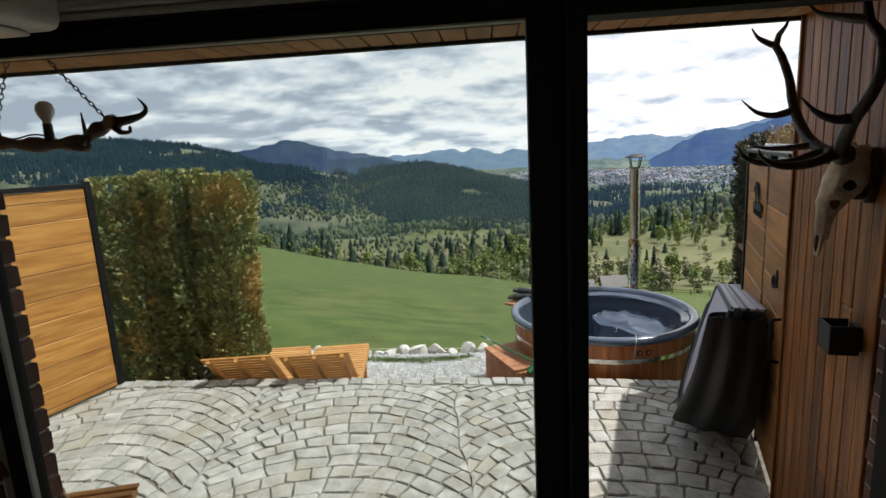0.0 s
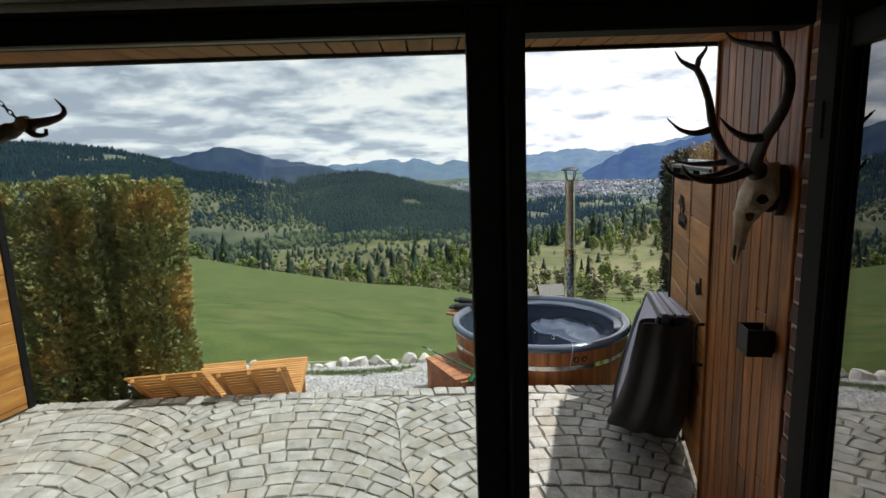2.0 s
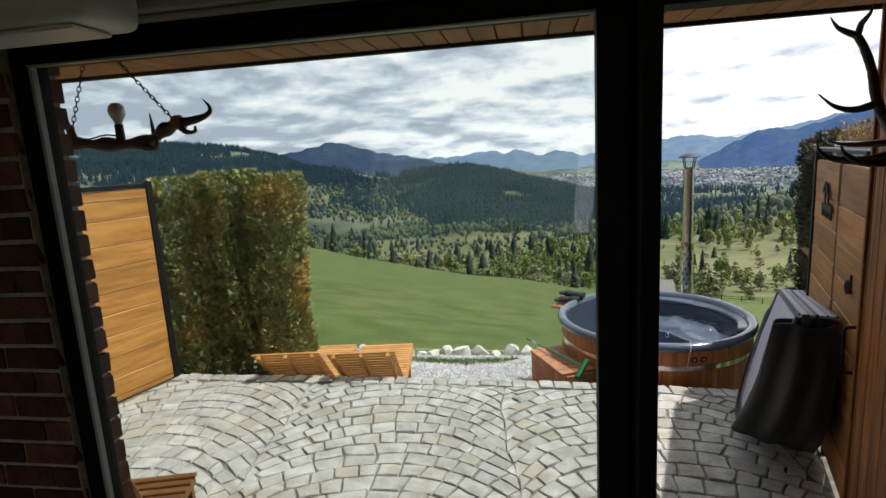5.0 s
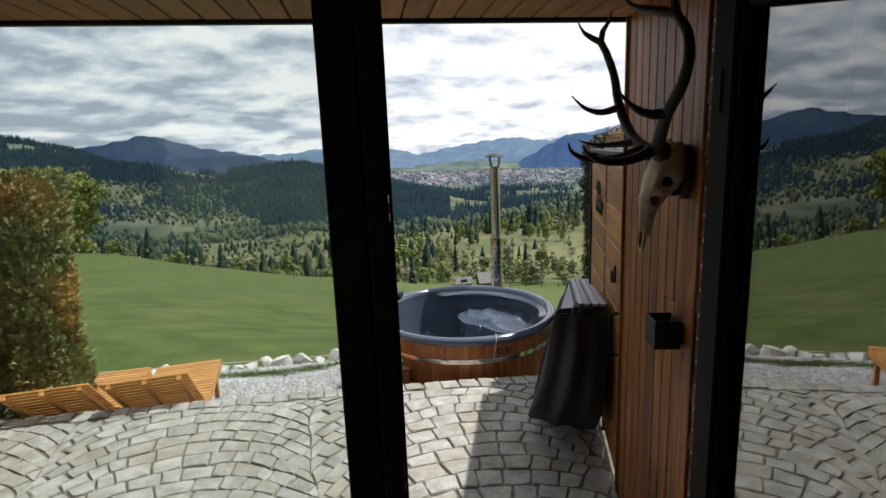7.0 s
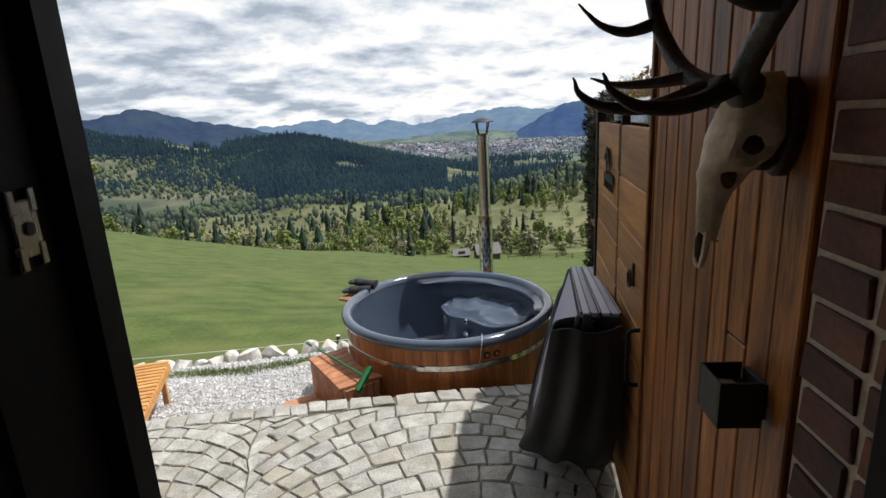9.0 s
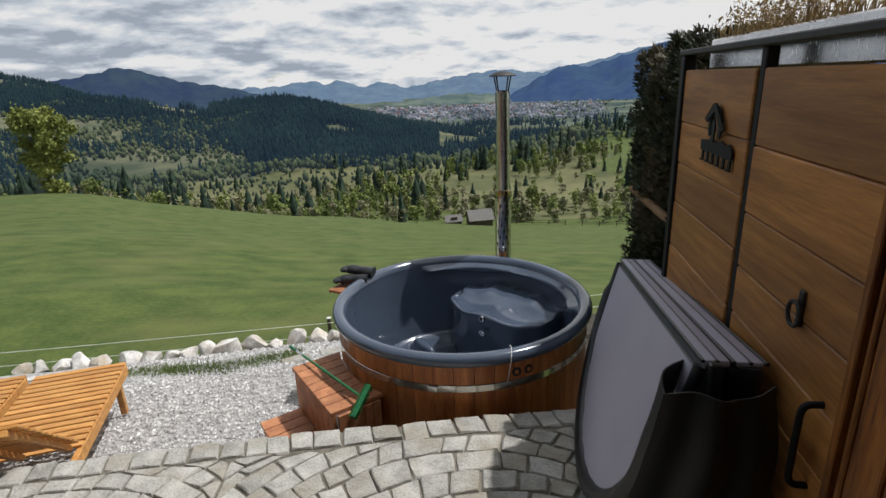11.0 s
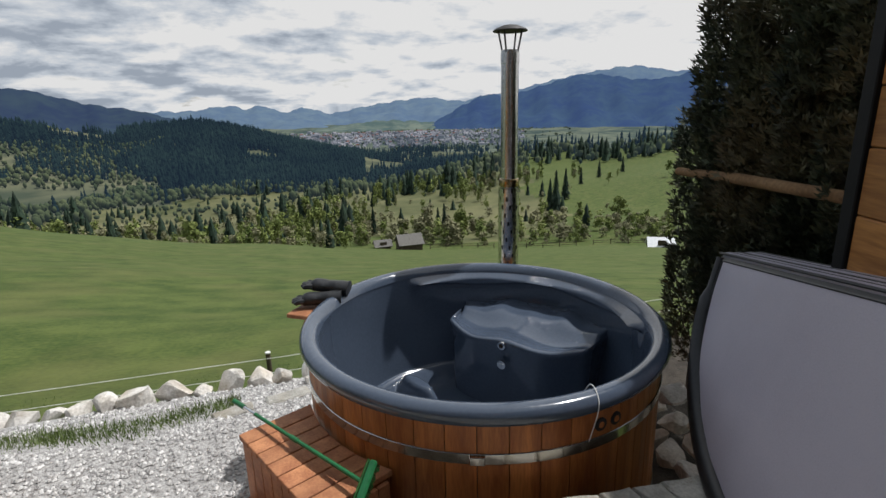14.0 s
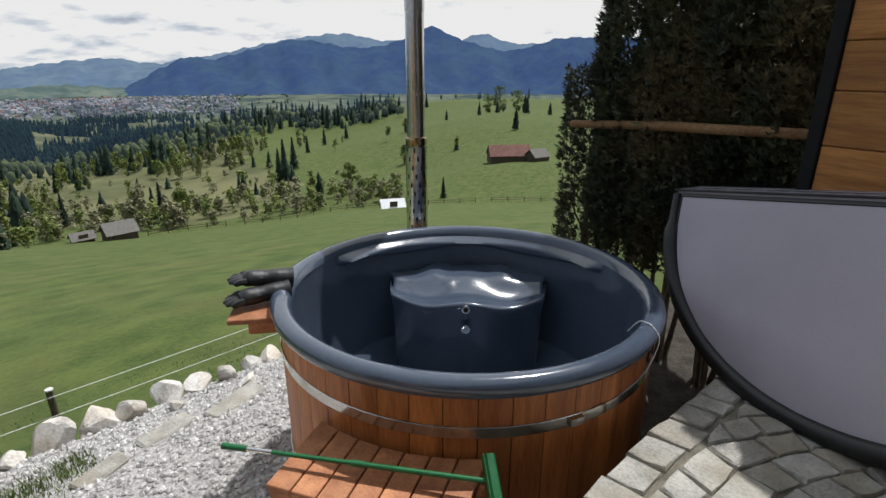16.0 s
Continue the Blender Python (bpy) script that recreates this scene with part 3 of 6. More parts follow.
pick = rng.random(len(x))
spruces += places(x, y, dense & ~tan_field & (clear > -0.5), 11, 18, 0.85)
spruces += places(x, y, ~dense & ~tan_field & (clear > 0.02) & (pick < 0.50), 8, 16, 0.85)
leafy += places(x, y, ~dense & ~tan_field & (clear > -0.30) & (pick > 0.80), 5, 9, 1.0)
twiggy += places(x, y, ~dense & ~tan_field & (clear > -0.40) & (pick > 0.50) & (pick < 0.68), 5, 9, 1.0)
x, y = scatter(7000, -44, -14, 900, 1520)
spruces += places(x, y, wave(x, y, 150, 0.4) > -0.25, 11, 17, 1.0)
x, y = scatter(4200, 8, 34, 520, 1050)
spruces += places(x, y, wave(x, y, 90, 4.4) > 0.05, 12, 18, 0.9)
x, y = scatter(4200, -52, -29, 260, 960)
spruces += places(x, y, wave(x, y, 90, 1.1) > -0.35, 9, 17, 0.9)
# mixed slopes below the pasture
x, y = scatter(5200, -32, 46, 150, 490)
mixw = wave(x, y, 55, 2.2)
open_land = wave(x, y, 75, 5.1)
aa = np.degrees(np.arctan2(x, y))
hill = aa > 36 - 0.02 * (np.hypot(x, y) - 150) + 3 * wave(x, y, 30, 0.2)
keep_ = ~hill | (rng.random(len(x)) < 0.06)
x, y, mixw, open_land, aa = x[keep_], y[keep_], mixw[keep_], open_land[keep_], aa[keep_]
wooded = (open_land < -0.10) | ((aa > 22) & (open_land < 0.16))
pick = rng.random(len(x))
leafy += places(x, y, wooded & (mixw > -0.25) & (pick < 0.55), 5, 11, 0.78)
twiggy += places(x, y, wooded & (mixw <= 0.05) & (pick < 0.30), 5, 9, 0.9)
spruces += places(x, y, wooded & (pick > 0.86) & (mixw > -0.1), 6, 16, 0.95)
spruces += places(x, y, ~wooded & (pick > 0.945), 4, 10, 1.0)
leafy += places(x, y, ~wooded & (pick < 0.05), 3, 7, 1.0)
twiggy += places(x, y, ~wooded & (pick > 0.06) & (pick < 0.24), 2, 5, 1.4)
# bushes along the lower edge of the pasture
x, y = scatter(220, -21, 12, 96, 150)
leafy += places(x, y, rng.random(len(x)) < 0.34, 2.5, 5.5, 1.1)
twiggy += places(x, y, rng.random(len(x)) < 0.35, 2.5, 5, 1.3)
spruces += places(x, y, rng.random(len(x)) < 0.10, 4, 9, 0.9)
x, y = scatter(230, 12, 46, 128, 165)
leafy += places(x, y, rng.random(len(x)) < 0.45, 3, 6, 1.2)
twiggy += places(x, y, rng.random(len(x)) < 0.5, 3, 6, 1.2)
# skyline trees of the right-hand hill and its few bushes
x, y = scatter(260, 30, 47, 380, 480)
spruces += places(x, y, rng.random(len(x)) < 0.5, 9, 17, 0.8)
leafy += places(x, y, rng.random(len(x)) < 0.45, 6, 11, 0.9)
x, y = scatter(60, 46, 75, 200, 480)
spruces += places(x, y, rng.random(len(x)) < 0.4, 6, 12, 0.8)
leafy += places(x, y, rng.random(len(x)) < 0.4, 4, 8, 0.9)

def nearer(ps, r):
    return [p for p in ps if math.hypot(p[0], p[1]) < r], [p for p in ps if math.hypot(p[0], p[1]) >= r]


# clumps of trees between the houses of the valley
x, y = scatter(1500, 2, 36, 1450, 2600)
leafy += places(x, y, wave(x, y, 130, 0.3) > -0.1, 6, 11, 1.3)
x, y = scatter(1300, 4, 30, 1050, 1600)
spruces += places(x, y, wave(x, y, 120, 3.3) > 0.0, 12, 20, 1.0)
leafy_near, leafy = nearer(leafy, 330)
twiggy_near, twiggy = nearer(twiggy, 330)
spruces_near, spruces = nearer(spruces, 430)
# farther woods use hazed, faintly glowing copies of the spruce and leaf colours
plant("spruce_forest", [spruce_shape(), spruce_shape(5, 3), spruce_shape(7, 4)], spruces, SPRUCE_FAR, "dark spruce woods across the valley, blued by haze glow")
plant("spruce_copse", [spruce_shape(10, 7), spruce_shape(11, 8), spruce_shape(8, 7), spruce_shape(9, 9)], spruces_near, SPRUCE, "dark green spruces scattered on the nearer slopes")
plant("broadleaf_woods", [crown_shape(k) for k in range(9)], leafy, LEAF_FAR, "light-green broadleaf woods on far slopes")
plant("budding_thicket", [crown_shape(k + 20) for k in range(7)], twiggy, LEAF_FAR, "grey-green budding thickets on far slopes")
plant("broadleaf_bushes", [clump_shape(k) for k in range(9)], leafy_near, BROADLEAF, "fresh light-green bushes and trees below the pasture")
plant("budding_bushes", [clump_shape(k + 20) for k in range(7)], twiggy_near, BARE, "grey-brown budding bushes below the pasture")

# ---- house ----
FACADE = pose(0.24, 1.42, 0, 0, 0, -5.14)          # x along the glazing, y outwards
RIGHT = pose(1.2, 1.34, 0, 0, 0, 67.03)            # x along the side wall, y towards the terrace
LEFT = pose(-3.11, 4.71, 0, 0, 0, 68.3)            # x along the left fence, terrace on its -y side
CLADW = pose(1.32, 1.29, 0, 0, 0, 72.75)           # x along the clad and bricked part of the side wall
FLOOR_Z = 0.25


def wall_piece(name, m, x0, x1, y0, y1, z0, z1, material, label, category="wall"):
    ob = part(name, box(x0, x1, y0, y1, z0, z1), material, None)
    ob.matrix_world = m
    return structure(ob, label, category)


wall_left = wall_piece("wall_front_left", FACADE, -4.4, -1.70, -0.02, 0.16, -0.7, 2.62, MORTAR, "dark red brick house wall beside the glazing")
wall_piece("wall_lintel", FACADE, -1.70, 1.12, -0.02, 0.16, 2.37, 2.53, BLACK_MATT, "dark painted lintel above the glazing")
wall_piece("wall_lintel_top", FACADE, -4.4, 3.4, -0.30, 0.16, 2.625, 3.0, PLASTER, "dark painted wall above the lintel")
wall_piece("wall_plinth", FACADE, -1.70, 1.12, -0.20, 0.16, -0.7, FLOOR_Z - 0.004, MORTAR, "stone plinth below the threshold")
wall_piece("floor", FACADE, -4.4, 3.2, -5.2, -0.2, FLOOR_Z - 0.2, FLOOR_Z, FLOOR_IN, "unseen oak room floor, lightened to bounce daylight", "floor")
wall_piece("ceiling", FACADE, -4.4, 3.2, -5.2, -0.02, 2.55, 2.62, ROOM, "light plastered room ceiling", "ceiling")
# back wall out of view; its opening is added to let daylight in
for nm, x0, x1, z0, z1 in (("wall_back", -4.6, -2.2, -0.7, 3.0), ("wall_back_right", 1.2, 3.4, -0.7, 3.0), ("wall_back_sill", -2.2, 1.2, -0.7, 0.9), ("wall_back_head", -2.2, 1.2, 2.35, 3.0)):
    wall_piece(nm, FACADE, x0, x1, -5.4, -5.2, z0, z1, ROOM, "light plastered back wall with an unseen opening added for daylight")
wall_piece("wall_room_left", FACADE, -4.6, -4.4, -5.2, 0.16, -0.7, 3.0, ROOM, "light plastered side wall")
wall_piece("wall_room_right", FACADE, 3.2, 3.4, -5.2, -0.0, -0.7, 3.0, ROOM, "light plastered side wall")
wall_piece("wall_front_right", FACADE, 1.30, 3.2, -0.20, -0.004, -0.7, 2.55, ROOM, "light plastered wall beside the door")
# side wall that carries bricks and cladding
wall_piece("wall_mortar", CLADW, 0.06, 0.414, -0.0315, -0.013, -0.1, 2.53, MORTAR, "pale mortar bed of the clinker bricks")
wall_right = wall_piece("wall_side", CLADW, 0.06, 1.33, -0.30, -0.032, -0.7, 2.62, MORTAR, "side wall with clinker bricks and timber cladding")

soffit = wall_piece("soffit", FACADE, -4.4, 2.9, 0.165, 1.30, 2.535, 2.60, BLACK_MATT, "dark roof overhang deck", "soffit")
for k in range(60):
    b = part("soffit_board", box(-4.38 + k * 0.12, -4.38 + k * 0.12 + 0.112, 0.17, 1.285, 2.515, 2.533, 0.003), SOFFIT, soffit)
fascia = wall_piece("fascia", FACADE, -4.45, 2.95, 1.30, 1.33, 2.50, 2.72, BLACK_MATT, "black eaves fascia", "trim")
wall_piece("roof", FACADE, -4.7, 3.5, -5.5, 1.32, 3.004, 3.10, BLACK_MATT, "flat dark house roof", "roof")
wall_piece("roof_eave", FACADE, -4.4, 2.9, 0.165, 1.298, 2.604, 3.0, BLACK_MATT, "closed dark eaves box", "roof")

# ---- glazing: fixed pane, mullion, open door ----
window = thing("window_1", FACADE, "large fixed pane in a black frame", "window", kind="structure")
part("window_frame", box(-1.70, -1.635, 0.0, 0.075, FLOOR_Z, 2.37, 0.006), FRAME, window)
part("window_frame", box(-1.635, 0.0, 0.0, 0.075, 2.305, 2.37, 0.006), FRAME, window)
part("window_frame", box(-1.635, 0.0, 0.0, 0.075, FLOOR_Z, FLOOR_Z + 0.07, 0.006), FRAME, window)
part("glazing_bead", box(-1.635, 0.0, -0.006, 0.02, 2.298, 2.304, 0.002), GREY_PLASTIC, window, "thin grey glazing bead")
part("glazing_bead", box(-1.632, -1.620, -0.006, 0.02, FLOOR_Z + 0.07, 2.298, 0.004), GREY_PLASTIC, window, "thin grey glazing bead")
pane = part("pane", box(-1.635, 0.0, 0.034, 0.042, FLOOR_Z + 0.07, 2.305), glass("clear double glazing", 0.05, (0.90, 0.93, 0.92)), window, "clear glass pane")
pane.visible_shadow = False
mullion = thing("door_frame", FACADE, "black aluminium door frame with a steel striker", "door frame", kind="structure")
part("mullion", box(0.002, 0.0899, -0.012, 0.05, FLOOR_Z, 2.37, 0.006), FRAME, mullion)
part("mullion", box(0.0901, 0.150, 0.001, 0.05, FLOOR_Z, 2.37, 0.005), FRAME, mullion)
part("mullion", box(0.090, 0.136, -0.11, 0.0, FLOOR_Z, 2.37, 0.005), FRAME, mullion)
part("head", box(0.150, 0.93, 0.0, 0.085, 2.30, 2.37, 0.006), FRAME, mullion)
part("threshold", box(0.150, 0.93, -0.02, 0.12, FLOOR_Z, FLOOR_Z + 0.02, 0.004), FRAME_GREY, mullion, "grey threshold")
part("jamb", box(0.955, 1.035, -0.05, 0.03, FLOOR_Z, 2.37, 0.006), FRAME, mullion)
part("jamb_cover", box(1.037, 1.30, -0.02, 0.02, FLOOR_Z, 2.37, 0.004), FRAME, mullion)


def striker(z):
    bm = box(0.1365, 0.1395, -0.055, -0.025, z - 0.021, z + 0.021, 0.0015)
    for sgn in (-1, 1):
        box(0.1365, 0.1405, -0.057, -0.049, z + sgn * 0.020 - 0.009, z + sgn * 0.020 + 0.009, 0.001, bm)
        box(0.1365, 0.1405, -0.033, -0.025, z + sgn * 0.020 - 0.009, z + sgn * 0.020 + 0.009, 0.001, bm)
    s = part("striker", bm, STEEL, mullion, "small steel lock striker")
    part("screw", tube([(0.139, -0.040, z), (0.1415, -0.040, z)], [0.005, 0.005], 8), BLACK_MATT, s)


striker(1.815)
striker(1.15)

# the leaf stands open into the room, hinged at the right jamb
leaf = thing("door_1", pose(1.238, 1.312, 0, 0, 0, -106), "black-framed glass door standing open into the room", "door", kind="structure")
LW = 0.80
part("stile", box(0.0, 0.05, -0.022, 0.022, FLOOR_Z + 0.02, 2.30, 0.005), FRAME, leaf)
part("hinge_cover", box(0.004, 0.040, 0.0222, 0.028, FLOOR_Z + 0.02, 2.30, 0.002), FRAME_GREY, leaf, "grey aluminium strip")
part("hinge_cover", box(0.004, 0.040, -0.028, -0.0222, FLOOR_Z + 0.02, 2.30, 0.002), FRAME_GREY, leaf, "grey aluminium strip")
part("stile", box(LW - 0.075, LW, -0.03, 0.03, FLOOR_Z + 0.02, 2.30, 0.005), FRAME, leaf)
part("rail", box(0.05, LW - 0.075, -0.022, 0.022, 2.225, 2.30, 0.005), FRAME, leaf)
part("rail", box(0.05, LW - 0.075, -0.022, 0.022, FLOOR_Z + 0.02, FLOOR_Z + 0.10, 0.005), FRAME, leaf)
dp = part("pane", box(0.05, LW - 0.075, -0.004, 0.004, FLOOR_Z + 0.10, 2.225), glass("sun-coated glazing", 0.32, (0.45, 0.47, 0.47)), leaf, "reflecting coated glass")
dp.visible_shadow = False
for zz in (0.6, 2.0):
    part("hinge", tube([(0.0, -0.045, zz), (0.0, -0.045, zz + 0.1)], [0.009, 0.009], 10), FRAME, leaf)
hd = part("door_handle", tube([(LW - 0.04, 0.03, 1.25), (LW - 0.04, 0.07, 1.25), (LW - 0.15, 0.075, 1.25)], [0.011, 0.011, 0.010], 10), FRAME, leaf)

# above the glazing: roller blind cassette and a wall unit
blind = thing("roller_blind", FACADE, "closed grey roller blind cassette above the window", "blind")
part("cassette", box(-1.60, 1.0, -0.10, -0.022, 2.385, 2.455, 0.02, segments=3), GREY_PLASTIC, blind, smooth=True)
part("end_cap", box(-1.61, -1.602, -0.10, -0.022, 2.385, 2.455, 0.002), WHITE, blind)
part("bottom_bar", box(-1.58, 0.98, -0.075, -0.045, 2.370, 2.384, 0.004), GREY_PLASTIC, blind)
unit = thing("air_conditioner", FACADE @ pose(-1.30, -0.105, 2.292), "off-white wall-mounted air conditioner under the ceiling", "air conditioner")
part("housing", box(-0.45, 0.16, -0.22, -0.012, 0.03, 0.255, 0.035, segments=3), WHITE, unit, smooth=True)
part("outlet_flap", box(-0.40, 0.10, -0.18, -0.06, 0.018, 0.029, 0.004), WHITE, unit)

# ---- side wall dressing ----
clad = thing("wall_cladding", CLADW, "brown stained vertical tongue-and-groove cladding", "cladding", kind="structure")
xx = 0.420
k = 0
rb = random.Random(4)
while xx < 1.31:
    w = 0.0985
    x1 = min(xx + w, 1.33)
    z0, z1 = -0.02 + 0.02 * rb.random(), 2.53
    cut = {1: 0.62, 2: 1.32, 3: 0.55, 10: 1.1}.get(k)
    lifted = 0.0 if k else 0.004
    spans = [(z0, z1)] if cut is None else [(z0, cut - 0.002), (cut + 0.002, z1)]
    for a, b in spans:
        bm = box(xx + 0.006, x1 - 0.001, -0.030, -0.008 + lifted, a, b, 0.004)
        box(xx - 0.004, xx + 0.005, -0.030, -0.019, a, b, 0.0, bm)
        part("board", bm, CLAD, clad)
    xx += w
    k += 1
part("corner_board", box(1.334, 1.356, -0.30, 0.004, -0.02, 2.53, 0.003), CLAD, clad)

# ---- fences of boards between black steel posts ----
def fence_panel(parent, x0, x1, y0, y1, material, seed, z0=0.05, z1=1.84):
    rnd = random.Random(seed)
    z = z0
    while z < z1 - 0.05:
        h = min(rnd.choice([0.165, 0.185, 0.19, 0.215]), z1 - z)
        if z1 - z - h < 0.07:
            h = z1 - z
        d = rnd.uniform(-0.002, 0.002)
        part("board", box(x0 + 0.002, x1 - 0.002, y0 + d, y1 + d, z + 0.0015, z + h - 0.0015, 0.0045), material, parent)
        z += h


fence_l = thing("fence", LEFT, "golden varnished plank fence between black steel posts", "fence", "terrace fences")
for px0, px1, sd in ((-3.30, -1.70, 1), (-1.64, -0.045, 2)):
    fence_panel(fence_l, px0, px1, -0.018, 0.018, WOOD_ORANGE, sd)
for px0 in (-3.36, -1.70, -0.045):
    part("post", box(px0, px0 + 0.06, -0.03, 0.03, -0.02, 1.90, 0.004), BLACK, fence_l)
part("cap_rail", box(-3.30, -0.045, -0.028, 0.028, 1.845, 1.885, 0.004), BLACK, fence_l)
part("bottom_rail", box(-3.30, -0.045, -0.016, 0.016, 0.004, 0.046, 0.004), WOOD_ORANGE, fence_l)

fence_r = thing("fence", RIGHT, "brown stained plank fence between black steel posts", "fence", "terrace fences")
fence_panel(fence_r, 2.075, 2.84, -0.040, -0.008, WOOD_BROWN, 5, 0.05, 1.80)
part("post", box(2.028, 2.068, -0.05, -0.012, -0.02, 1.86, 0.004), BLACK, fence_r)
part("post", box(2.84, 2.895, -0.05, 0.004, -0.02, 1.86, 0.004), BLACK, fence_r)
part("cap_rail", box(1.40, 2.895, -0.055, 0.012, 1.862, 1.885, 0.004), BLACK_MATT, fence_r)
gate = thing("gate", RIGHT, "brown plank gate with a black pull handle and ring", "gate")
fence_panel(gate, 1.36, 2.024, -0.040, -0.008, WOOD_BROWN, 9, 0.05, 1.80)
gh = part("pull_handle", tube(curve_points([(1.425, -0.008, 1.02), (1.425, 0.035, 1.01), (1.425, 0.04, 0.94), (1.425, 0.04, 0.86), (1.425, 0.035, 0.79), (1.425, -0.008, 0.78)], 4), [0.009] * 21, 8), BLACK, gate, smooth=True)
ring = part("ring_plate", box(1.575, 1.60, -0.008, 0.002, 1.15, 1.25, 0.003), BLACK_MATT, gate)
part("ring", tube([(1.588 + 0.030 * math.sin(a), 0.012, 1.185 + 0.034 * math.cos(a)) for a in [2 * math.pi * q / 16 for q in range(17)]], [0.006] * 17, 6, caps=False), BLACK_MATT, ring)
part("bar", box(1.36, 2.012, -0.052, -0.041, 0.3, 0.36, 0.003), BLACK, gate)
part("bar", box(1.36, 2.012, -0.052, -0.041, 1.5, 1.56, 0.003), BLACK, gate)

# a string of wire above the gate, with dry stems in a trough behind
trough = thing("planter_trough", RIGHT @ pose(1.9, -0.22, 1.70), "grey metal trough of dry stonecrop behind the fence top", "planter")
part("trough", box(-0.55, 0.90, -0.13, 0.13, 0.10, 0.22, 0.006), STEEL, trough)
part("bracket", box(-0.5, -0.46, -0.12, 0.175, 0.06, 0.098, 0.002), BLACK, trough)
part("bracket", box(0.80, 0.84, -0.12, 0.175, 0.06, 0.098, 0.002), BLACK, trough)
bm = bmesh.new()
rnd = random.Random(3)
for q in range(420):
    x0, y0 = rnd.uniform(-0.1, 0.88), rnd.uniform(-0.12, 0.12)
    tip = Vector((x0 + rnd.gauss(0, 0.03), y0 + rnd.gauss(0, 0.03), 0.22 + rnd.uniform(0.03, 0.12)))
    a = bm.verts.new((x0, y0, 0.20)); b = bm.verts.new((x0 + 0.005, y0 + 0.003, 0.20)); c = bm.verts.new(tip); bm.faces.new((a, b, c))
    for w in range(3):
        d = Vector((rnd.gauss(0, 0.012), rnd.gauss(0, 0.012), rnd.uniform(-0.02, 0.012)))
        vs = [bm.verts.new(tip + d + Vector((rnd.gauss(0, 0.007), rnd.gauss(0, 0.007), rnd.gauss(0, 0.007)))) for _ in range(3)]
        bm.faces.new(vs)
part("dry_stonecrop", bm, surface("dry stonecrop", (0.20, 0.13, 0.06), (0.42, 0.32, 0.16), 8, 0.9, 0, vary=0.2, islands=True), trough, "dry brown stems")

# ---- iron cut-out on the fence: a gabled birdhouse above a small picket row ----
sign = thing("wall_ornament", RIGHT @ pose(2.33, 0.0, 1.495) @ Matrix.Diagonal((0.84, 1, 0.88, 1)), "black cut-metal silhouette of a stork nest house on the fence", "ornament")
def plate(polys, y0, y1):
    bm = bmesh.new()
    for poly in polys:
        a = [bm.verts.new((x, y0, z)) for x, z in poly]
        b = [bm.verts.new((x, y1, z)) for x, z in poly]
        bm.faces.new(a); bm.faces.new(b[::-1])
        for i in range(len(poly)):
            j = (i + 1) % len(poly)
            bm.faces.new((a[j], a[i], b[i], b[j]))
    return bm
part("picket_base", plate([[(-0.20, 0.0), (-0.20, 0.035), (-0.17, 0.06), (-0.12, 0.05), (-0.07, 0.065), (-0.02, 0.05), (0.05, 0.06), (0.11, 0.05), (0.19, 0.045), (0.19, 0.0)]], 0.0, 0.006), BLACK, sign)
for q in range(6):
    x0 = -0.195 + q * 0.068
    part("picket", plate([[(x0, 0.0), (x0 + 0.02, 0.0), (x0 + 0.02, -0.035), (x0 + 0.045, -0.04), (x0 + 0.045, -0.048), (x0, -0.045)]], 0.0, 0.006), BLACK, sign)
arch = [(0.03 + 0.085 * math.cos(a), 0.115 + 0.085 * math.sin(a)) for a in np.linspace(-0.6, 3.75, 16)]
arch_in = [(0.03 + 0.055 * math.cos(a), 0.110 + 0.06 * math.sin(a)) for a in np.linspace(3.75, -0.6, 16)]
part("arch", plate([[arch[q], arch[q + 1], arch_in[14 - q], arch_in[15 - q]] for q in range(15)], 0.0, 0.006), BLACK, sign)
part("gable", plate([[(-0.10, 0.11), (0.02, 0.21), (0.05, 0.21), (0.15, 0.14), (0.12, 0.125), (0.035, 0.175), (-0.065, 0.10)]], 0.007, 0.012), BLACK, sign)
part("bird", plate([[(0.01, 0.05), (0.005, 0.12), (0.03, 0.155), (0.05, 0.12), (0.045, 0.05)]], 0.007, 0.012), BLACK, sign)

# ---- wall lamp ----
lamp = thing("wall_lamp", CLADW @ pose(0.552, -0.006, 1.185), "black cube up-and-down wall lamp, unlit", "wall lamp")
for x0, x1, y0, y1, nm in ((-0.053, -0.047, 0.012, 0.105, "side_plate"), (0.047, 0.053, 0.012, 0.105, "side_plate"), (-0.0465, 0.0465, 0.099, 0.105, "front_plate")):
    part(nm, box(x0, x1, y0, y1, 0, 0.108, 0.001), BLACK_MATT, lamp)
part("lamp_body", box(-0.0465, 0.0465, 0.013, 0.0985, 0.04, 0.072, 0.001), BLACK_MATT, lamp)
part("back_plate", box(-0.045, 0.045, 0.0, 0.0115, 0.015, 0.10, 0.001), BLACK_MATT, lamp)
part("led_lens", box(-0.03, 0.03, 0.04, 0.09, 0.0725, 0.077, 0.002), GREY_PLASTIC, lamp, "small frosted lens")

# ---- stag skull ----
trophy = thing("stag_skull", CLADW @ pose(0.535, -0.006, 1.525), "bleached stag skull with dark ten-point antlers on the wall", "trophy")
bm = bmesh.new()
prof = [  # along the face from nose to crown: out, up, half width, half depth
    (0.156, 0.078, 0.020, 0.012), (0.156, 0.088, 0.024, 0.018), (0.156, 0.10, 0.025, 0.020), (0.153, 0.14, 0.027, 0.024), (0.147, 0.18, 0.033, 0.033),
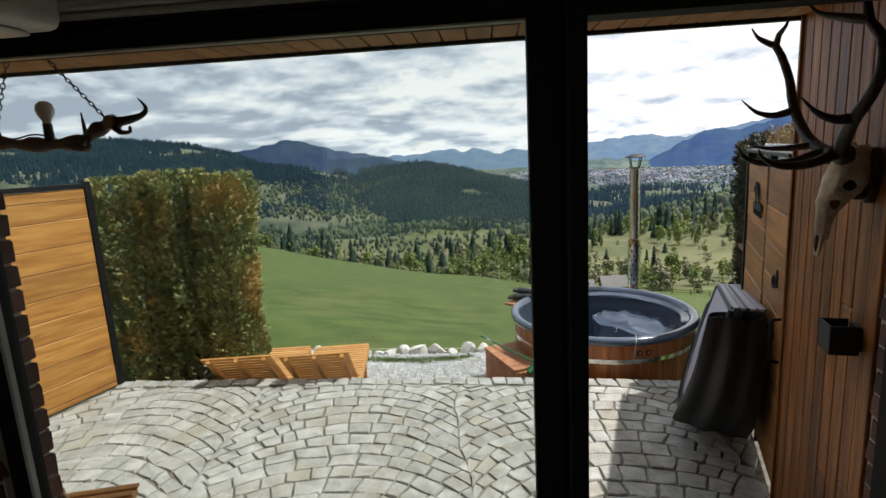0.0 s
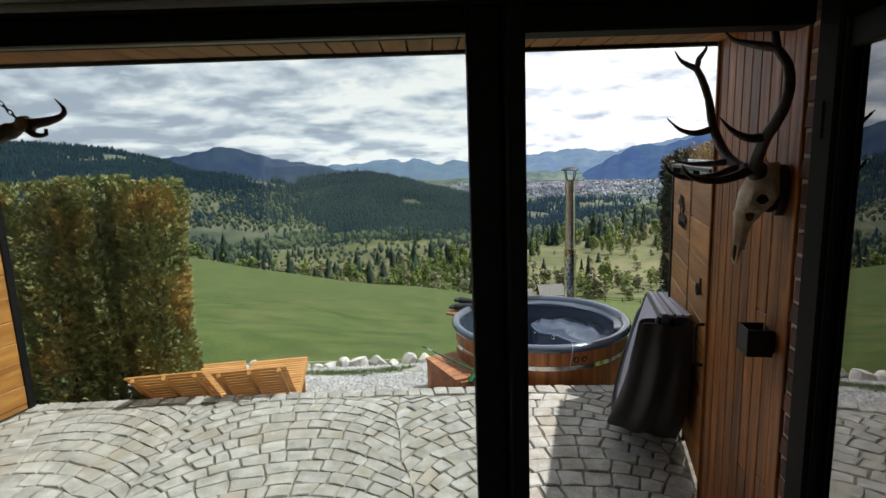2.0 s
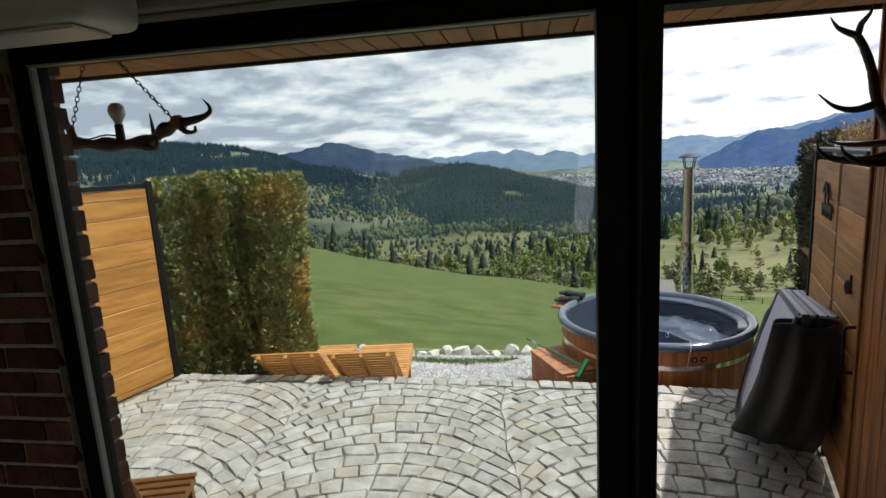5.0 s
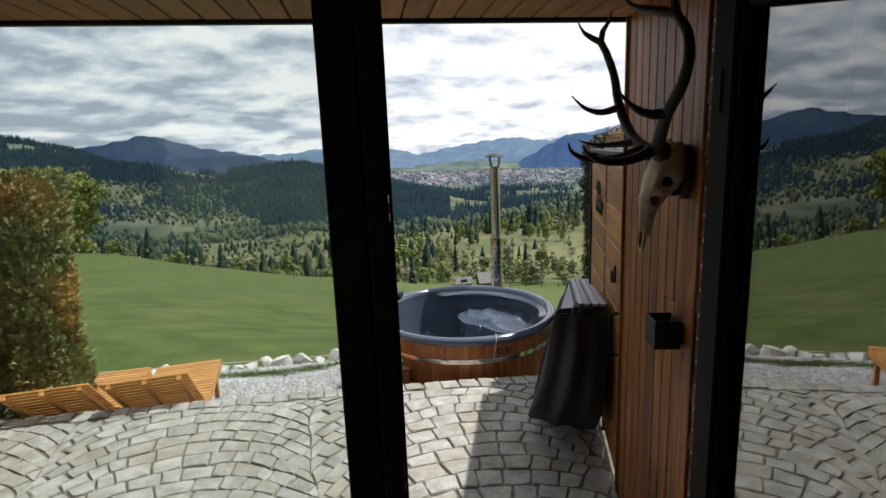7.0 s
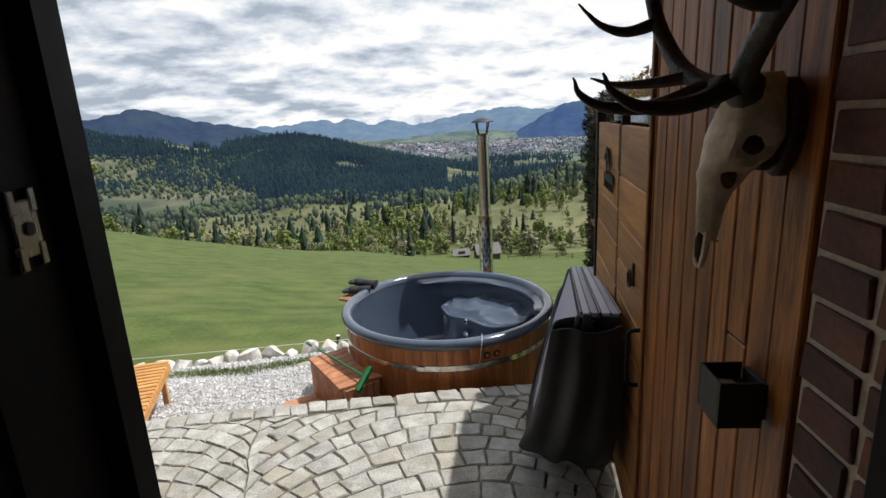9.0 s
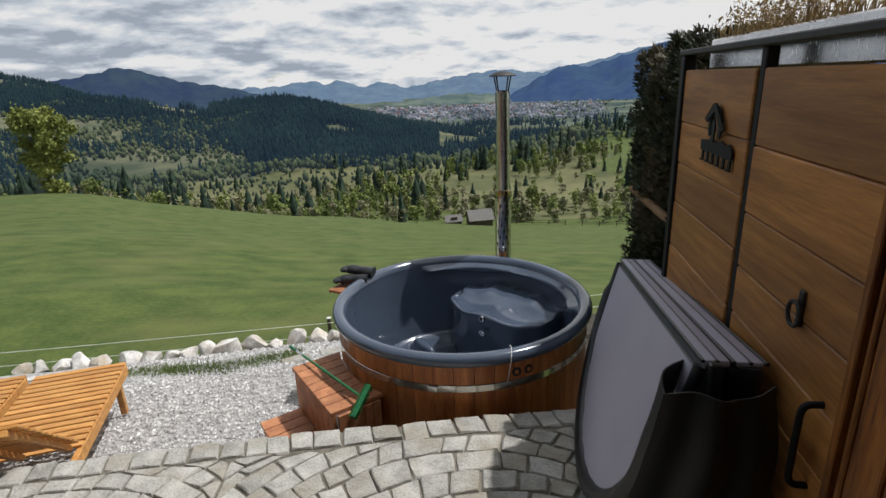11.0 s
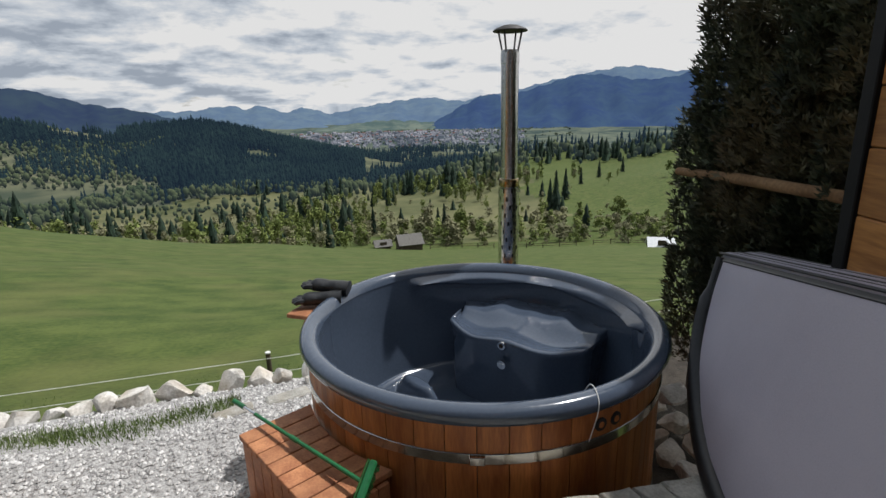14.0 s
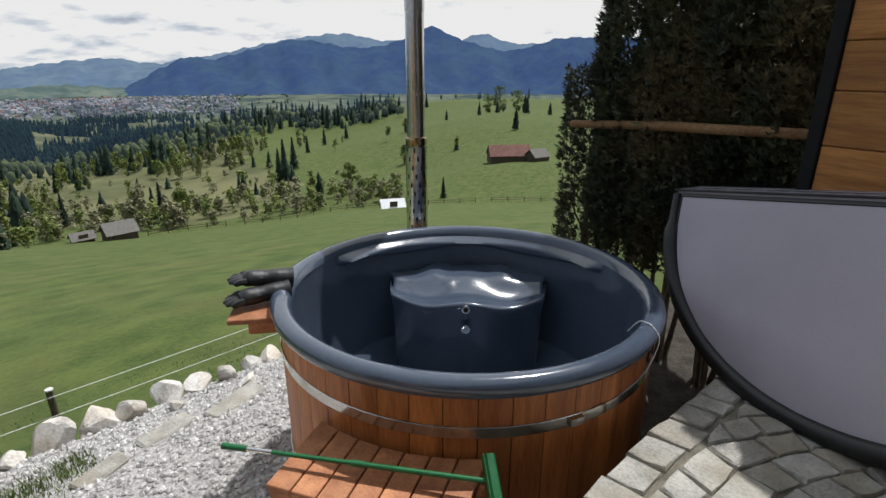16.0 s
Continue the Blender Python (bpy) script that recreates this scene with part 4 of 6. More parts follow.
    (0.135, 0.215, 0.052, 0.050), (0.117, 0.25, 0.082, 0.070), (0.105, 0.285, 0.092, 0.078), (0.098, 0.32, 0.080, 0.074), (0.090, 0.355, 0.064, 0.066), (0.078, 0.385, 0.046, 0.050), (0.066, 0.405, 0.024, 0.028)]
ringsv = []
S = 28
for (o, z, wx, wy) in prof:
    rg = []
    for q in range(S):
        a = 2 * math.pi * q / S
        ca, sa = math.cos(a), math.sin(a)
        x = 0.78 * wx * math.copysign(abs(ca) ** 0.8, ca)
        yv = 0.82 * wy * math.copysign(abs(sa) ** 0.8, sa)
        ridge = 0.012 * max(0, sa) ** 6 if 0.08 < z < 0.24 else 0
        rg.append(bm.verts.new((x, o - 0.02 + yv + ridge, z)))
    ringsv.append(rg)
for a, b in zip(ringsv, ringsv[1:]):
    for q in range(S):
        bm.faces.new((a[q], a[(q + 1) % S], b[(q + 1) % S], b[q]))
bm.faces.new(ringsv[0][::-1]); bm.faces.new(ringsv[-1])
bmesh.ops.subdivide_edges(bm, edges=bm.edges[:], cuts=1, use_grid_fill=True)
for v in bm.verts:  # eye orbits, tear pits and nasal opening
    for sx in (-1, 1):
        d = Vector((v.co.x - sx * 0.056, (v.co.y - 0.088) * 0.9, v.co.z - 0.275)).length
        if d < 0.034:
            v.co.x -= sx * 0.036 * (1 - (d / 0.034) ** 2)
        elif d < 0.046:
            v.co.x += sx * 0.007 * (1 - abs(d - 0.040) / 0.006)
        d = Vector((v.co.x - sx * 0.039, (v.co.y - 0.122) * 0.7, (v.co.z - 0.212) * 0.8)).length
        if d < 0.022:
            v.co.x -= sx * 0.016 * (1 - d / 0.022); v.co.y -= 0.012 * (1 - d / 0.022)
    if v.co.z < 0.11 and v.co.y > 0.13:
        d = math.hypot(v.co.x / 0.020, (v.co.z - 0.055) / 0.045)
        if d < 1:
            v.co.y -= 0.040 * (1 - d * d)
    v.co += Vector((noise.noise(v.co * 40), noise.noise(v.co * 40 + Vector((9, 0, 0))), noise.noise(v.co * 40 + Vector((0, 9, 0))))) * 0.0022
skull = part("skull", bm, BONE, trophy, smooth=True)
for sx in (-1, 1):
    # dark ellipsoid set in the orbit, coloured as the shade within
    bm = bmesh.new(); bmesh.ops.create_icosphere(bm, subdivisions=2, radius=0.024)
    bmesh.ops.transform(bm, matrix=Matrix.LocRotScale((sx * 0.044, 0.088, 0.275), None, (0.34, 1.05, 1.0)), verts=bm.verts)
    part("eye_socket", bm, SOCKET, skull, "dark plug shading the eye hollow", smooth=True)
    bm = bmesh.new(); bmesh.ops.create_icosphere(bm, subdivisions=2, radius=0.021)
    bmesh.ops.transform(bm, matrix=Matrix.LocRotScale((sx * 0.033, 0.122, 0.212), None, (0.25, 0.75, 1.15)), verts=bm.verts)
    part("tear_pit", bm, TEAR, skull, "brown tear pit", smooth=True)
# dark ellipsoid coloured as the shade inside the nose
bm = bmesh.new(); bmesh.ops.create_icosphere(bm, subdivisions=2, radius=0.02)
bmesh.ops.transform(bm, matrix=Matrix.LocRotScale((0, 0.152, 0.066), None, (0.60, 0.6, 1.9)), verts=bm.verts)
part("nose_opening", bm, SOCKET, skull, "dark plug shading the nasal hollow", smooth=True)
for sx in (-1, 1):
    part("nose_bone", tube(curve_points([(sx * 0.017, 0.146, 0.10), (sx * 0.018, 0.150, 0.06), (sx * 0.015, 0.154, 0.034), (sx * 0.004, 0.152, 0.020)], 4), [0.008, 0.008, 0.0078, 0.0076, 0.0074, 0.007, 0.0068, 0.0066, 0.006, 0.0055, 0.005, 0.0045, 0.004], 8), BONE, skull, smooth=True)
part("knob", tube([(0.03, 0.06, 0.395), (0.035, 0.062, 0.412)], [0.018, 0.012], 10), BONE, skull)
shield = bmesh.new()
tube([(0, 0, 0), (0, 0, 0.022), (0, 0, 0.03)], [1.0, 1.0, 0.93], 36, shield)
for v in shield.verts:
    v.co = Vector((v.co.x * (0.062 + 0.012 * v.co.y), v.co.z, 0.300 + 0.095 * v.co.y))
bmesh.ops.recalc_face_normals(shield, faces=shield.faces)
part("shield", shield, BRANCH, trophy, "dark wooden mounting shield")
part("mount", box(-0.028, 0.028, 0.031, 0.07, 0.22, 0.33, 0.01), BRANCH, trophy)


def antler(beam_points, tines):
    """One antler: burr and main beam, with each tine as a part of it."""
    def rough(bm):
        for v in bm.verts:
            v.co += Vector((noise.noise(v.co * 55), noise.noise(v.co * 55 + Vector((5, 0, 0))), 0)) * 0.0016
        return bm
    c = curve_points(beam_points, 6)
    rr = [0.025 - 0.012 * q / (len(c) - 1) for q in range(len(c))]
    rr[2:7] = [0.031, 0.036, 0.037, 0.035, 0.029]
    beam = part("antler", rough(tube(c, rr, 12)), ANTLER, trophy, smooth=True)
    for r0, pts in tines:
        p = curve_points(pts, 6)
        part("tine", rough(tube(p, [r0 + (0.002 - r0) * (q / (len(p) - 1)) ** 1.3 for q in range(len(p))], 9)), ANTLER, beam, smooth=True)


antler([(-0.034, 0.095, 0.365), (-0.052, 0.118, 0.380), (-0.105, 0.140, 0.405), (-0.190, 0.160, 0.450), (-0.270, 0.172, 0.495), (-0.335, 0.160, 0.56), (-0.355, 0.150, 0.63), (-0.335, 0.150, 0.70), (-0.290, 0.170, 0.765)],
       [(0.019, [(-0.065, 0.130, 0.385), (-0.10, 0.230, 0.352), (-0.130, 0.320, 0.352), (-0.150, 0.375, 0.378), (-0.158, 0.396, 0.410)]),
        (0.017, [(-0.262, 0.172, 0.490), (-0.275, 0.225, 0.490), (-0.288, 0.280, 0.515), (-0.295, 0.323, 0.560)]),
        (0.015, [(-0.295, 0.168, 0.760), (-0.235, 0.215, 0.785), (-0.165, 0.250, 0.815), (-0.115, 0.268, 0.858)]),
        (0.014, [(-0.295, 0.168, 0.760), (-0.285, 0.175, 0.82), (-0.30, 0.185, 0.87), (-0.325, 0.195, 0.92)])])
antler([(0.034, 0.095, 0.365), (0.052, 0.118, 0.380), (0.105, 0.135, 0.398), (0.180, 0.148, 0.435), (0.250, 0.158, 0.495), (0.305, 0.168, 0.57), (0.325, 0.182, 0.67), (0.310, 0.215, 0.75), (0.290, 0.248, 0.80)],
       [(0.019, [(0.065, 0.130, 0.385), (0.085, 0.230, 0.352), (0.080, 0.330, 0.355), (0.065, 0.388, 0.382), (0.053, 0.407, 0.417)]),
        (0.015, [(0.130, 0.140, 0.410), (0.170, 0.215, 0.402), (0.200, 0.285, 0.405), (0.215, 0.338, 0.423)]),
        (0.016, [(0.290, 0.165, 0.545), (0.300, 0.235, 0.530), (0.290, 0.300, 0.548), (0.276, 0.357, 0.596)]),
        (0.013, [(0.292, 0.244, 0.794), (0.290, 0.285, 0.815), (0.287, 0.312, 0.835), (0.284, 0.332, 0.868)]),
        (0.013, [(0.292, 0.244, 0.794), (0.270, 0.240, 0.830), (0.240, 0.228, 0.855), (0.222, 0.220, 0.886)])])

# ---- hot tub ----
TX, TY, TR, RIM, BASE = 1.59, 5.21, 0.92, 0.322, -0.64
tub = thing("hot_tub", pose(TX, TY, BASE), "round cedar-clad hot tub with an empty grey acrylic shell", "hot tub")
H = RIM - BASE
rim = [(TR - 0.045, H - 0.075), (TR - 0.012, H - 0.070), (TR, H - 0.045), (TR - 0.004, H - 0.022), (TR - 0.022, H - 0.005), (TR - 0.046, H), (TR - 0.070, H - 0.006), (TR - 0.086, H - 0.022), (TR - 0.096, H - 0.05)]
part("rim", lathe(rim, 128), SHELL, tub, smooth=True)
# moulded shell: a wall, a floor, a raised seat with two dips, a foot-well step, and a wavy head-rest ledge
NT, NR = 240, 210
bm = bmesh.new()
grid = []
RI = TR - 0.094
SEAT = math.atan2(0.13, 0.19)
def sstep(t):
    t = min(1, max(0, t)); return t * t * (3 - 2 * t)
for i in range(NT):
    a = 2 * math.pi * i / NT
    row = []
    for j in range(NR + 1):
        s = j / NR
        if s < 0.28:      # wall from the rim down
            q = s / 0.28
            r = RI - 0.085 * q ** 1.4
            z = H - 0.05 - q * 0.60
        else:
            q = (s - 0.28) / 0.72
            r = (RI - 0.085) * (1 - q)
            z = H - 0.65 - 0.10 * sstep(q * 6)
        da = (a - SEAT + math.pi) % (2 * math.pi) - math.pi
        lx, ly = r * math.cos(da), r * math.sin(da)       # lx towards the seat
        # low recliner steps opposite
        for sy in (-1, 1):
            ax, ay = lx - 0.10, sy * ly - 0.50
            d2 = math.hypot(ax * 1.6 - ay * 0.4, ay * 0.55)
            z = max(z, (H - 0.75) + 0.16 * (1 - sstep((d2 - 0.05) / 0.10)))
        # head-rest ledge
        if s < 0.28 and abs(da) < 1.12:
            deep = 0.05 + (H - 0.05 - z)
            edge = 0.098 - 0.016 * math.cos(da * 6.2)
            taper = sstep((1.12 - abs(da)) / 0.07)
            w = sstep((deep - 0.05) / 0.030) * (1 - sstep((deep - edge) / 0.020)) * 0.8 + 0.2 * sstep((deep - 0.05) / 0.03) * (1 - sstep((deep - edge) / 0.20))
            r2 = r - w * taper * (0.058 + 0.012 * math.cos(da * 6.2))
        else:
            r2 = r
        row.append(bm.verts.new((r2 * math.cos(a), r2 * math.sin(a), z)))
    grid.append(row)
for i in range(NT):
    a, b = grid[i], grid[(i + 1) % NT]
    for j in range(NR):
        bm.faces.new((a[j], a[j + 1], b[j + 1], b[j]))
bmesh.ops.remove_doubles(bm, verts=bm.verts, dist=0.0004)
bmesh.ops.recalc_face_normals(bm, faces=bm.faces)
shell = part("shell", bm, SHELL, tub, "moulded grey acrylic interior with seat", smooth=True)
shell.data.set_sharp_from_angle(angle=radians(75))


# the seat: a rounded block with two dips, growing out of the wall
bm = bmesh.new()
cols = []
CS, SN = math.cos(SEAT), math.sin(SEAT)
for iy in range(73):
    ly = -0.49 + 0.98 * iy / 72
    q = abs(ly) / 0.49
    wall = math.sqrt(max(0.0, 0.805 ** 2 - ly * ly))
    lip = 0.245 + 0.17 * q ** 2
    front = lip + (wall - lip) * sstep((q - 0.90) / 0.10)
    top = H - 0.275 + 0.016 * math.cos(2 * math.pi * q) - 0.012 * q
    prof = [(front + 0.075 * (1 - q), 0.21), (front + 0.06 * (1 - q), 0.32), (front + 0.022, top - 0.10), (front + 0.003, top - 0.035), (front + 0.002, top - 0.012), (front + 0.014, top - 0.001), (front + 0.035, top - 0.004)]
    hump = math.exp(-((abs(ly) - 0.22) / 0.10) ** 2)
    for k in range(1, 17):
        t = k / 16
        dip = -0.030 * math.sin(math.pi * min(1, t * 1.6))
        prof.append((front + 0.035 + (wall - front - 0.035) * t, top - 0.004 + dip + (0.030 + 0.050 * hump) * sstep((t - 0.2) / 0.75)))
    slim = [0.93, 0.955, 0.98, 0.995] + [1.0] * len(prof)
    cols.append([bm.verts.new((lx * CS - ly * k * SN, lx * SN + ly * k * CS, z)) for (lx, z), k in zip(prof, slim)])
for a, b in zip(cols, cols[1:]):
    for k in range(len(a) - 1):
        bm.faces.new((a[k], b[k], b[k + 1], a[k + 1]))
bmesh.ops.recalc_face_normals(bm, faces=bm.faces)
seat = part("seat", bm, SHELL, tub, "moulded grey acrylic seat", smooth=True)
seat.data.set_sharp_from_angle(angle=radians(75))


def fitting(name, r, z, material, label):
    dirv = Vector((math.cos(SEAT), math.sin(SEAT), 0))
    p = dirv * 0.247 + Vector((0, 0, z))
    bm = bmesh.new()
    tube([p, p - dirv * 0.012, p - dirv * 0.014], [r, r, r * 0.8], 20, bm)
    f = part(name, bm, material, shell, label, smooth=True)
    return f, p - dirv * 0.0145, dirv


f, p, dv = fitting("jet", 0.024, 0.03 - BASE, CHROME, "chrome water jet")
# flat dark disc, coloured as the shade in the jet's bore
part("jet_hole", tube([p, p - dv * 0.001], [0.014, 0.014], 16), SOCKET, tub)
f, p, dv = fitting("drain_cover", 0.026, -0.09 - BASE, CHROME, "chrome drain cover")
part("drain_grid", tube([p, p - dv * 0.002], [0.012, 0.012], 16), STEEL, tub)

N = 46
for k in range(N):
    a0, a1 = 2 * math.pi * k / N, 2 * math.pi * (k + 1) / N - 0.0042
    bm = bmesh.new()
    vs = []
    for z in (0.004, H - 0.068):
        for r in (TR - 0.075, TR - 0.036):
            for a in (a0, (a0 + a1) / 2, a1):
                rr = r - (0.0025 if a != (a0 + a1) / 2 and r > TR - 0.05 else 0)
                vs.append(bm.verts.new((rr * math.cos(a), rr * math.sin(a), z)))
    # inner 0-2, outer 3-5 below; 6-8, 9-11 above
    for q in ((3, 4, 10, 9), (4, 5, 11, 10), (0, 6, 7, 1), (1, 7, 8, 2), (0, 3, 9, 6), (2, 8, 11, 5), (6, 9, 10, 7), (7, 10, 11, 8), (0, 1, 4, 3), (1, 2, 5, 4)):
        bm.faces.new([vs[i] for i in q])
    part("stave", bm, STAVE, tub)
for z in (0.17, H - 0.245):
    bm = lathe([(TR - 0.035, z), (TR - 0.0315, z + 0.002), (TR - 0.0315, z + 0.043), (TR - 0.035, z + 0.045)], 96)
    hp = part("hoop", bm, HOOP, tub, "bright stainless band", smooth=True)
    a = -2.05
    part("clamp", box(-0.03, 0.03, -0.004, 0.012, z + 0.004, z + 0.04, 0.003, m=pose((TR - 0.030) * math.cos(a), (TR - 0.030) * math.sin(a), 0, 0, 0, math.degrees(a) - 90)), HOOP, hp)
for a in (-1.49, -1.40):
    plug = part("drain_plug", tube([(q * math.cos(a), q * math.sin(a), H - 0.150) for q in (TR - 0.045, TR - 0.033, TR - 0.031)], [0.028, 0.028, 0.025], 18), BLACK_MATT, tub, "dark round plug", smooth=True)
    part("plug_core", tube([(q * math.cos(a), q * math.sin(a), H - 0.150) for q in (TR - 0.0308, TR - 0.029)], [0.014, 0.013], 14), STAVE, plug)
# thin cord over the rim
a = -1.55
cordp = [((TR - 0.13) * math.cos(a + 0.05), (TR - 0.13) * math.sin(a + 0.05), H - 0.06), ((TR - 0.085) * math.cos(a + 0.04), (TR - 0.085) * math.sin(a + 0.04), H + 0.001), ((TR - 0.03) * math.cos(a + 0.02), (TR - 0.03) * math.sin(a + 0.02), H - 0.001), ((TR + 0.006) * math.cos(a), (TR + 0.006) * math.sin(a), H - 0.05), ((TR - 0.026) * math.cos(a - 0.01), (TR - 0.026) * math.sin(a - 0.01), H - 0.20)]
part("cord", tube(curve_points(cordp, 5), [0.0022] * 21, 6), CORD, tub, "thin white cord")

# side shelf of the tub with rubber gloves on it
shelf = part("side_shelf", box(-0.17, 0.17, -0.02, 0.20, -0.025, 0.0, 0.004, m=pose(-0.655, 0.60, H - 0.070, 0, 0, 48)), CEDAR, tub, "small cedar drink shelf")
part("bracket", box(-0.10, -0.07, -0.01, 0.13, -0.11, -0.026, 0.004, m=pose(-0.655, 0.60, H - 0.070, 0, 0, 48)), CEDAR, tub)


def glove(m):
    """A limp rubber glove: cuff, palm and fingers in one skin."""
    bm = bmesh.new()
    tube(curve_points([(-0.16, 0, 0.030), (-0.08, 0, 0.032), (0.0, 0, 0.03), (0.06, 0, 0.025)], 4), [0.055, 0.054, 0.052, 0.050, 0.048, 0.046, 0.044, 0.044, 0.046, 0.047, 0.045, 0.042, 0.036], 12, bm)
    for q, (yo, ln) in enumerate(((-0.034, 0.065), (-0.012, 0.080), (0.011, 0.075), (0.033, 0.055))):
        tube(curve_points([(0.05, yo, 0.025), (0.05 + ln * 0.6, yo * 1.25, 0.022), (0.05 + ln, yo * 1.4, 0.012)], 3), [0.019, 0.0185, 0.018, 0.0175, 0.017, 0.015, 0.008], 8, bm)
    tube(curve_points([(0.0, -0.035, 0.025), (0.05, -0.07, 0.022), (0.08, -0.085, 0.016)], 3), [0.021, 0.020, 0.019, 0.018, 0.017, 0.015, 0.009], 8, bm)
    for v in bm.verts:
        v.co.z *= 0.85
        v.co.z += 0.006 * noise.noise(v.co * 25)
    zmin = min(v.co.z for v in bm.verts)
    for v in bm.verts:
        v.co.z -= zmin
    ob = part("glove", bm, RUBBER, None, smooth=True)
    ob.matrix_world = m
    return tagged(ob, "limp black rubber glove lying on the tub shelf", "glove", "gloves on the shelf")


glove(pose(TX - 0.75, TY + 0.65, RIM - 0.068, 0, 0, 160))
glove(pose(TX - 0.69, TY + 0.71, RIM - 0.015, 0, -6, 150))

# ---- chimney of the stove ----
chim = thing("stove_chimney", pose(2.255, 6.10, -0.75), "stainless stove chimney with rain cap and perforated guard", "chimney")
part("pipe", lathe([(0.058, 0.0), (0.058, 1.62), (0.0585, 2.44), (0.054, 2.445)], 32), STEEL, chim, smooth=True)
part("top_band", lathe([(0.0585, 2.36), (0.061, 2.362), (0.061, 2.43), (0.0585, 2.432)], 32), STEEL, chim, smooth=True)
part("collar", lathe([(0.059, 1.56), (0.068, 1.565), (0.069, 1.60), (0.066, 1.612), (0.059, 1.615)], 32), STEEL_HOT, chim, "heat-tinted collar", smooth=True)
bm = bmesh.new()
gridv = [[bm.verts.new((0.071 * math.cos(2 * math.pi * i / 40), 0.071 * math.sin(2 * math.pi * i / 40), 0.02 + j * 0.0143)) for i in range(40)] for j in range(108)]
for j in range(107):
    for i in range(40):
        hole = ((i + 2 * (j // 4)) % 5 in (0,)) and (j % 4 in (1, 2))
        if not hole:
            bm.faces.new((gridv[j][i], gridv[j][(i + 1) % 40], gridv[j + 1][(i + 1) % 40], gridv[j + 1][i]))
part("guard", bm, STEEL, chim, "perforated steel heat guard", smooth=True)
part("inner_pipe", lathe([(0.0605, 0.02), (0.0605, 1.55)], 24), BLACK_MATT, chim, smooth=True)
cap = part("rain_cap", lathe([(0.0, 2.600), (0.05, 2.592), (0.10, 2.572), (0.112, 2.562), (0.110, 2.556), (0.05, 2.572), (0.0, 2.578)], 32), BLACK_MATT, chim, "dark conical rain cap", smooth=True)
for k in range(4):
    a = 0.6 + k * math.pi / 2
    part("cap_strut", tube([(0.055 * math.cos(a), 0.055 * math.sin(a), 2.43), (0.085 * math.cos(a), 0.085 * math.sin(a), 2.566)], [0.006, 0.006], 6), BLACK_MATT, cap)
stove = thing("stove", pose(2.255, 6.02, -0.78), "low steel stove box behind the tub", "stove")
part("firebox", box(-0.16, 0.16, -0.05, 0.25, 0.0, 0.03, 0.004), BLACK_MATT, stove)

# ---- cedar steps ----
ST = pose(0.60, 4.51, BASE, 0, 0, 109.8)          # x along the steps away from the terrace, y to the low side
steps = thing("tub_steps", ST, "two-tread red cedar tub steps", "steps")
TOP, LOW = 0.0 - BASE, -0.31 - BASE
def tub_gap(x):
    """How deep the upper tread may reach before it meets the staves."""
    p = Vector((TX, TY)) - Vector((0.60, 4.51))
    ux, uy = Vector((math.cos(radians(109.8)), math.sin(radians(109.8)))), Vector((math.cos(radians(199.8)), math.sin(radians(199.8))))
    cx_, cy_ = p.dot(ux), p.dot(uy)
    d = (TR - 0.025) ** 2 - (x - cx_) ** 2
    return cy_ + math.sqrt(d) if d > 0 else -0.42
nb = 7
for k in range(nb):
    x0, x1 = 0.66 * k / nb, 0.66 * (k + 1) / nb - 0.006
    d0, d1 = max(tub_gap(x0), -0.42), max(tub_gap(x1), -0.42)
    bm = bmesh.new()
    low = [bm.verts.new(v) for v in ((x0, d0, TOP - 0.026), (x1, d1, TOP - 0.026), (x1, 0.012, TOP - 0.026), (x0, 0.012, TOP - 0.026))]
    up = [bm.verts.new((v.co.x, v.co.y, TOP)) for v in low]
    bm.faces.new(low[::-1]); bm.faces.new(up)
    for q in range(4):
        bm.faces.new((low[q], low[(q + 1) % 4], up[(q + 1) % 4], up[q]))
    bmesh.ops.bevel(bm, geom=bm.edges[:], offset=0.003, segments=1, affect="EDGES")
    part("upper_tread_board", bm, CEDAR, steps)
    part("riser_board", box(x0, x1, -0.022, 0.0, 0.004, TOP - 0.028, 0.002), CEDAR, steps)
for k in range(5):
    y0 = -0.30 + 0.055 * k
    part("end_board", box(-0.022, -0.002, max(y0, tub_gap(0.0) + 0.01), y0 + 0.052, 0.004, TOP - 0.028, 0.002), CEDAR, steps) if y0 + 0.05 > tub_gap(0.0) + 0.02 else None
for k in range(6):
    x0, x1 = 0.04 + 0.60 * k / 6, 0.04 + 0.60 * (k + 1) / 6 - 0.006
    part("lower_tread_board", box(x0, x1, 0.002, 0.275, LOW - 0.026, LOW, 0.003), CEDAR, steps)
    part("lower_riser_board", box(x0, x1, 0.240, 0.260, 0.004, LOW - 0.028, 0.002), CEDAR, steps)
part("side_cheek", box(0.64, 0.66, 0.002, 0.24, 0.004, LOW - 0.028, 0.002), CEDAR, steps)
part("side_cheek", box(0.02, 0.038, 0.002, 0.24, 0.004, LOW - 0.028, 0.002), CEDAR, steps)
part("side_cheek", box(0.638, 0.66, -0.20, -0.024, 0.004, TOP - 0.028, 0.002), CEDAR, steps)

# ---- green scrubbing brush lying on the steps ----
brush = thing("scrubbing_brush", pose(0.74, 4.50, 0.004), "long-handled green plastic scrubbing brush lying on the steps", "brush")
hv = Vector((0.36, 5.36, 0.035)) - Vector((0.74, 4.50, 0.004))
q0, q1 = Vector((0.042, 0.007, 0.058)), hv
mid1, mid2 = q0.lerp(q1, 0.45), q0.lerp(q1, 0.80)
part("handle", tube([q0, mid1], [0.009, 0.009], 10), GREEN, brush, smooth=True)
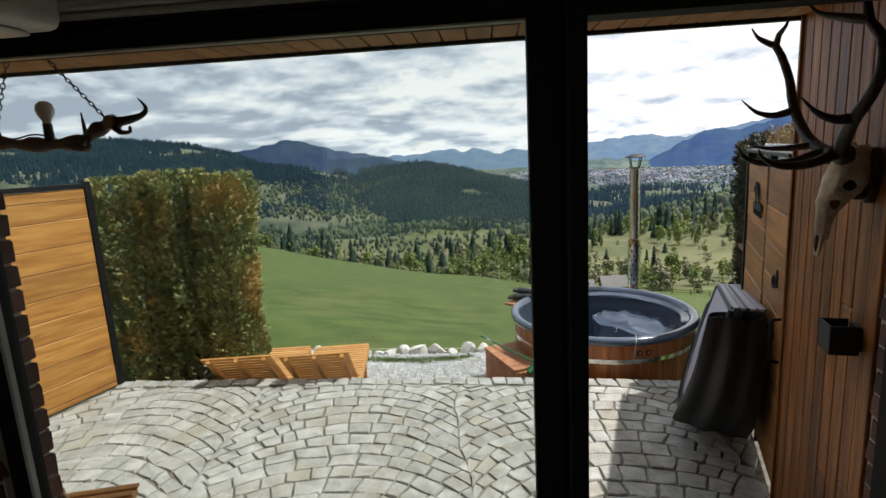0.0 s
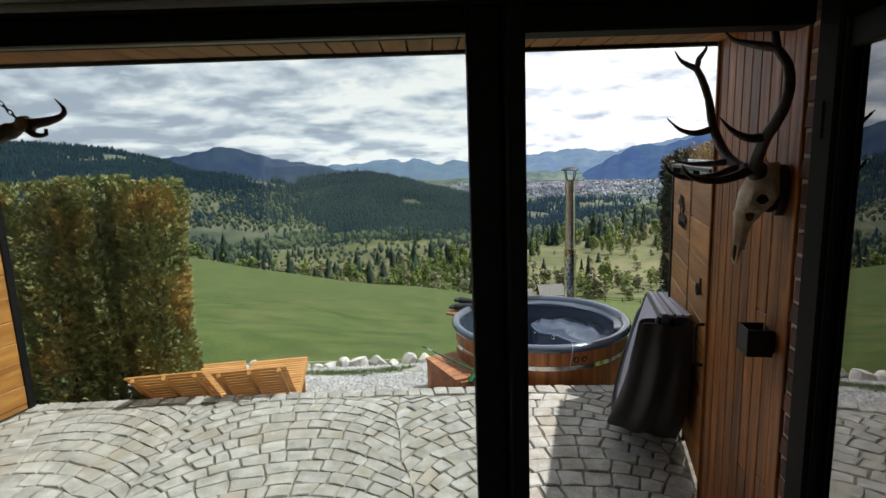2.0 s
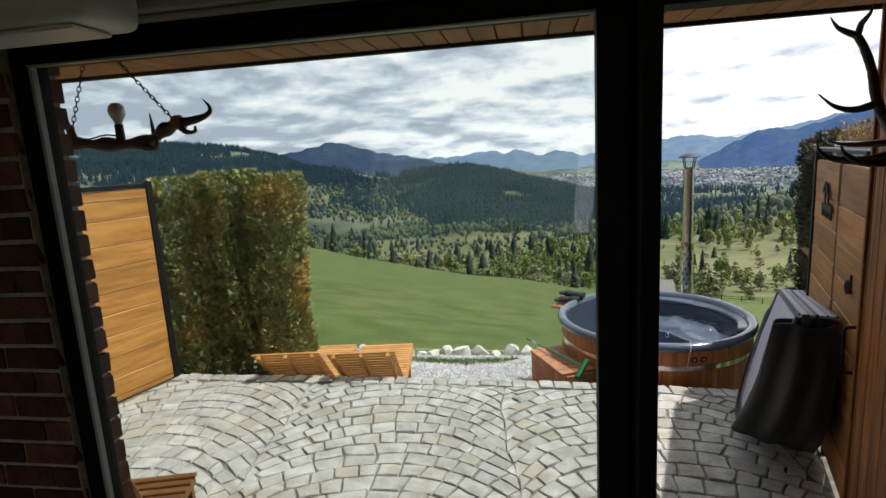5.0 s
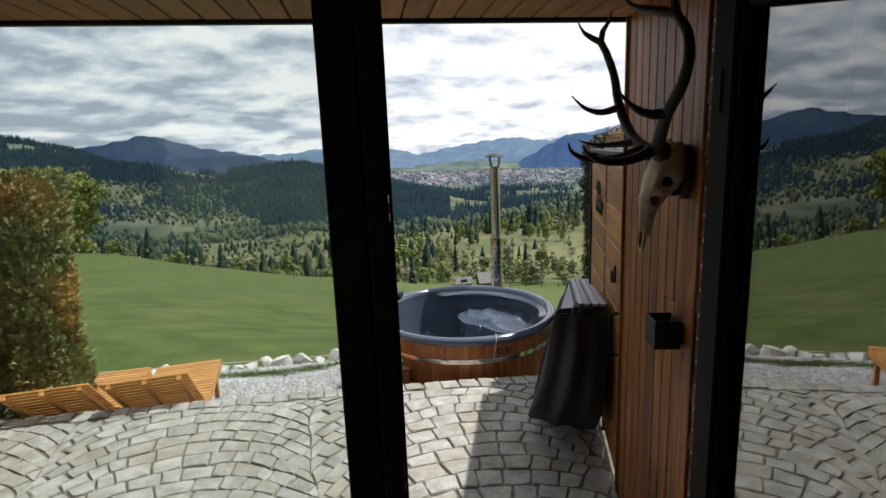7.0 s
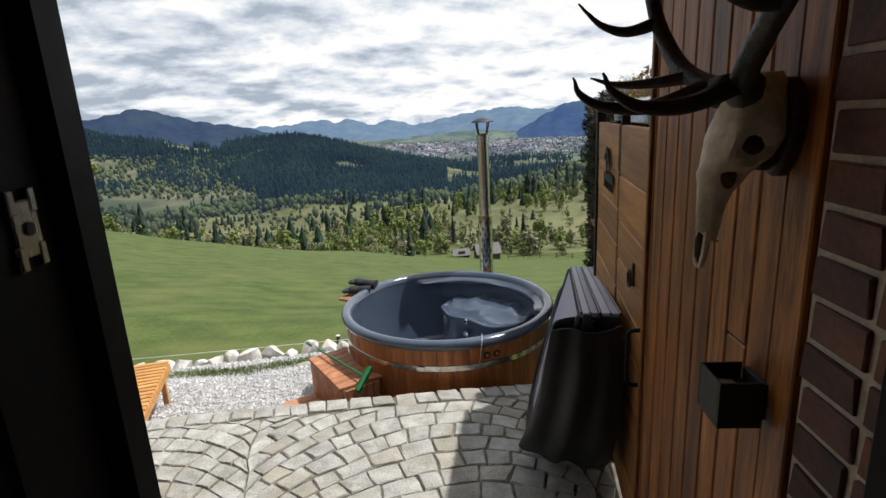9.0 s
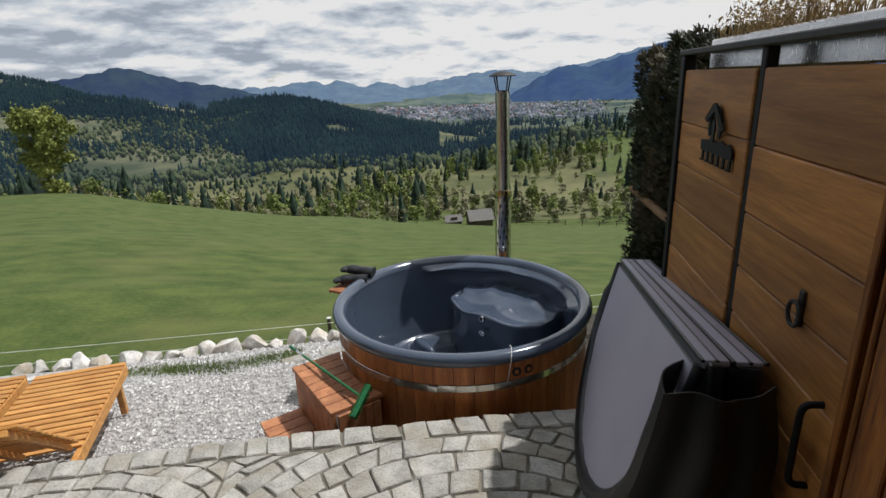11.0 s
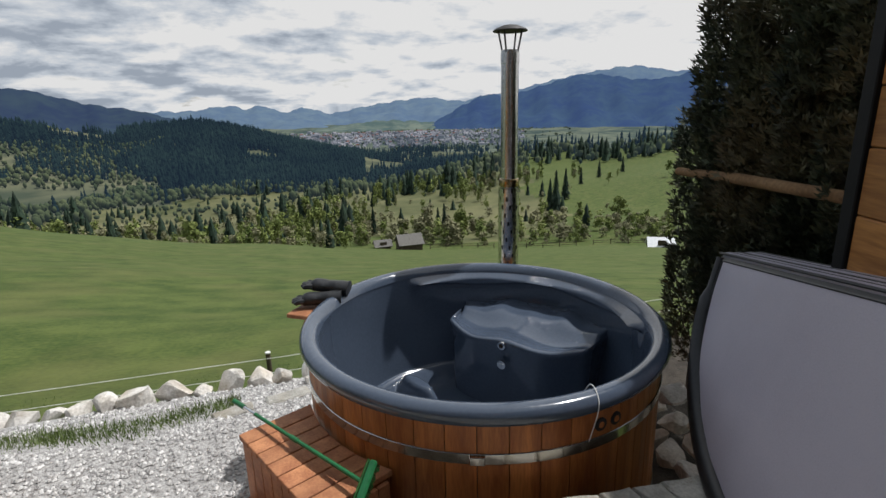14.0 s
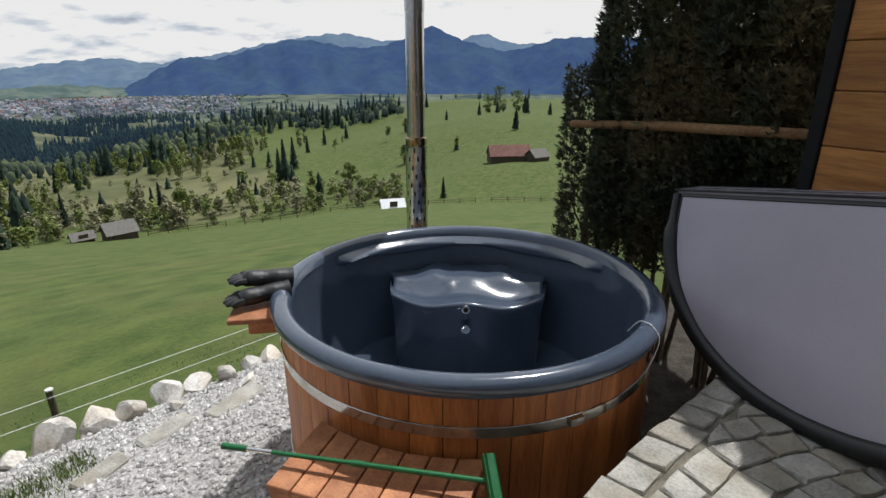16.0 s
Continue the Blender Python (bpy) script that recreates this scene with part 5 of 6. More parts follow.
part("ferrule", tube([q0.lerp(q1, 0.449), q0.lerp(q1, 0.50)], [0.011, 0.011], 10), GREEN, brush, smooth=True)
part("handle", tube([q0.lerp(q1, 0.50), mid2], [0.008, 0.008], 10), GREEN, brush, smooth=True)
part("steel_tube", tube([mid2, q0.lerp(q1, 0.90)], [0.0085, 0.0085], 10), CHROME, brush, "bare aluminium section", smooth=True)
part("grip", tube([q0.lerp(q1, 0.90), q1], [0.011, 0.012], 10), GREEN, brush, smooth=True)
hy = Vector((0.125, 0.135, 0.120)).normalized()
hx = hy.cross(Vector((0, 0, 1))).normalized()
hm = Matrix.Translation((0.042, 0.007, 0.021)) @ Matrix((hx, hy, hx.cross(hy))).transposed().to_4x4()
part("head", box(-0.016, 0.016, -0.105, 0.105, 0.034, 0.050, 0.006, m=hm), GREEN, brush)
bm = bmesh.new()
rnd = random.Random(8)
for q in range(260):
    x0, y0 = rnd.uniform(-0.013, 0.013), rnd.uniform(-0.10, 0.10)
    p0 = hm @ Vector((x0, y0, 0.03)); p1 = hm @ Vector((x0 * 1.4, y0 + rnd.gauss(0, 0.004), 0.008))
    w = Vector((0.0025, 0.001, 0))
    bm.faces.new([bm.verts.new(p) for p in (p0 - w, p0 + w, p1 + w, p1 - w)])
part("bristles", bm, GREEN_DARK, brush, "stiff green bristles")
part("squeegee_blade", box(-0.024, -0.018, -0.105, 0.105, 0.010, 0.05, 0.002, m=hm), GREEN_DARK, brush)

# ---- folded tub cover leaning on the fence ----
FOLD_NEAR, FOLD_FAR = Vector((1.65, 2.92, 1.00)), Vector((2.415, 4.515, 0.70))
cu = (FOLD_FAR - FOLD_NEAR).normalized()
cy_axis = Vector((-cu.y, cu.x, 0)).normalized()
COVER = Matrix.Translation((FOLD_NEAR + FOLD_FAR) / 2) @ Matrix((cu, cy_axis, cu.cross(cy_axis))).transposed().to_4x4()
FRONT_LEAN, BACK_LEAN = pose(0, 0, 0, 17, 0, 0), pose(0, -0.085, 0, 4, 0, 0)
tubcover = thing("tub_cover", COVER, "folded grey-and-black vinyl tub cover leaning against the fence", "tub cover")


def cover_half(parent, lean, b):
    """One half of the folded cover: a padded half-disc, its face towards +y, with a black border."""
    a, th, n = 0.905, 0.082, 56
    outline = [(a * math.cos(t), -b * math.sin(t) ** 0.86) for t in np.linspace(0, math.pi, n)]

    def ring_at(inset, y):
        k = 1 - inset / 0.9
        return [(x * k, y, (z + 0.38) * k - 0.38 if z < -0.005 else -0.35 * inset) for x, z in outline]

    def skin(rings, bm, cap_first, cap_last):
        R = [[bm.verts.new(p) for p in r] for r in rings]
        for u, v in zip(R, R[1:]):
            for i in range(n):
                j = (i + 1) % n
                bm.faces.new((u[i], u[j], v[j], v[i]))
        if cap_first:
            bm.faces.new(R[0][::-1])
        if cap_last:
            bm.faces.new(R[-1])
        bmesh.ops.recalc_face_normals(bm, faces=bm.faces)
        bmesh.ops.transform(bm, matrix=lean, verts=bm.verts)
    body = bmesh.new()
    skin([ring_at(0.03, -th), ring_at(0.0, -th + 0.02), ring_at(0.0, -0.030), ring_at(0.012, -0.010), ring_at(0.045, -0.003)], body, True, True)
    sk = part("skirt", body, VINYL, parent, "black vinyl skirt of the cover", smooth=True)
    top = bmesh.new()
    skin([ring_at(0.064, -0.005), ring_at(0.068, 0.002), ring_at(0.12, 0.005), ring_at(0.30, 0.009), ring_at(0.55, 0.010)], top, False, True)
    for v in top.verts:
        q = lean.inverted() @ v.co
        v.co += Vector((0, 0.004 * noise.noise(Vector((q.x * 5, q.z * 1.5, 0))) + 0.0015 * math.sin(q.x * 38 + q.z * 3), 0))
    part("top_sheet", top, COVER_GREY, parent, "lilac-grey vinyl cover face", smooth=True)
    pip = [lean @ Vector(p) for p in ring_at(0.062, 0.001)]
    roll = [lean @ Vector(p) for p in ring_at(0.030, -0.006)]
    part("padded_rim", tube(roll, [0.040 if 2 < q < n - 3 else 0.022 for q in range(n)], 10), VINYL, parent, "padded black rim", smooth=True)
    part("piping", tube(pip + [pip[0]], [0.005] * (n + 1), 6, caps=False), VINYL, sk, smooth=True)
    seam = [lean @ Vector((x, y, -0.40)) for x, y in ((a * 0.86, 0.0), (a * 0.895, -0.018), (a * 0.905, -0.05))]
    part("seam", tube(seam, [0.004] * 3, 6), VINYL, sk)


cover_half(tubcover, FRONT_LEAN, 0.885)
cover_half(tubcover, BACK_LEAN, 0.86)
for y0, y1 in ((-0.078, -0.006), (-0.166, -0.090)):
    part("fold_strip", box(-0.885, 0.885, y0, y1, -0.012, 0.012, 0.010, segments=2), COVER_GREY, tubcover, "grey fold strip along the top", smooth=True)
for y0 in (-0.002, -0.040, -0.084, -0.128, -0.170):
    part("fold_piping", tube([(-0.89, y0, 0.008), (0.89, y0, 0.008)], [0.006, 0.006], 8), VINYL, tubcover, smooth=True)
part("strap", box(-0.935, -0.905, -0.045, -0.010, -0.085, 0.014, 0.004), VINYL, tubcover, "black webbing strap")
# loose skirt: from the near part of the face round the end to the back
attach = curve_points([(-0.76, 0.018, -0.035), (-0.80, 0.075, -0.20), (-0.76, 0.155, -0.45), (-0.60, 0.235, -0.68), (-0.42, 0.262, -0.80)], 6)
outer = curve_points([(-1.020, 0.130, -0.045), (-0.985, 0.155, -0.22), (-0.885, 0.190, -0.45), (-0.70, 0.250, -0.68), (-0.48, 0.285, -0.83)], 6)
behind = curve_points([(-0.97, -0.165, -0.03), (-1.00, -0.170, -0.22), (-0.93, -0.165, -0.45), (-0.80, -0.150, -0.68), (-0.62, -0.12, -0.83)], 6)
fl = bmesh.new()
rows_ = []
for j, (p, o, q) in enumerate(zip(attach, outer, behind)):
    p, o, q = Vector(p), Vector(o), Vector(q)
    v_ = j / (len(attach) - 1)
    line = []
    for i in range(9):
        u_ = i / 8
        line.append(p.lerp(o, u_) + Vector((0.0, 0.030, 0.012 * (1 - v_))) * math.sin(math.pi * u_))
    for i in range(1, 21):
        u_ = i / 20
        pleat = 0.034 * math.sin(u_ * 15.0 + 0.8 + v_ * 1.2) * math.sin(math.pi * u_) * (0.35 + 0.65 * v_)
        line.append(o.lerp(q, u_) + Vector((-0.045 * math.sin(math.pi * u_) - pleat, 0, 0.012 * math.sin(u_ * 7) * (1 - v_))))
    rows_.append([fl.verts.new(w + Vector((0.004 * noise.noise(w * 9), 0.006 * noise.noise(w * 7), 0))) for w in line])
for a_, b_ in zip(rows_, rows_[1:]):
    for i in range(len(a_) - 1):
        fl.faces.new((a_[i], a_[i + 1], b_[i + 1], b_[i]))
bmesh.ops.recalc_face_normals(fl, faces=fl.faces)
bmesh.ops.solidify(fl, geom=fl.faces[:], thickness=0.005)
part("loose_skirt", fl, SKIRT, tubcover, "loose black skirt hanging at the cover's end", smooth=True)

# ---- sun loungers ----
def lounger(m):
    """A slatted lounger with a raised back; foot end along +y, head at the origin's side."""
    L = thing("sun_lounger", m, "slatted golden pine sun lounger with raised back", "sun lounger", "sun loungers")
    W, LEN, SZ = 0.63, 1.42, 0.37
    HY = 0.33
    for x0 in (0.0, W - 0.035):
        part("side_rail", box(x0, x0 + 0.035, 0.0, LEN, SZ - 0.085, SZ, 0.005), LOUNGE, L)
        for y0 in (0.10, LEN - 0.14):
            part("leg", box(x0 + 0.036 if x0 == 0 else x0 - 0.046, x0 + 0.081 if x0 == 0 else x0 - 0.001, y0, y0 + 0.05, 0.0, SZ - 0.02, 0.004), LOUNGE, L)
    part("cross_rail", box(0.036, W - 0.036, LEN - 0.03, LEN, SZ - 0.085, SZ - 0.02, 0.004), LOUNGE, L)
    part("cross_rail", box(0.036, W - 0.036, 0.0, 0.03, SZ - 0.085, SZ - 0.02, 0.004), LOUNGE, L)
    y = HY + 0.02
    while y < LEN - 0.04:
        part("slat", box(0.002, W - 0.002, y, y + 0.052, SZ + 0.001, SZ + 0.019, 0.004), LOUNGE, L)
        y += 0.068
    back = part("backrest", box(0.05, 0.085, -0.75, 0.0, 0.0, 0.035, 0.004), LOUNGE, L)
    back.matrix_local = pose(0, HY, SZ + 0.0, -42, 0, 0)
    for x0 in (W / 2 - 0.0175, W - 0.085):
        part("backrest_rail", box(x0, x0 + 0.035, -0.75, 0.0, 0.0, 0.035, 0.004), LOUNGE, back)
    for k in range(11):
        part("slat", box(0.004, W - 0.004, -0.75 + k * 0.067, -0.75 + k * 0.067 + 0.047, 0.036, 0.054, 0.004), LOUNGE, back)
    part("prop", box(W / 2 - 0.06, W / 2 - 0.03, 0.12, 0.145, SZ - 0.08, SZ + 0.13, 0.004), LOUNGE, L)
    return L


for lx, ly, lr in ((-1.53, 4.66, 2.5), (-2.24, 4.69, 2.5)):
    lounger(pose(lx, ly, -0.64, 0, 0, lr))

# ---- low garden chair by the window ----
chair = thing("garden_chair", pose(-2.13, 1.88, 0.004, 0, 0, 10), "low slatted pine garden chair by the window", "chair")
for x0 in (0.01, 0.53):
    part("leg", box(x0, x0 + 0.04, 0.46, 0.50, 0.0, 0.30, 0.004), LOUNGE, chair)
    part("leg", box(x0, x0 + 0.04, 0.0, 0.04, 0.0, 0.30, 0.004), LOUNGE, chair)
    part("side_rail", box(x0, x0 + 0.04, -0.01, 0.53, 0.301, 0.345, 0.004), LOUNGE, chair)
    part("back_post", tube(curve_points([(x0 + 0.02, 0.05, 0.345), (x0 + 0.02, 0.01, 0.50), (x0 + 0.02, -0.03, 0.62), (x0 + 0.02, -0.09, 0.74)], 4), [0.02] * 13, 8), LOUNGE, chair, smooth=True)
for k in range(8):
    part("seat_slat", box(0.0, 0.58, 0.06 + k * 0.062, 0.06 + k * 0.062 + 0.046, 0.346, 0.364, 0.004), LOUNGE, chair)
for k in range(5):
    part("back_slat", box(0.03, 0.55, -0.012, 0.006, 0.42 + k * 0.066, 0.42 + k * 0.066 + 0.042, 0.004, m=pose(0, 0.05 - k * 0.022, 0)), LOUNGE, chair)

# ---- branch lamp hanging from the eaves ----
hang = thing("branch_pendant_lamp", pose(-1.64, 2.30, 2.10) @ Matrix.Scale(0.88, 4), "dark gnarled branch lamp hung on chains with frosted bulb", "pendant lamp")
bm = bmesh.new()
bp = curve_points([(-0.62, 0.10, 0.06), (-0.40, 0.06, 0.04), (-0.20, 0.02, 0.015), (0.0, 0.0, 0.0), (0.16, -0.02, 0.01), (0.27, -0.04, 0.06), (0.36, -0.06, 0.085)], 6)
tube(bp, [0.030 + 0.008 * math.sin(q * 0.9) for q in range(len(bp))], 12, bm)
tube(curve_points([(0.30, -0.05, 0.075), (0.42, -0.07, 0.09), (0.50, -0.08, 0.105), (0.525, -0.085, 0.14), (0.49, -0.08, 0.19)], 5), [0.026 - 0.0012 * q for q in range(21)], 10, bm)
tube(curve_points([(0.33, -0.06, 0.075), (0.39, -0.09, 0.04), (0.44, -0.10, 0.035), (0.45, -0.10, 0.06)], 4), [0.016 - 0.0009 * q for q in range(13)], 8, bm)
tube(curve_points([(0.10, -0.03, -0.01), (0.20, -0.06, -0.03), (0.235, -0.07, 0.0), (0.23, -0.07, 0.03)], 4), [0.018 - 0.0011 * q for q in range(13)], 8, bm)
tube([(0.19, -0.02, 0.03), (0.185, -0.02, 0.09), (0.18, -0.02, 0.14)], [0.012, 0.008, 0.003], 8, bm)
tube([(-0.27, 0.03, 0.03), (-0.285, 0.03, 0.10), (-0.31, 0.03, 0.17)], [0.024, 0.017, 0.003], 8, bm)
for v in bm.verts:
    v.co += Vector((noise.noise(v.co * 18), noise.noise(v.co * 18 + Vector((3, 0, 0))), noise.noise(v.co * 18 + Vector((0, 3, 0))))) * 0.006
br_ = part("branch", bm, BRANCH, hang, smooth=True)
part("cut_end", tube([(0.355, -0.10, 0.083), (0.352, -0.108, 0.083)], [0.034, 0.030], 14), RAIL_WOOD, br_, "pale sawn end")
part("bulb_holder", tube([(0.0, 0.0, 0.015), (0.0, 0.0, 0.10)], [0.022, 0.020], 14), BLACK_MATT, hang, smooth=True)
part("bulb", lathe([(0.016, 0.10), (0.020, 0.115), (0.036, 0.145), (0.040, 0.165), (0.034, 0.19), (0.018, 0.203), (0.0, 0.206)], 20), BULB, hang, "frosted white bulb", smooth=True)
part("cable", tube(curve_points([(0.0, 0.02, 0.04), (-0.10, 0.03, 0.055), (-0.2, 0.04, 0.04), (-0.28, 0.05, 0.06)], 4), [0.004] * 13, 6), BLACK_MATT, hang)
def chain(p0, p1):
    p0, p1 = Vector(p0), Vector(p1)
    n = max(2, round((p1 - p0).length / 0.026))
    d = (p1 - p0).normalized()
    s1 = d.orthogonal().normalized()
    s2 = d.cross(s1)
    for k in range(n):
        c = p0.lerp(p1, (k + 0.5) / n)
        sd = s1 if k % 2 else s2
        loop = [c + d * 0.0175 * math.cos(a) + sd * 0.0085 * math.sin(a) for a in [2 * math.pi * q / 10 for q in range(11)]]
        part("chain_link", tube(loop, [0.0026] * 11, 5, caps=False), BLACK_MATT, hang)
chain((0.31, -0.05, 0.11), (-0.02, 0.02, 0.470))
chain((-0.30, 0.05, 0.06), (-0.14, 0.04, 0.470))

# ---- hedges ----
def spray_mass(bm, rnd, n, volume, size):
    """Flat scale-leaf sprays: small bent fans turned every way."""
    for _ in range(n):
        c, outward = volume(rnd)
        up = (outward * rnd.uniform(0.2, 1.0) + Vector((rnd.gauss(0, 0.5), rnd.gauss(0, 0.5), rnd.uniform(0.1, 1.0)))).normalized()
        side = up.orthogonal().normalized()
        side.rotate(Matrix.Rotation(rnd.uniform(0, 6.28), 3, up))
        s = size * rnd.uniform(0.55, 1.3)
        bend = up.cross(side) * s * rnd.uniform(-0.3, 0.3)
        v = [bm.verts.new(p) for p in (c, c + up * s * 0.5 + side * s * 0.17, c + up * s * 1.15 + bend, c + up * s * 0.5 - side * s * 0.17)]
        bm.faces.new((v[0], v[1], v[2])); bm.faces.new((v[0], v[2], v[3]))
        w = [bm.verts.new(p) for p in (c + up * s * 0.25, c + up * s * 0.95 + side * s * 0.42, c + up * s * 0.62 + side * s * 0.36)]
        bm.faces.new(w)
        w = [bm.verts.new(p) for p in (c + up * s * 0.20, c + up * s * 0.85 - side * s * 0.42, c + up * s * 0.52 - side * s * 0.36)]
        bm.faces.new(w)


def thuja(x, y, z0, h, rx, ry, turn, material, seed, n, label, group, bare=0.0, squared=3.0, size=0.085, stems=1):
    """A clipped thuja: stem, limbs and a crown of sprays with an uneven skin."""
    base = pose(x, y, z0, 0, 0, turn)
    t = thing("thuja", base, label, "hedge plant", group)
    rnd = random.Random(seed)
    part("trunk", tube(curve_points([(0, 0, -0.1), (0.01, 0, h * 0.3), (-0.01, 0.01, h * 0.7), (0, 0, h * 0.92)], 4), [0.035 - 0.0024 * q for q in range(13)], 8), BARK, t, smooth=True)
    for k in range(stems - 1):
        a = 6.28 * k / max(1, stems - 1) + rnd.uniform(-0.5, 0.5)
        part("stem", tube(curve_points([(0.05 * math.cos(a), 0.05 * math.sin(a), -0.05), (0.11 * math.cos(a), 0.11 * math.sin(a), h * 0.15), (0.15 * math.cos(a), 0.14 * math.sin(a), h * 0.45)], 4), [0.022 - 0.0015 * q for q in range(9)], 7), BARK, t, smooth=True)
    bm = bmesh.new()
    for k in range(16):
        a, zz = rnd.uniform(0, 6.28), rnd.uniform(0.12, 0.85) * h
        tube([(0, 0, zz), (rx * 0.5 * math.cos(a), ry * 0.5 * math.sin(a), zz + 0.12), (rx * 0.8 * math.cos(a), ry * 0.8 * math.sin(a), zz + 0.3)], [0.012, 0.008, 0.003], 5, bm)
    part("limbs", bm, BARK, t)
    def volume(r):
        while True:
            a = r.uniform(0, 6.283)
            zz = r.uniform(bare, 1.0) ** 0.9
            ca, sa = math.cos(a), math.sin(a)
            k = (abs(ca) ** squared + abs(sa) ** squared) ** (-1 / squared)
            lump = 1 + 0.26 * noise.noise(Vector((ca * 1.7 + seed, sa * 1.7, zz * 5))) + 0.16 * noise.noise(Vector((ca * 4 + seed, sa * 4, zz * 13)))
            low = 0.55 + 0.45 * min(1, (zz - bare) / 0.18 + 0.15)
            top = min(1, (1.02 - zz) / 0.05 + 0.55)
            depth = 1 - abs(r.gauss(0, 0.13)) if r.random() < 0.85 else r.uniform(0.3, 0.9)
            p = Vector((ca * k * rx * lump * depth * low * top, sa * k * ry * lump * depth * low * top, zz * h))
            if noise.noise(p * 6 + Vector((seed, 0, 0))) > -0.35:
                return p, Vector((ca, sa, 0.1))
    bm = bmesh.new()
    spray_mass(bm, rnd, n, volume, size)
    part("crown", bm, material, t)
    return t


L_LAB = "clipped thuja with green and bronzed foliage beside the fence"
for k, (hx, hy, hh, rx, ry) in enumerate(((-3.00, 5.15, 2.52, 0.28, 0.34), (-2.62, 5.22, 2.55, 0.26, 0.34), (-2.20, 5.30, 2.50, 0.25, 0.35))):
    thuja(hx, hy, -0.62, hh, rx, ry, -5, THUJA, 11 + k, 18000, L_LAB, "thuja hedge by the loungers", 0.02, 2.2, 0.05)
R_LAB = "tall thuja in shade-dark colour with bare lower stems behind the fence"
for k, s in enumerate((3.10, 3.44, 3.78, 4.12)):
    p = RIGHT @ Vector((s, -0.46, 0))
    thuja(p.x, p.y, -0.60, 2.52 + 0.07 * math.sin(k * 2.1), 0.29, 0.36, 67, THUJA_SHADED, 31 + k, 15000, R_LAB, "thuja hedge behind the fence", 0.24, 2.2, 0.05, 4)
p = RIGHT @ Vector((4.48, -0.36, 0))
thuja(p.x, p.y, -0.66, 1.95, 0.20, 0.22, 67, THUJA_SHADED, 44, 4500, "small bronzed thuja at the end of the hedge", "thuja hedge behind the fence", 0.12, 2.0, 0.05)
rail = part("pole_rail", tube([RIGHT @ Vector((2.93, -0.085, 1.02)), RIGHT @ Vector((3.7, -0.10, 0.985)), RIGHT @ Vector((4.46, -0.13, 0.93))], [0.024, 0.027, 0.024], 10), RAIL_WOOD, None, smooth=True)
tagged(rail, "peeled wooden rail tied in front of the thujas", "rail")

# ---- boulders, slabs ----
def boulder(x, y, size, seed, flat=0.7):
    rnd = random.Random(seed)
    bm = bmesh.new()
    bmesh.ops.create_icosphere(bm, subdivisions=3, radius=1)
    off = Vector((rnd.uniform(0, 50), rnd.uniform(0, 50), 0))
    planes = [(Vector((rnd.gauss(0, 1), rnd.gauss(0, 1), rnd.gauss(0, 0.8))).normalized(), rnd.uniform(0.42, 0.78)) for _ in range(15)]
    for v in bm.verts:
        for nrm, d in planes:
            over = v.co.dot(nrm) - d
            if over > 0:
                v.co -= nrm * over
        v.co *= 1 + 0.06 * noise.noise(v.co * 2 + off) + 0.03 * noise.noise(v.co * 6 + off)
        v.co = Vector((v.co.x * size, v.co.y * size * 0.8, v.co.z * size * flat))
    ob = part("boulder", bm, ROCK, None, smooth=True)
    ob.data.set_sharp_from_angle(angle=radians(14))
    ob.matrix_world = pose(x, y, gz(x, y) + size * flat * 0.45, 0, 0, rnd.uniform(0, 360))
    return tagged(ob, "pale angular limestone boulder edging the gravel", "boulder", "boulders along the bank")


rnd = random.Random(21)
bx = -2.75
k = 0
while bx < 1.75:
    s = rnd.uniform(0.13, 0.215)
    boulder(bx + s, 7.42 - 0.10 * bx + rnd.uniform(-0.05, 0.05) + (0.12 if bx < -1.2 else 0), s, 100 + k, rnd.uniform(0.6, 0.85))
    bx += 1.22 * s + rnd.uniform(-0.02, 0.05)
    k += 1
for k, (x, y, s) in enumerate(((2.05, 7.0, 0.12), (2.4, 6.8, 0.14), (2.75, 6.6, 0.12), (-2.2, 7.2, 0.10), (0.9, 7.1, 0.08), (1.35, 6.95, 0.09))):
    boulder(x, y, s, 140 + k)


# rubble heaped between the tub and the thujas
rnd = random.Random(77)
for layer, (count, x0, x1, lift_) in enumerate(((9, 2.56, 3.05, 0.0), (8, 2.60, 3.05, 0.15), (6, 2.66, 3.05, 0.29))):
    for k in range(count):
        u_ = (k + 0.5) / count
        s_ = rnd.uniform(0.11, 0.16)
        rb_ = boulder(x0 + (x1 - x0) * u_ * 0.6 + rnd.uniform(-0.04, 0.05), 4.55 + 1.75 * u_ + rnd.uniform(-0.05, 0.05), s_, 300 + 20 * layer + k, 0.62)
        rb_.matrix_world.translation.z += lift_
        tagged(rb_, "grey rubble stone heaped beside the tub", "boulder", "rubble beside the tub")


def slab(x, y, lx, ly, turn, seed):
    rnd = random.Random(seed)
    bm = box(-lx / 2, lx / 2, -ly / 2, ly / 2, -0.04, 0.035, 0.012)
    bmesh.ops.subdivide_edges(bm, edges=bm.edges[:], cuts=2, use_grid_fill=True)
    for v in bm.verts:
        v.co += Vector((noise.noise(v.co * 7 + Vector((seed, 0, 0))), noise.noise(v.co * 7 + Vector((0, seed, 0))), 0.5 * noise.noise(v.co * 9))) * 0.018
    ob = part("stone_slab", bm, SETT, None)
    ob.matrix_world = pose(x, y, gz(x, y) + 0.012, 0, 0, turn)
    tagged(ob, "long flat grey edging stone set in the gravel", "stone slab", "edging slabs")


for k, (x, y, lx, ly, tn) in enumerate(((0.70, 6.78, 0.34, 0.13, 10), (1.12, 6.72, 0.40, 0.16, 12), (0.30, 6.66, 0.28, 0.11, 14))):
    slab(x, y, lx, ly, tn, 3 + k)

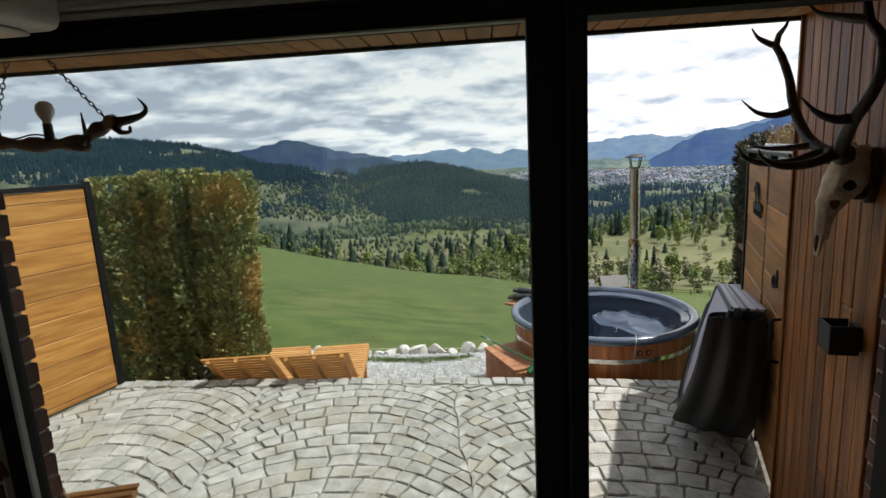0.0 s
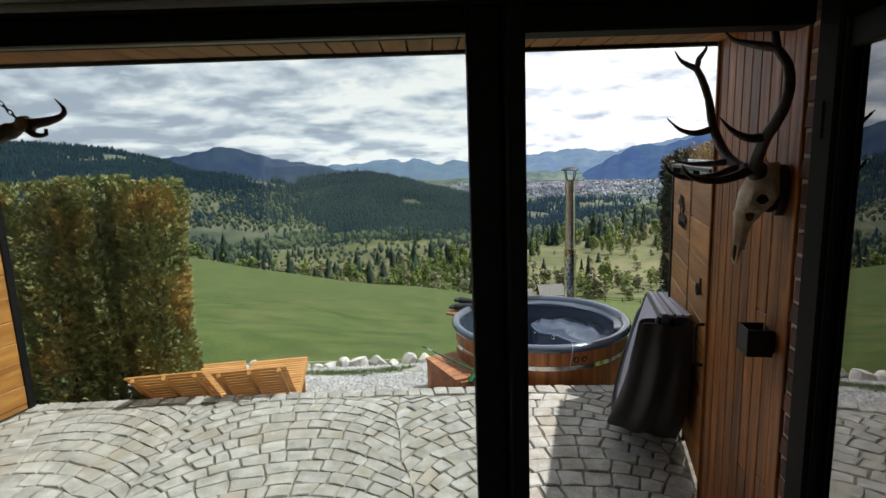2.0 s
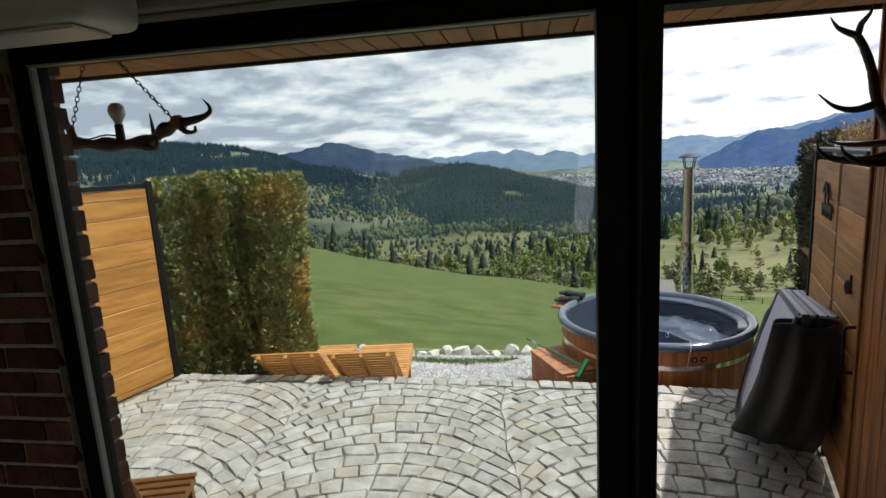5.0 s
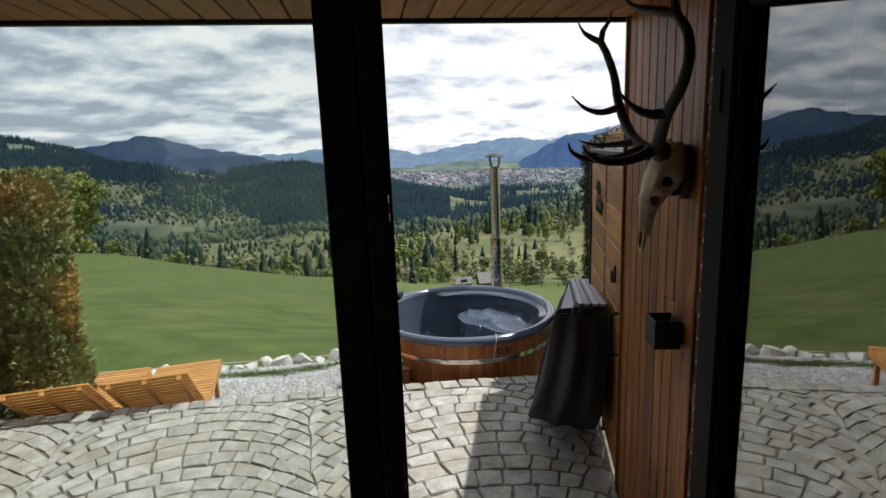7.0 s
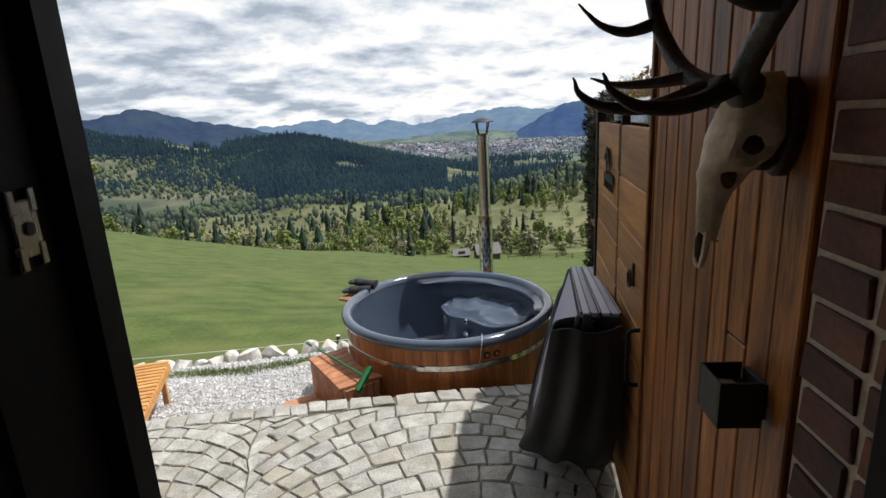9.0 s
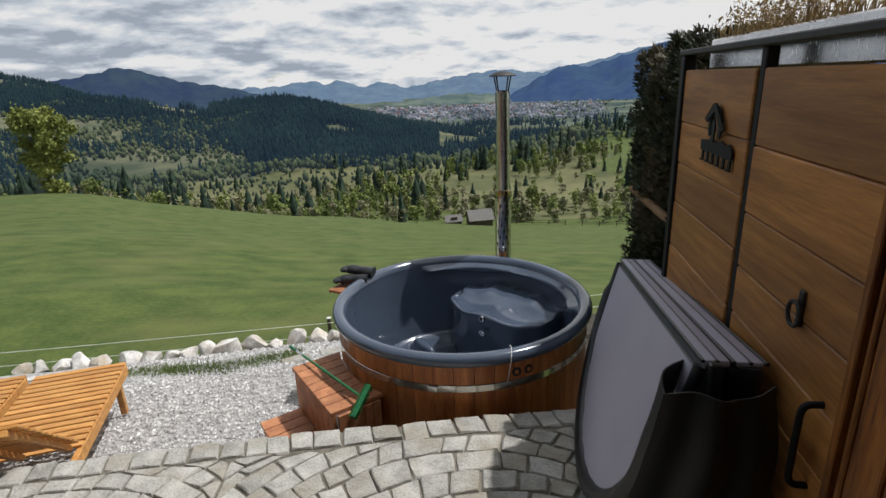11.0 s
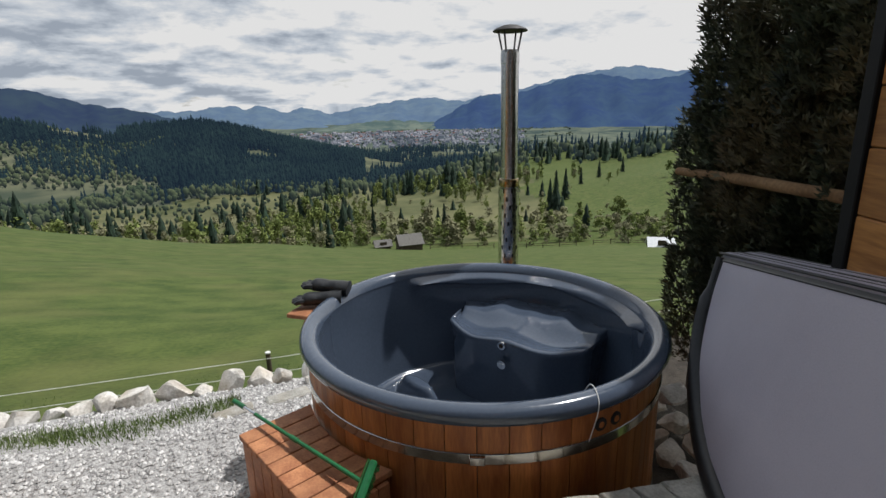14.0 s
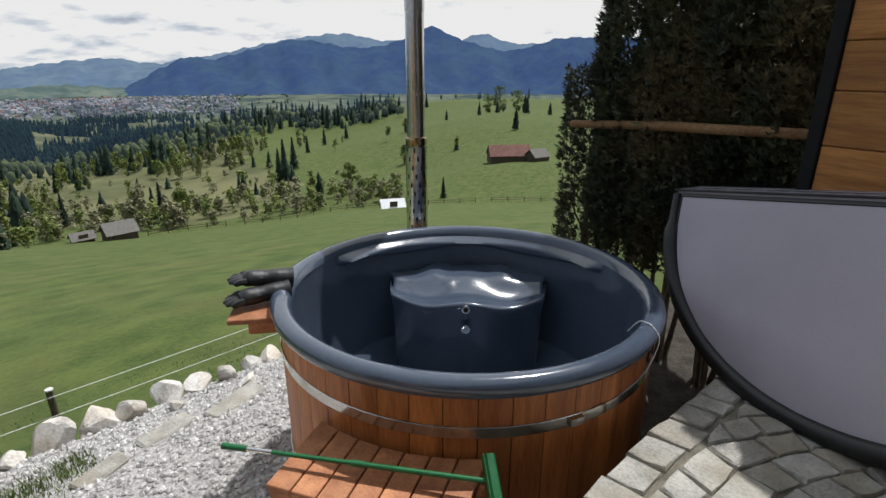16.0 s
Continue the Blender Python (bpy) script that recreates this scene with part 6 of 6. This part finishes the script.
# ---- gravel: bed sheet and loose chips ----
def bed_z(x, y):
    return near_z(x, y) + 0.012
gx, gy = np.meshgrid(np.linspace(-3.4, 4.2, 110), np.linspace(4.0, 7.5, 60), indexing="ij")
gy = gy - 0.10 * gx * np.clip((gy - 4.2) / 3.2, 0, 1)
gzv = bed_z(gx, gy) + 0.010 * wave(gx, gy, 0.25, 1.0) + 0.006 * wave(gx, gy, 0.08, 2.0) + 0.004
idx = np.arange(gx.size).reshape(gx.shape)
gf = np.stack([idx[:-1, :-1], idx[1:, :-1], idx[1:, 1:], idx[:-1, 1:]], -1).reshape(-1, 4)
gravel = structure(mesh_object("gravel_bed", np.stack([gx, gy, gzv], -1).reshape(-1, 3).tolist(), gf.tolist(), GRAVEL, True), "white crushed-stone gravel bed round the tub", "gravel")

gravel.data.materials.append(SOIL)
for p in gravel.data.polygons:
    if p.center.x > 2.06 + 0.06 * math.sin(p.center.y * 7) or (p.center.x < -2.45 and p.center.y < 6.2):
        p.material_index = 1
rng = np.random.default_rng(5)
oct_v = np.array([(1, 0, 0), (-1, 0, 0), (0, 1, 0), (0, -1, 0), (0, 0, 0.75), (0, 0, -0.5)])
oct_f = np.array([(0, 2, 4), (2, 1, 4), (1, 3, 4), (3, 0, 4), (2, 0, 5), (1, 2, 5), (3, 1, 5), (0, 3, 5)])
n = 15000
px_, py_ = rng.uniform(-2.6, 2.2, n), rng.uniform(4.35, 7.4, n)
inside = (np.hypot(px_ - TX, py_ - TY) > 0.93) & (px_ < 2.08)
grassy = (px_ < 0.3) & (py_ > 6.62 + 0.12 * np.sin(px_ * 4)) & (py_ < 7.05) & (px_ > -1.5)
px_, py_ = px_[inside & ~grassy], py_[inside & ~grassy]
V, F = [], []
for k in range(len(px_)):
    s = rng.uniform(0.008, 0.021)
    v = oct_v * rng.uniform(0.6, 1.3, (6, 3)) * s
    a = rng.uniform(0, 6.28)
    c, q = math.cos(a), math.sin(a)
    v = np.stack([v[:, 0] * c - v[:, 1] * q, v[:, 0] * q + v[:, 1] * c, v[:, 2]], 1)
    V.append(v)
    F.append(oct_f + 6 * k)
pz_ = bed_z(px_, py_) + 0.010 * wave(px_, py_, 0.25, 1.0) + 0.006 * wave(px_, py_, 0.08, 2.0) + 0.010
V = (np.array(V) + np.stack([px_, py_, pz_], 1)[:, None, :]).reshape(-1, 3)
chips = mesh_object("gravel_chips", V.tolist(), np.concatenate(F).tolist(), PEBBLE)
tagged(chips, "loose white and grey marble chips", "gravel", kind="stuff")

# ---- grass: a strip in the gravel and tufts on the bank ----
def blades(n, place, h0, h1):
    V, F = [], []
    x, y = place(n)
    z = ground_z(x, y)
    for k in range(len(x)):
        h, a, w = rng.uniform(h0, h1), rng.uniform(0, 6.28), rng.uniform(0.003, 0.007)
        dx, dy = math.cos(a) * w, math.sin(a) * w
        lean = rng.normal(0, 0.35, 2) * h
        V += [(x[k] - dx, y[k] - dy, z[k] - 0.01), (x[k] + dx, y[k] + dy, z[k] - 0.01), (x[k] + lean[0], y[k] + lean[1], z[k] + h)]
        F.append((3 * k, 3 * k + 1, 3 * k + 2))
    return V, F
def strip(n):
    x = rng.uniform(-1.6, 0.35, n)
    return x, 6.85 + 0.10 * np.sin(x * 4) + rng.normal(0, 0.11, n) - 0.06 * x
v, f = blades(5000, strip, 0.02, 0.075)
tagged(mesh_object("grass_strip", v, f, GRASS_BLADE), "ragged strip of green grass in the gravel", "grass", kind="stuff")
def bank(n):
    x = rng.uniform(-9, 6, n); y = rng.uniform(7.5, 10.5, n) - 0.1 * x
    keep = wave(x, y, 1.1, 0.5) > -0.15
    return x[keep], y[keep]
v, f = blades(9000, bank, 0.015, 0.04)
tagged(mesh_object("meadow_grass", v, f, GRASS_BLADE), "short pasture grass on the bank", "grass", kind="stuff")

# ---- electric fence on the bank ----
posts = [(-5.2, 9.7), (0.67, 9.29), (3.55, 8.85)]
wire = thing("pasture_cord_fence", pose(0.67, 9.29, gz(0.67, 9.29)), "short dark posts with white cords across the pasture", "fence")
wl_ = Vector((0.67, 9.29, gz(0.67, 9.29)))
for x, y in posts:
    b = Vector((x, y, gz(x, y))) - wl_
    st = part("stake", tube([b - Vector((0, 0, 0.1)), b + Vector((0, 0, 0.42))], [0.032, 0.030], 12), LOGS, wire, smooth=True)
    part("stake_top", tube([b + Vector((0, 0, 0.4205)), b + Vector((0, 0, 0.435))], [0.034, 0.034], 12), CORD, st, "pale cap")
for hz_ in (0.36, 0.16):
    pts = [Vector((x + 0.035, y - 0.035, gz(x, y) + hz_)) - wl_ for x, y in [(-9.5, 9.9)] + posts + [(7, 8.2)]]
    part("cord", tube(curve_points(pts, 8), [0.0045] * (8 * (len(pts) - 1) + 1), 5), CORD, wire, "thin white cord")

# ---- birch on the crest, near conifers, far buildings ----
def leaf_tree(name, x, y, h, w, material, bark, label, seed, n=2600, leaf=0.30):
    z = gz(x, y)
    t = thing(name, pose(x, y, z - 0.2), label, "tree")
    rnd = random.Random(seed)
    part("trunk", tube(curve_points([(0, 0, 0), (0.1, 0.05, h * 0.3), (-0.1, 0, h * 0.65), (0, 0, h * 0.95)], 4), [h * 0.014 * (1 - q / 14) for q in range(13)], 8), bark, t, smooth=True)
    bm = bmesh.new()
    tips = []
    for k in range(34):
        a, zz = rnd.uniform(0, 6.28), rnd.uniform(0.07, 0.92)
        reach = w * (0.35 + 0.65 * math.sin(math.pi * min(1, (1 - zz) * 1.15)) ** 0.8) * rnd.uniform(0.7, 1.05)
        p1 = Vector((reach * 0.55 * math.cos(a), reach * 0.55 * math.sin(a), zz * h + reach * 0.35))
        p2 = Vector((reach * math.cos(a), reach * math.sin(a), zz * h + reach * 0.35))
        tube([(0, 0, zz * h), p1, p2], [h * 0.005, h * 0.003, h * 0.001], 5, bm)
        tips.append((Vector((0, 0, zz * h)), p1, p2))
    part("limbs", bm, bark, t)
    bm = bmesh.new()
    for k in range(n):
        a, b, c = rnd.choice(tips)
        s = rnd.random()
        p = (a.lerp(b, s * 2) if s < 0.5 else b.lerp(c, s * 2 - 1)) if rnd.random() > 0.3 else c
        p = p + Vector((rnd.gauss(0, w * 0.11), rnd.gauss(0, w * 0.11), rnd.gauss(0, w * 0.12) - w * 0.03))
        d = Vector((rnd.gauss(0, 1), rnd.gauss(0, 1), rnd.gauss(0, 1))).normalized()
        e1 = d.orthogonal().normalized() * leaf * rnd.uniform(0.5, 1.2)
        e2 = d.cross(e1)
        bm.faces.new([bm.verts.new(q) for q in (p, p + e1 + e2 * 0.4, p + e2 - e1 * 0.2)])
    part("crown", bm, material, t)


def at(az, r):
    return math.sin(radians(az)) * r, math.cos(radians(az)) * r


x, y = at(-21.4, 80)
leaf_tree("birch", x, y, 10.0, 2.9, BIRCH_LEAF, BIRCH_BARK, "young birch in fresh yellow-green leaf on the crest", 1, 12000, 0.34)
for k, (az, r, h) in enumerate(((57, 330, 16), (58.8, 325, 13), (55.8, 340, 12), (46.8, 210, 8), (40.5, 165, 8), (24, 150, 7))):
    x, y = at(az, r)
    leaf_tree("broadleaf_tree", x, y, h, h * 0.30, BROADLEAF, BARK, "light-green broadleaf tree standing free on the pasture", 40 + k, 1500, 0.5)


def conifer(x, y, h, seed):
    z = gz(x, y)
    t = thing("spruce", pose(x, y, z - 0.2), "free-standing dark green spruce on the slope", "tree", "spruces on the slope")
    rnd = random.Random(seed)
    part("trunk", tube([(0, 0, 0), (0, 0, h * 0.9)], [h * 0.014, h * 0.004], 7), BARK, t)
    bm = bmesh.new()
    tiers = 15
    for q in range(tiers):
        zz = 0.08 + 0.90 * q / tiers
        r = h * 0.19 * (1 - zz) ** 0.85 * rnd.uniform(0.85, 1.12) + h * 0.012
        n = 11
        for k in range(n):
            a = 2 * math.pi * (k + rnd.random()) / n
            rr = r * rnd.uniform(0.7, 1.1)
            c, s = math.cos(a), math.sin(a)
            tip = Vector((rr * c, rr * s, (zz - 0.045) * h))
            mid_ = Vector((rr * 0.5 * c, rr * 0.5 * s, (zz + 0.01) * h))
            sd = Vector((-s, c, 0)) * rr * 0.26
            v = [bm.verts.new(p) for p in ((0, 0, (zz + 0.05) * h), mid_ + sd - Vector((0, 0, 0.02 * h)), tip, mid_ - sd - Vector((0, 0, 0.02 * h)), mid_ + Vector((0, 0, 0.01 * h)))]
            for f_ in ((0, 1, 4), (1, 2, 4), (2, 3, 4), (3, 0, 4)):
                bm.faces.new([v[i] for i in f_])
    part("crown", bm, SPRUCE, t)


rnd = random.Random(17)
for k, (az, r, h) in enumerate(((-12.6, 98, 4.2), (-10.2, 104, 3.0), (-20, 112, 5), (33.6, 205, 13), (34.2, 215, 15), (35.2, 230, 14), (29.5, 175, 8), (21.5, 158, 8), (22.2, 162, 9), (47.5, 128, 5.2), (50.3, 132, 5.8), (14.5, 160, 9), (10.5, 168, 9), (8.2, 165, 7), (26.8, 300, 16), (27.6, 305, 18), (43.2, 440, 17), (44.0, 445, 15), (40.9, 320, 10), (38.6, 300, 10), (36.8, 270, 9), (49.5, 430, 12))):
    x, y = at(az, r)
    conifer(x, y, h, 60 + k)


def barn(az, r, lx, ly, h, turn, roof_mat, wall_mat, label, name="barn"):
    x, y = at(az, r)
    z = gz(x, y)
    b = thing(name, pose(x, y, z - 0.4, 0, 0, turn - az), label, "barn")
    part("wall", box(-lx / 2, lx / 2, -ly / 2, ly / 2, 0, h), wall_mat, b)
    for sg in (-1, 1):
        bm = bmesh.new()
        e0, e1 = -lx / 2 - 0.35, lx / 2 + 0.35
        rise = ly * 0.42
        a = [(e0, sg * (ly / 2 + 0.5), h - 0.25), (e1, sg * (ly / 2 + 0.5), h - 0.25), (e1, 0, h + rise), (e0, 0, h + rise)]
        lo = [bm.verts.new(p) for p in a]; up = [bm.verts.new((p[0], p[1], p[2] + 0.12)) for p in a]
        bm.faces.new(lo); bm.faces.new(up[::-1])
        for q in range(4):
            bm.faces.new((lo[q], lo[(q + 1) % 4], up[(q + 1) % 4], up[q]))
        part("roof", bm, roof_mat, b)
    for sg in (-1, 1):
        bm = bmesh.new()
        vs = [bm.verts.new((sg * lx / 2, q, w)) for q, w in ((-ly / 2, h), (ly / 2, h), (0, h + ly * 0.40))]
        bm.faces.new(vs)
        part("gable", bm, wall_mat, b)
    part("door", box(-0.8, 0.8, -ly / 2 - 0.06, -ly / 2 - 0.004, 0.4, 2.2), LOGS, b)
    return b


barn(18.2, 120, 5.2, 4.2, 2.3, 14, SLATE, LOGS, "small old log barn with a grey shingle roof")
barn(15.3, 124, 3.6, 2.6, 1.3, 10, SLATE, LOGS, "low grey wooden shelter beside the barn", "shed")
barn(44.5, 112, 4.6, 3.4, 0.9, 8, SHEET, LOGS, "low shed with a bright sheet-metal roof", "shed")
barn(57.6, 178, 13, 7, 2.8, 12, RED_ROOF, LOGS, "long farmhouse with a faded red roof", "farmhouse")
barn(60.6, 176, 6, 5, 2.2, 40, SLATE, LOGS, "grey outbuilding beside the farmhouse", "outbuilding")

# pasture fence at the lower edge: rough posts and rails
rf = thing("pasture_fence", pose(0, 0, 0), "rough wooden pasture fence at the field's lower edge", "fence")
prev = None
for k in range(26):
    az = 20.5 + k * 1.75
    x, y = at(az, 122 + 3 * math.sin(k * 0.7))
    z = gz(x, y)
    part("fence_stake", tube([(x, y, z - 0.3), (x, y, z + 1.25 + 0.2 * math.sin(k * 3.1))], [0.10, 0.08], 6), LOGS, rf)
    if prev and k % 5:
        for hh in (0.5, 0.95):
            part("fence_rail", tube([(prev[0], prev[1], prev[2] + hh), (x, y, z + hh)], [0.06, 0.05], 5), LOGS, rf)
    prev = (x, y, z)

# ---- the town in the valley ----
rnd = random.Random(2)
def house_mass(name, n, roof_mat, seed, label):
    rnd = random.Random(seed)
    Vw, Fw, Vr, Fr = [], [], [], []
    for k in range(n):
        az, r = rnd.uniform(4, 31), rnd.triangular(1600, 2560, 2250)
        if az > 25 and rnd.random() < 0.5:
            continue
        x, y = at(az, r)
        z = gz(x, y) - 1
        lx, ly, h, a = rnd.uniform(7, 15), rnd.uniform(6, 10), rnd.uniform(4, 9), rnd.uniform(0, 3.14)
        if rnd.random() < 0.05:
            lx, h = lx * 2.5, h * 1.6
        c, s = math.cos(a), math.sin(a)
        P = lambda u, v, w: (x + u * c - v * s, y + u * s + v * c, z + w)
        b = len(Vw)
        Vw += [P(-lx / 2, -ly / 2, 0), P(lx / 2, -ly / 2, 0), P(lx / 2, ly / 2, 0), P(-lx / 2, ly / 2, 0), P(-lx / 2, -ly / 2, h), P(lx / 2, -ly / 2, h), P(lx / 2, ly / 2, h), P(-lx / 2, ly / 2, h)]
        Fw += [(b, b + 1, b + 5, b + 4), (b + 1, b + 2, b + 6, b + 5), (b + 2, b + 3, b + 7, b + 6), (b + 3, b, b + 4, b + 7)]
        b = len(Vr)
        Vr += [P(-lx / 2, -ly / 2, h), P(lx / 2, -ly / 2, h), P(lx / 2, ly / 2, h), P(-lx / 2, ly / 2, h), P(-lx / 2, 0, h + ly * 0.4), P(lx / 2, 0, h + ly * 0.4)]
        Fr += [(b, b + 1, b + 5, b + 4), (b + 2, b + 3, b + 4, b + 5), (b + 1, b + 2, b + 5), (b + 3, b, b + 4)]
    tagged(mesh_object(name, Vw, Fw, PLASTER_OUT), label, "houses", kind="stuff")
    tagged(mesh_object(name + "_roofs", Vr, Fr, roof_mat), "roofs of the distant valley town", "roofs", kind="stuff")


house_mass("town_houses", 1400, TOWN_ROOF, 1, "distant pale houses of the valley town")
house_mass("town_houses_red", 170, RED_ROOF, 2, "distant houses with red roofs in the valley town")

# ---- bricks ----
def brick_mesh(w, d, h, seed):
    """A clinker brick with worn corners."""
    rnd = random.Random(seed)
    bm = box(-w / 2, w / 2, -d / 2, d / 2, -h / 2, h / 2, 0.003)
    for v in bm.verts:
        v.co += Vector((rnd.gauss(0, 0.0010), rnd.gauss(0, 0.0015), rnd.gauss(0, 0.0010)))
    me = bpy.data.meshes.new("brick")
    bm.to_mesh(me); bm.free()
    me.materials.append(BRICK)
    return me


full = [brick_mesh(0.190, 0.03, 0.071, q) for q in range(4)]
half = [brick_mesh(0.090, 0.03, 0.071, 10 + q) for q in range(3)]
quoin = [brick_mesh(0.145, 0.03, 0.071, 20 + q) for q in range(3)]
def lay(meshes, m, parent, k):
    ob = new("brick", meshes[k % len(meshes)])
    ob.parent = parent
    ob.matrix_parent_inverse = parent.matrix_world.inverted()
    ob.matrix_world = m
for row in range(46):
    z = -0.06 + row * 0.0855
    if z > 2.47:
        break
    # strip on the side wall between door frame and cladding
    lay(quoin, CLADW @ pose((0.336 if row % 2 else 0.326), -0.020, z), wall_right, row)
    lay(quoin, CLADW @ pose(0.170 + (0.0 if row % 2 else -0.01), -0.020, z), wall_right, row + 1)
    # reveal and inner face beside the glazing
    if z > 0.1:
        lay(half, FACADE @ pose(-1.699, 0.122, z, 0, 0, 90), wall_left, row)
        off = 0.0 if row % 2 else 0.10
        for c in range(3):
            lay(full, FACADE @ pose(-1.80 - off - c * 0.20 + 0.005, -0.013, z), wall_left, row + c)
        if row % 2 == 0:
            lay(half, FACADE @ pose(-1.755 + 0.005, -0.013, z), wall_left, row)
    for c in range(2):
        lay(full, FACADE @ pose(-1.80 - (0 if row % 2 else 0.1) - c * 0.20, 0.17, z), wall_left, row + c)

# ---- granite setts ----
bm = bmesh.new()
EDGE = lambda x: 4.50 - 0.108 * (x + 0.5) - 0.018 * (x + 0.5) ** 2 * (1 if x > 0 else 0.2)
outline = [(-4.6, 1.45), (2.75, 1.45)] + [(x, EDGE(x) - 0.02) for x in np.linspace(2.45, -3.2, 16)]
lo = [bm.verts.new((x, y, -0.66)) for x, y in outline]
up = [bm.verts.new((x, y, -0.014)) for x, y in outline]
bm.faces.new(up)
for q in range(len(outline)):
    j = (q + 1) % len(outline)
    bm.faces.new((lo[q], lo[j], up[j], up[q]))
bmesh.ops.recalc_face_normals(bm, faces=bm.faces)
paving = structure(part("pavement", bm, JOINT, None), "terrace paved with grey granite setts in arcs", "paving")


def sett_solid(corners, rnd):
    """A split granite sett on a four-sided outline: worn, uneven top over a straight body. Centre, verts, faces."""
    cx_, cy_ = sum(p[0] for p in corners) / 4, sum(p[1] for p in corners) / 4
    loc = [(x - cx_, y - cy_) for x, y in corners]
    ring_ = []
    for q in range(4):
        a, b = loc[q], loc[(q + 1) % 4]
        ring_ += [a, ((a[0] + b[0]) / 2 + rnd.uniform(-0.005, 0.005), (a[1] + b[1]) / 2 + rnd.uniform(-0.005, 0.005))]
    tx, ty, lift_ = rnd.gauss(0, 0.018), rnd.gauss(0, 0.018), rnd.uniform(-0.003, 0.003)
    v = []
    for s, z in ((0.99, -0.06), (1.0, -0.012), (0.975, -0.003), (0.90, 0.001)):
        for k, (x, y) in enumerate(ring_):
            q = s * (0.975 if k % 2 == 0 and z > -0.01 else 1.0)
            v.append((x * q, y * q, z + lift_ + (tx * x + ty * y if z > -0.03 else 0) + (rnd.uniform(-0.004, 0.004) if z > -0.01 else 0)))
    v.append((rnd.uniform(-0.02, 0.02), rnd.uniform(-0.02, 0.02), lift_ + rnd.uniform(0.0, 0.005)))
    f = []
    for lv in (0, 8, 16):
        f += [(lv + q, lv + (q + 1) % 8, lv + 8 + (q + 1) % 8, lv + 8 + q) for q in range(8)]
    f += [(24 + q, 24 + (q + 1) % 8, 32) for q in range(8)]
    return (cx_, cy_), v, f


def worn(x, y):
    """The same small wander for every sett that meets at a point."""
    d = noise.noise_vector(Vector((x * 6.3, y * 6.3, 0.7)))
    e_ = noise.noise_vector(Vector((x * 1.4, y * 1.4, 4.2)))
    return x + 0.034 * d.x + 0.07 * e_.x, y + 0.030 * d.y + 0.05 * e_.y


def outline_of(points, joint, rnd):
    cx_, cy_ = sum(p[0] for p in points) / 4, sum(p[1] for p in points) / 4
    out_ = []
    for x, y in points:
        d = math.hypot(x - cx_, y - cy_)
        k = max(0.5, 1 - (joint + rnd.uniform(-0.0015, 0.0045)) * 1.4 / max(d, 0.02))
        out_.append((cx_ + (x - cx_) * k, cy_ + (y - cy_) * k))
    return out_


rnd = random.Random(12)
layout = []
# edge course along the drop
x = -3.12
while x < 2.42:
    w = rnd.uniform(0.105, 0.165)
    d0 = rnd.uniform(0.135, 0.165)
    quad = [(x, EDGE(x) - d0), (x + w, EDGE(x + w) - d0), (x + w + rnd.uniform(-0.01, 0.01), EDGE(x + w) + rnd.uniform(-0.012, 0.01)), (x + rnd.uniform(-0.01, 0.01), EDGE(x) + rnd.uniform(-0.012, 0.01))]
    layout.append(outline_of(quad, 0.004, rnd))
    x += w
# arcs: segments bowed away from the house, cross joints square to the arc
SEG, RAD, PITCH = 1.75, 1.10, 0.142
HALF = math.asin(SEG / 2 / RAD)


def fence_x(y):
    return -3.11 + (y - 4.71) * 0.3979 + 0.03


def wall_x(y):
    return 1.2 + (y - 1.34) * 0.4239 - 0.02


for col in range(-3, 4):
    xc = -0.80 + col * SEG
    for row in range(34):
        y0 = 0.2 + row * PITCH
        cutsv = [-HALF]
        while cutsv[-1] < HALF - 0.02:
            step_ = rnd.uniform(0.105, 0.205) / RAD
            cutsv.append(HALF if cutsv[-1] + step_ > HALF - 0.07 else cutsv[-1] + step_)
        for a0, a1 in zip(cutsv, cutsv[1:]):
            quad = []
            for a, up_ in ((a0, 0), (a1, 0), (a1, 1), (a0, 1)):
                if up_:
                    sa = math.sin(a) * (1 + PITCH * math.cos(a) / RAD)
                    a = math.asin(max(-math.sin(HALF), min(math.sin(HALF), sa)))
                quad.append(worn(xc + RAD * math.sin(a), y0 + PITCH * up_ + RAD * math.cos(a)))
            quad = [(max(fence_x(y) + 0.03, min(wall_x(y) + 0.02, x)), max(1.55, min(y, EDGE(x) - 0.158))) for x, y in quad]
            size_ = abs(sum(p[0] * q[1] - q[0] * p[1] for p, q in zip(quad, quad[1:] + quad[:1]))) / 2
            spans = (math.dist(quad[0], quad[3]), math.dist(quad[1], quad[2]))
            if size_ > 0.0042 and max(spans) > 0.05:
                layout.append(outline_of(quad, 0.0032, rnd))
near = [k for k, q in enumerate(layout) if q[0][1] > 3.1 - 0.1 * q[0][0] and q[0][0] > -0.95]
near = set(sorted(near, key=lambda k: -layout[k][0][1])[:300])
rest_v, rest_f = [], []
for k, q in enumerate(layout):
    (cx_, cy_), v, f = sett_solid(q, rnd)
    if k in near:
        me = bpy.data.meshes.new("sett")
        me.from_pydata(v, [], f)
        me.materials.append(SETT)
        ob = new("sett", me)
        ob.parent = paving
        ob.matrix_world = pose(cx_, cy_, 0.0)
    else:
        b = len(rest_v)
        rest_v += [(x + cx_, y + cy_, z) for x, y, z in v]
        rest_f += [tuple(i + b for i in g) for g in f]
rest = mesh_object("sett_field", rest_v, rest_f, SETT_STUFF)
rest.parent = paving
rest["kind"] = "stuff"
